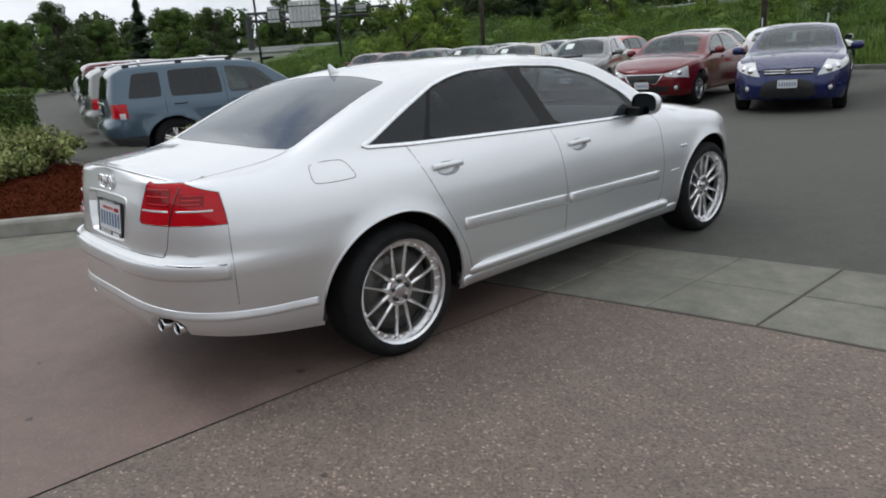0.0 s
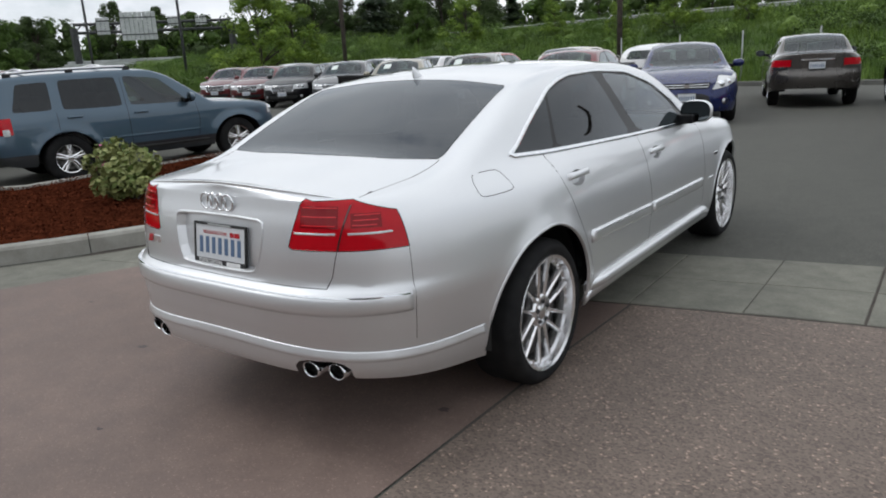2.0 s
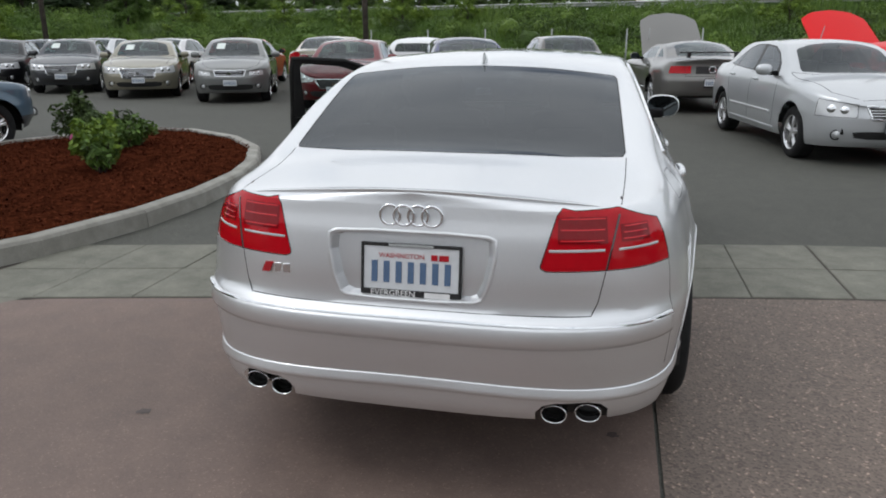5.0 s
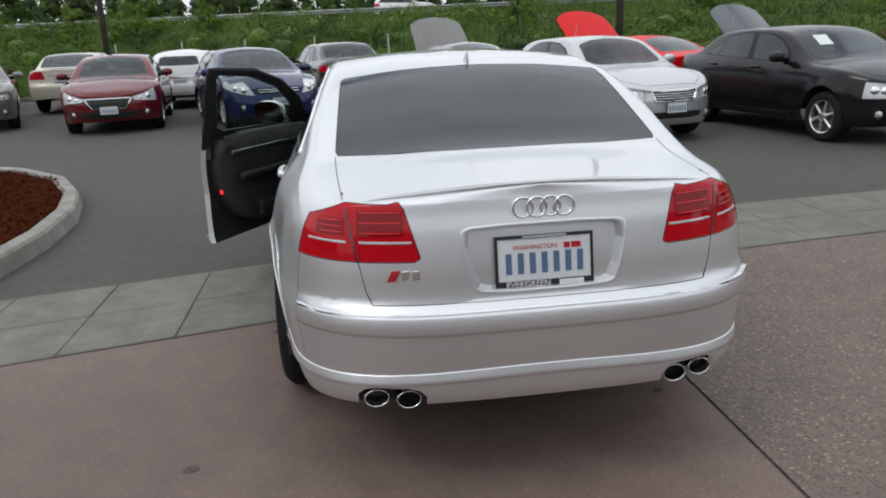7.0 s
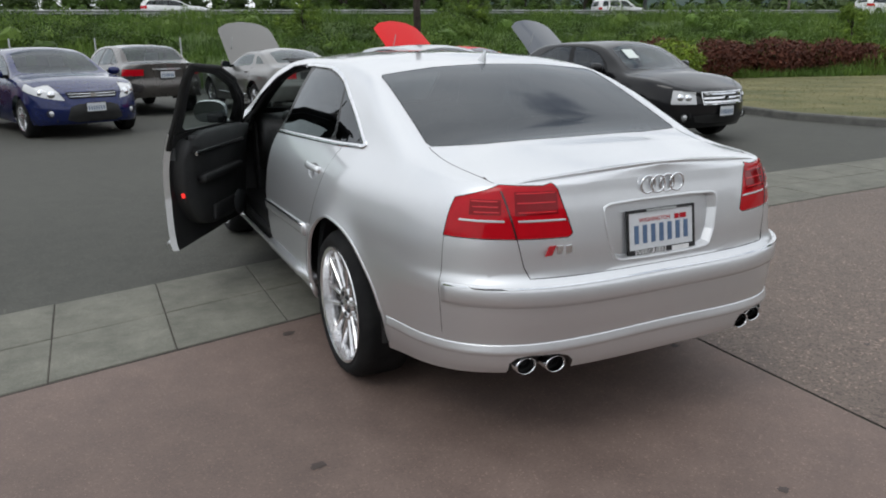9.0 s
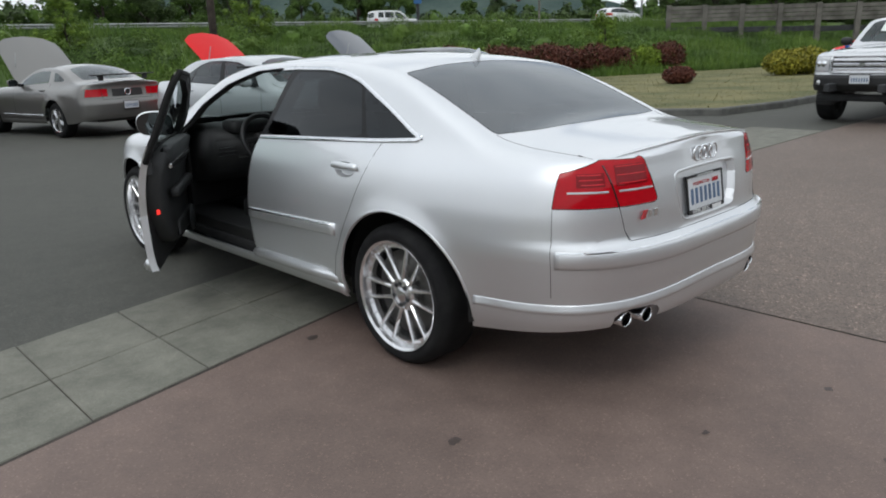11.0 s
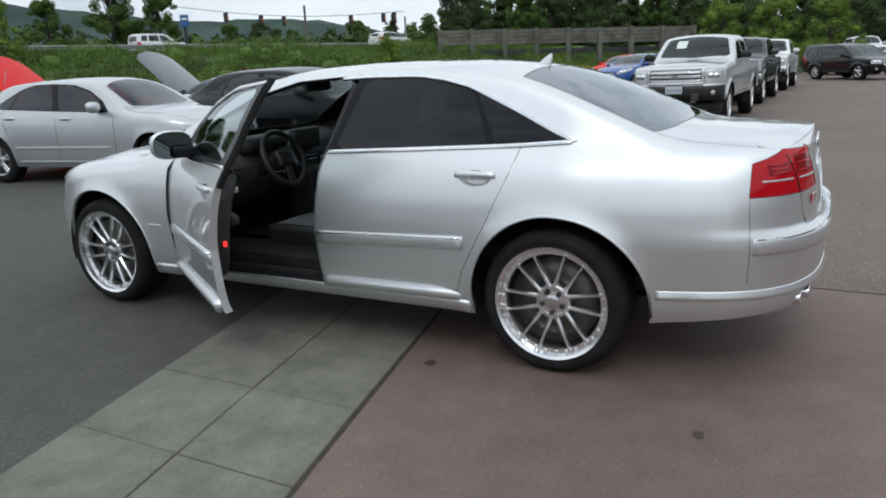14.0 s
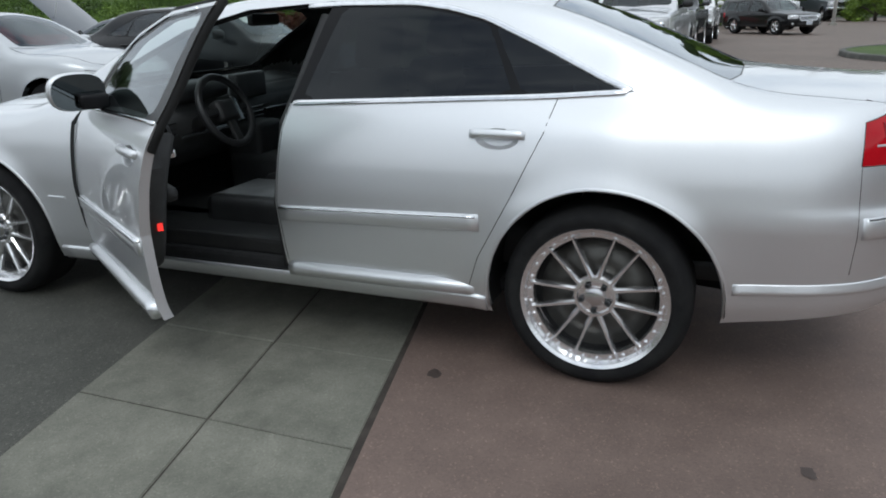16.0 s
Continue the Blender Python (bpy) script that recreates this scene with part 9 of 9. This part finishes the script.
def far_vehicles():
    make_car("white_road_suv", "white sport utility on the highway", pose(*polar(39.6, 62, -3.5), 2.9, 0, 0, -102), SUV, WHITE, group="cars on the highway")
    make_car("white_road_car", "white hatchback on the highway", pose(*polar(56.5, 66, -3.5), 2.9, 0, 0, -100), HATCH, WHITE, group="cars on the highway")
    make_car("white_road_sedan", "white sedan on the highway", pose(*polar(5.5, 52, -2), 2.9, 0, 0, -103), HATCH, WHITE, group="cars on the highway")
    # low white buildings beyond the road
    for az, d, w, h, z in ((47.5, 118, 13, 3.4, 1.5), (-56, 92, 16, 2.6, 0.0), (-59.5, 84, 7, 2.2, 0.0), (-38, 110, 10, 3.0, 1.0)):
        x, y = polar(az, d)
        m = Matrix.Translation((x, y, z)) @ pose(0, 0, 0, 0, 0, -az)
        t = thing("low_building", "low white building beyond the trees", "building")
        part("wall", box(-w / 2, w / 2, -3, 3, 0, h, 0.05, m), WHITE_WALL, t)
        part("roof", box(-w / 2 - 0.3, w / 2 + 0.3, -3.3, 3.3, h, h + 0.3, 0.05, m), SIGN_BACK, t)
        for k in range(int(w / 2.4)):
            x0 = -w / 2 + 0.7 + k * 2.4
            part("window", box(x0, x0 + 1.2, -3.04, -2.95, h * 0.4, h * 0.8, 0.02, m), PIANO, t)


road()
gantry()
signals()
bridge()
hills()
sign_post()
far_vehicles()
pole("utility_pole", -8.7, 24.8, 7.5, 0.12, BARK, "dark timber pole at the back of the lot")
pole("utility_pole", *polar(28.1, 24.5, -3.5), 7.5, 0.13, BARK, "dark timber pole at the back of the lot")
pole("lamp_post", *polar(-54.4, 60, 2.3), 8.5, 0.12, DARK_STEEL, "dark lamp post beyond the lot", 1.2)
pole("lamp_post", *polar(-60.5, 66, 2.3), 8.8, 0.12, DARK_STEEL, "dark lamp post beyond the lot", 1.2)
pole("lamp_post", *polar(-42.8, 40, 2.3), 6.5, 0.12, BARK, "dark timber pole on the bank", None, 1.0)
pole("light_pole", 44.0, -5.6, 8.5, 0.10, WHITE_WALL, "white light pole in the lot")
for az, d in ((-8, 26.0), (-12.5, 26.3), (-17, 26.8), (-3, 25.5), (2.5, 24.8), (8, 24.0)):
    x, y = polar(az, d)
    y = lot_edge(x) + 0.35
    pole("fence_post", x, y, 1.7, 0.03, GALV, "thin steel fence post behind the kerb")

# ---- paving slabs ----
def slabs():
    walk_ = thing("slab_pavement", "band of grey-green concrete paving slabs across the drive", "pavement", kind="structure")
    rng = random.Random(21)
    joints = [-3.30, -2.72, -2.14, -1.57, -0.98, -0.37, 0.24, 0.85, 1.46, 2.04] + [2.04 + 0.60 * k for k in range(1, 13)]
    for i, (x0, x1) in enumerate(zip(joints[:-1], joints[1:])):
        w = x1 - x0
        for row in (0, 1):
            gap = 0.012 if i in (9, 16) else 0.003
            xa, xb = x0 + gap, x0 + w - 0.003
            ya = lambda x, r=row: edge_near(x) + 0.585 * r + (0.026 if r == 0 else 0.004)
            yb = lambda x, r=row: edge_near(x) + 0.585 * (r + 1) - 0.004
            z, t = 0.0068 + rng.uniform(-0.0012, 0.0012), rng.uniform(-0.001, 0.001)
            e = 0.004
            base = [(xa, ya(xa)), (xb, ya(xb)), (xb, yb(xb)), (xa, yb(xa))]
            cx, cy = sum(p[0] for p in base) / 4, sum(p[1] for p in base) / 4
            v = [(x, y, -0.01) for x, y in base] + [(x, y, z - 0.004) for x, y in base]
            v += [(x - math.copysign(e, x - cx), y - math.copysign(e, y - cy), z + t * (1 if k in (0, 3) else -1)) for k, (x, y) in enumerate(base)]
            f = [(k, (k + 1) % 4, 4 + (k + 1) % 4, 4 + k) for k in range(4)] + [(4 + k, 4 + (k + 1) % 4, 8 + (k + 1) % 4, 8 + k) for k in range(4)] + [(8, 9, 10, 11)]
            quick("slab", v, f, SLAB, walk_)


slabs()
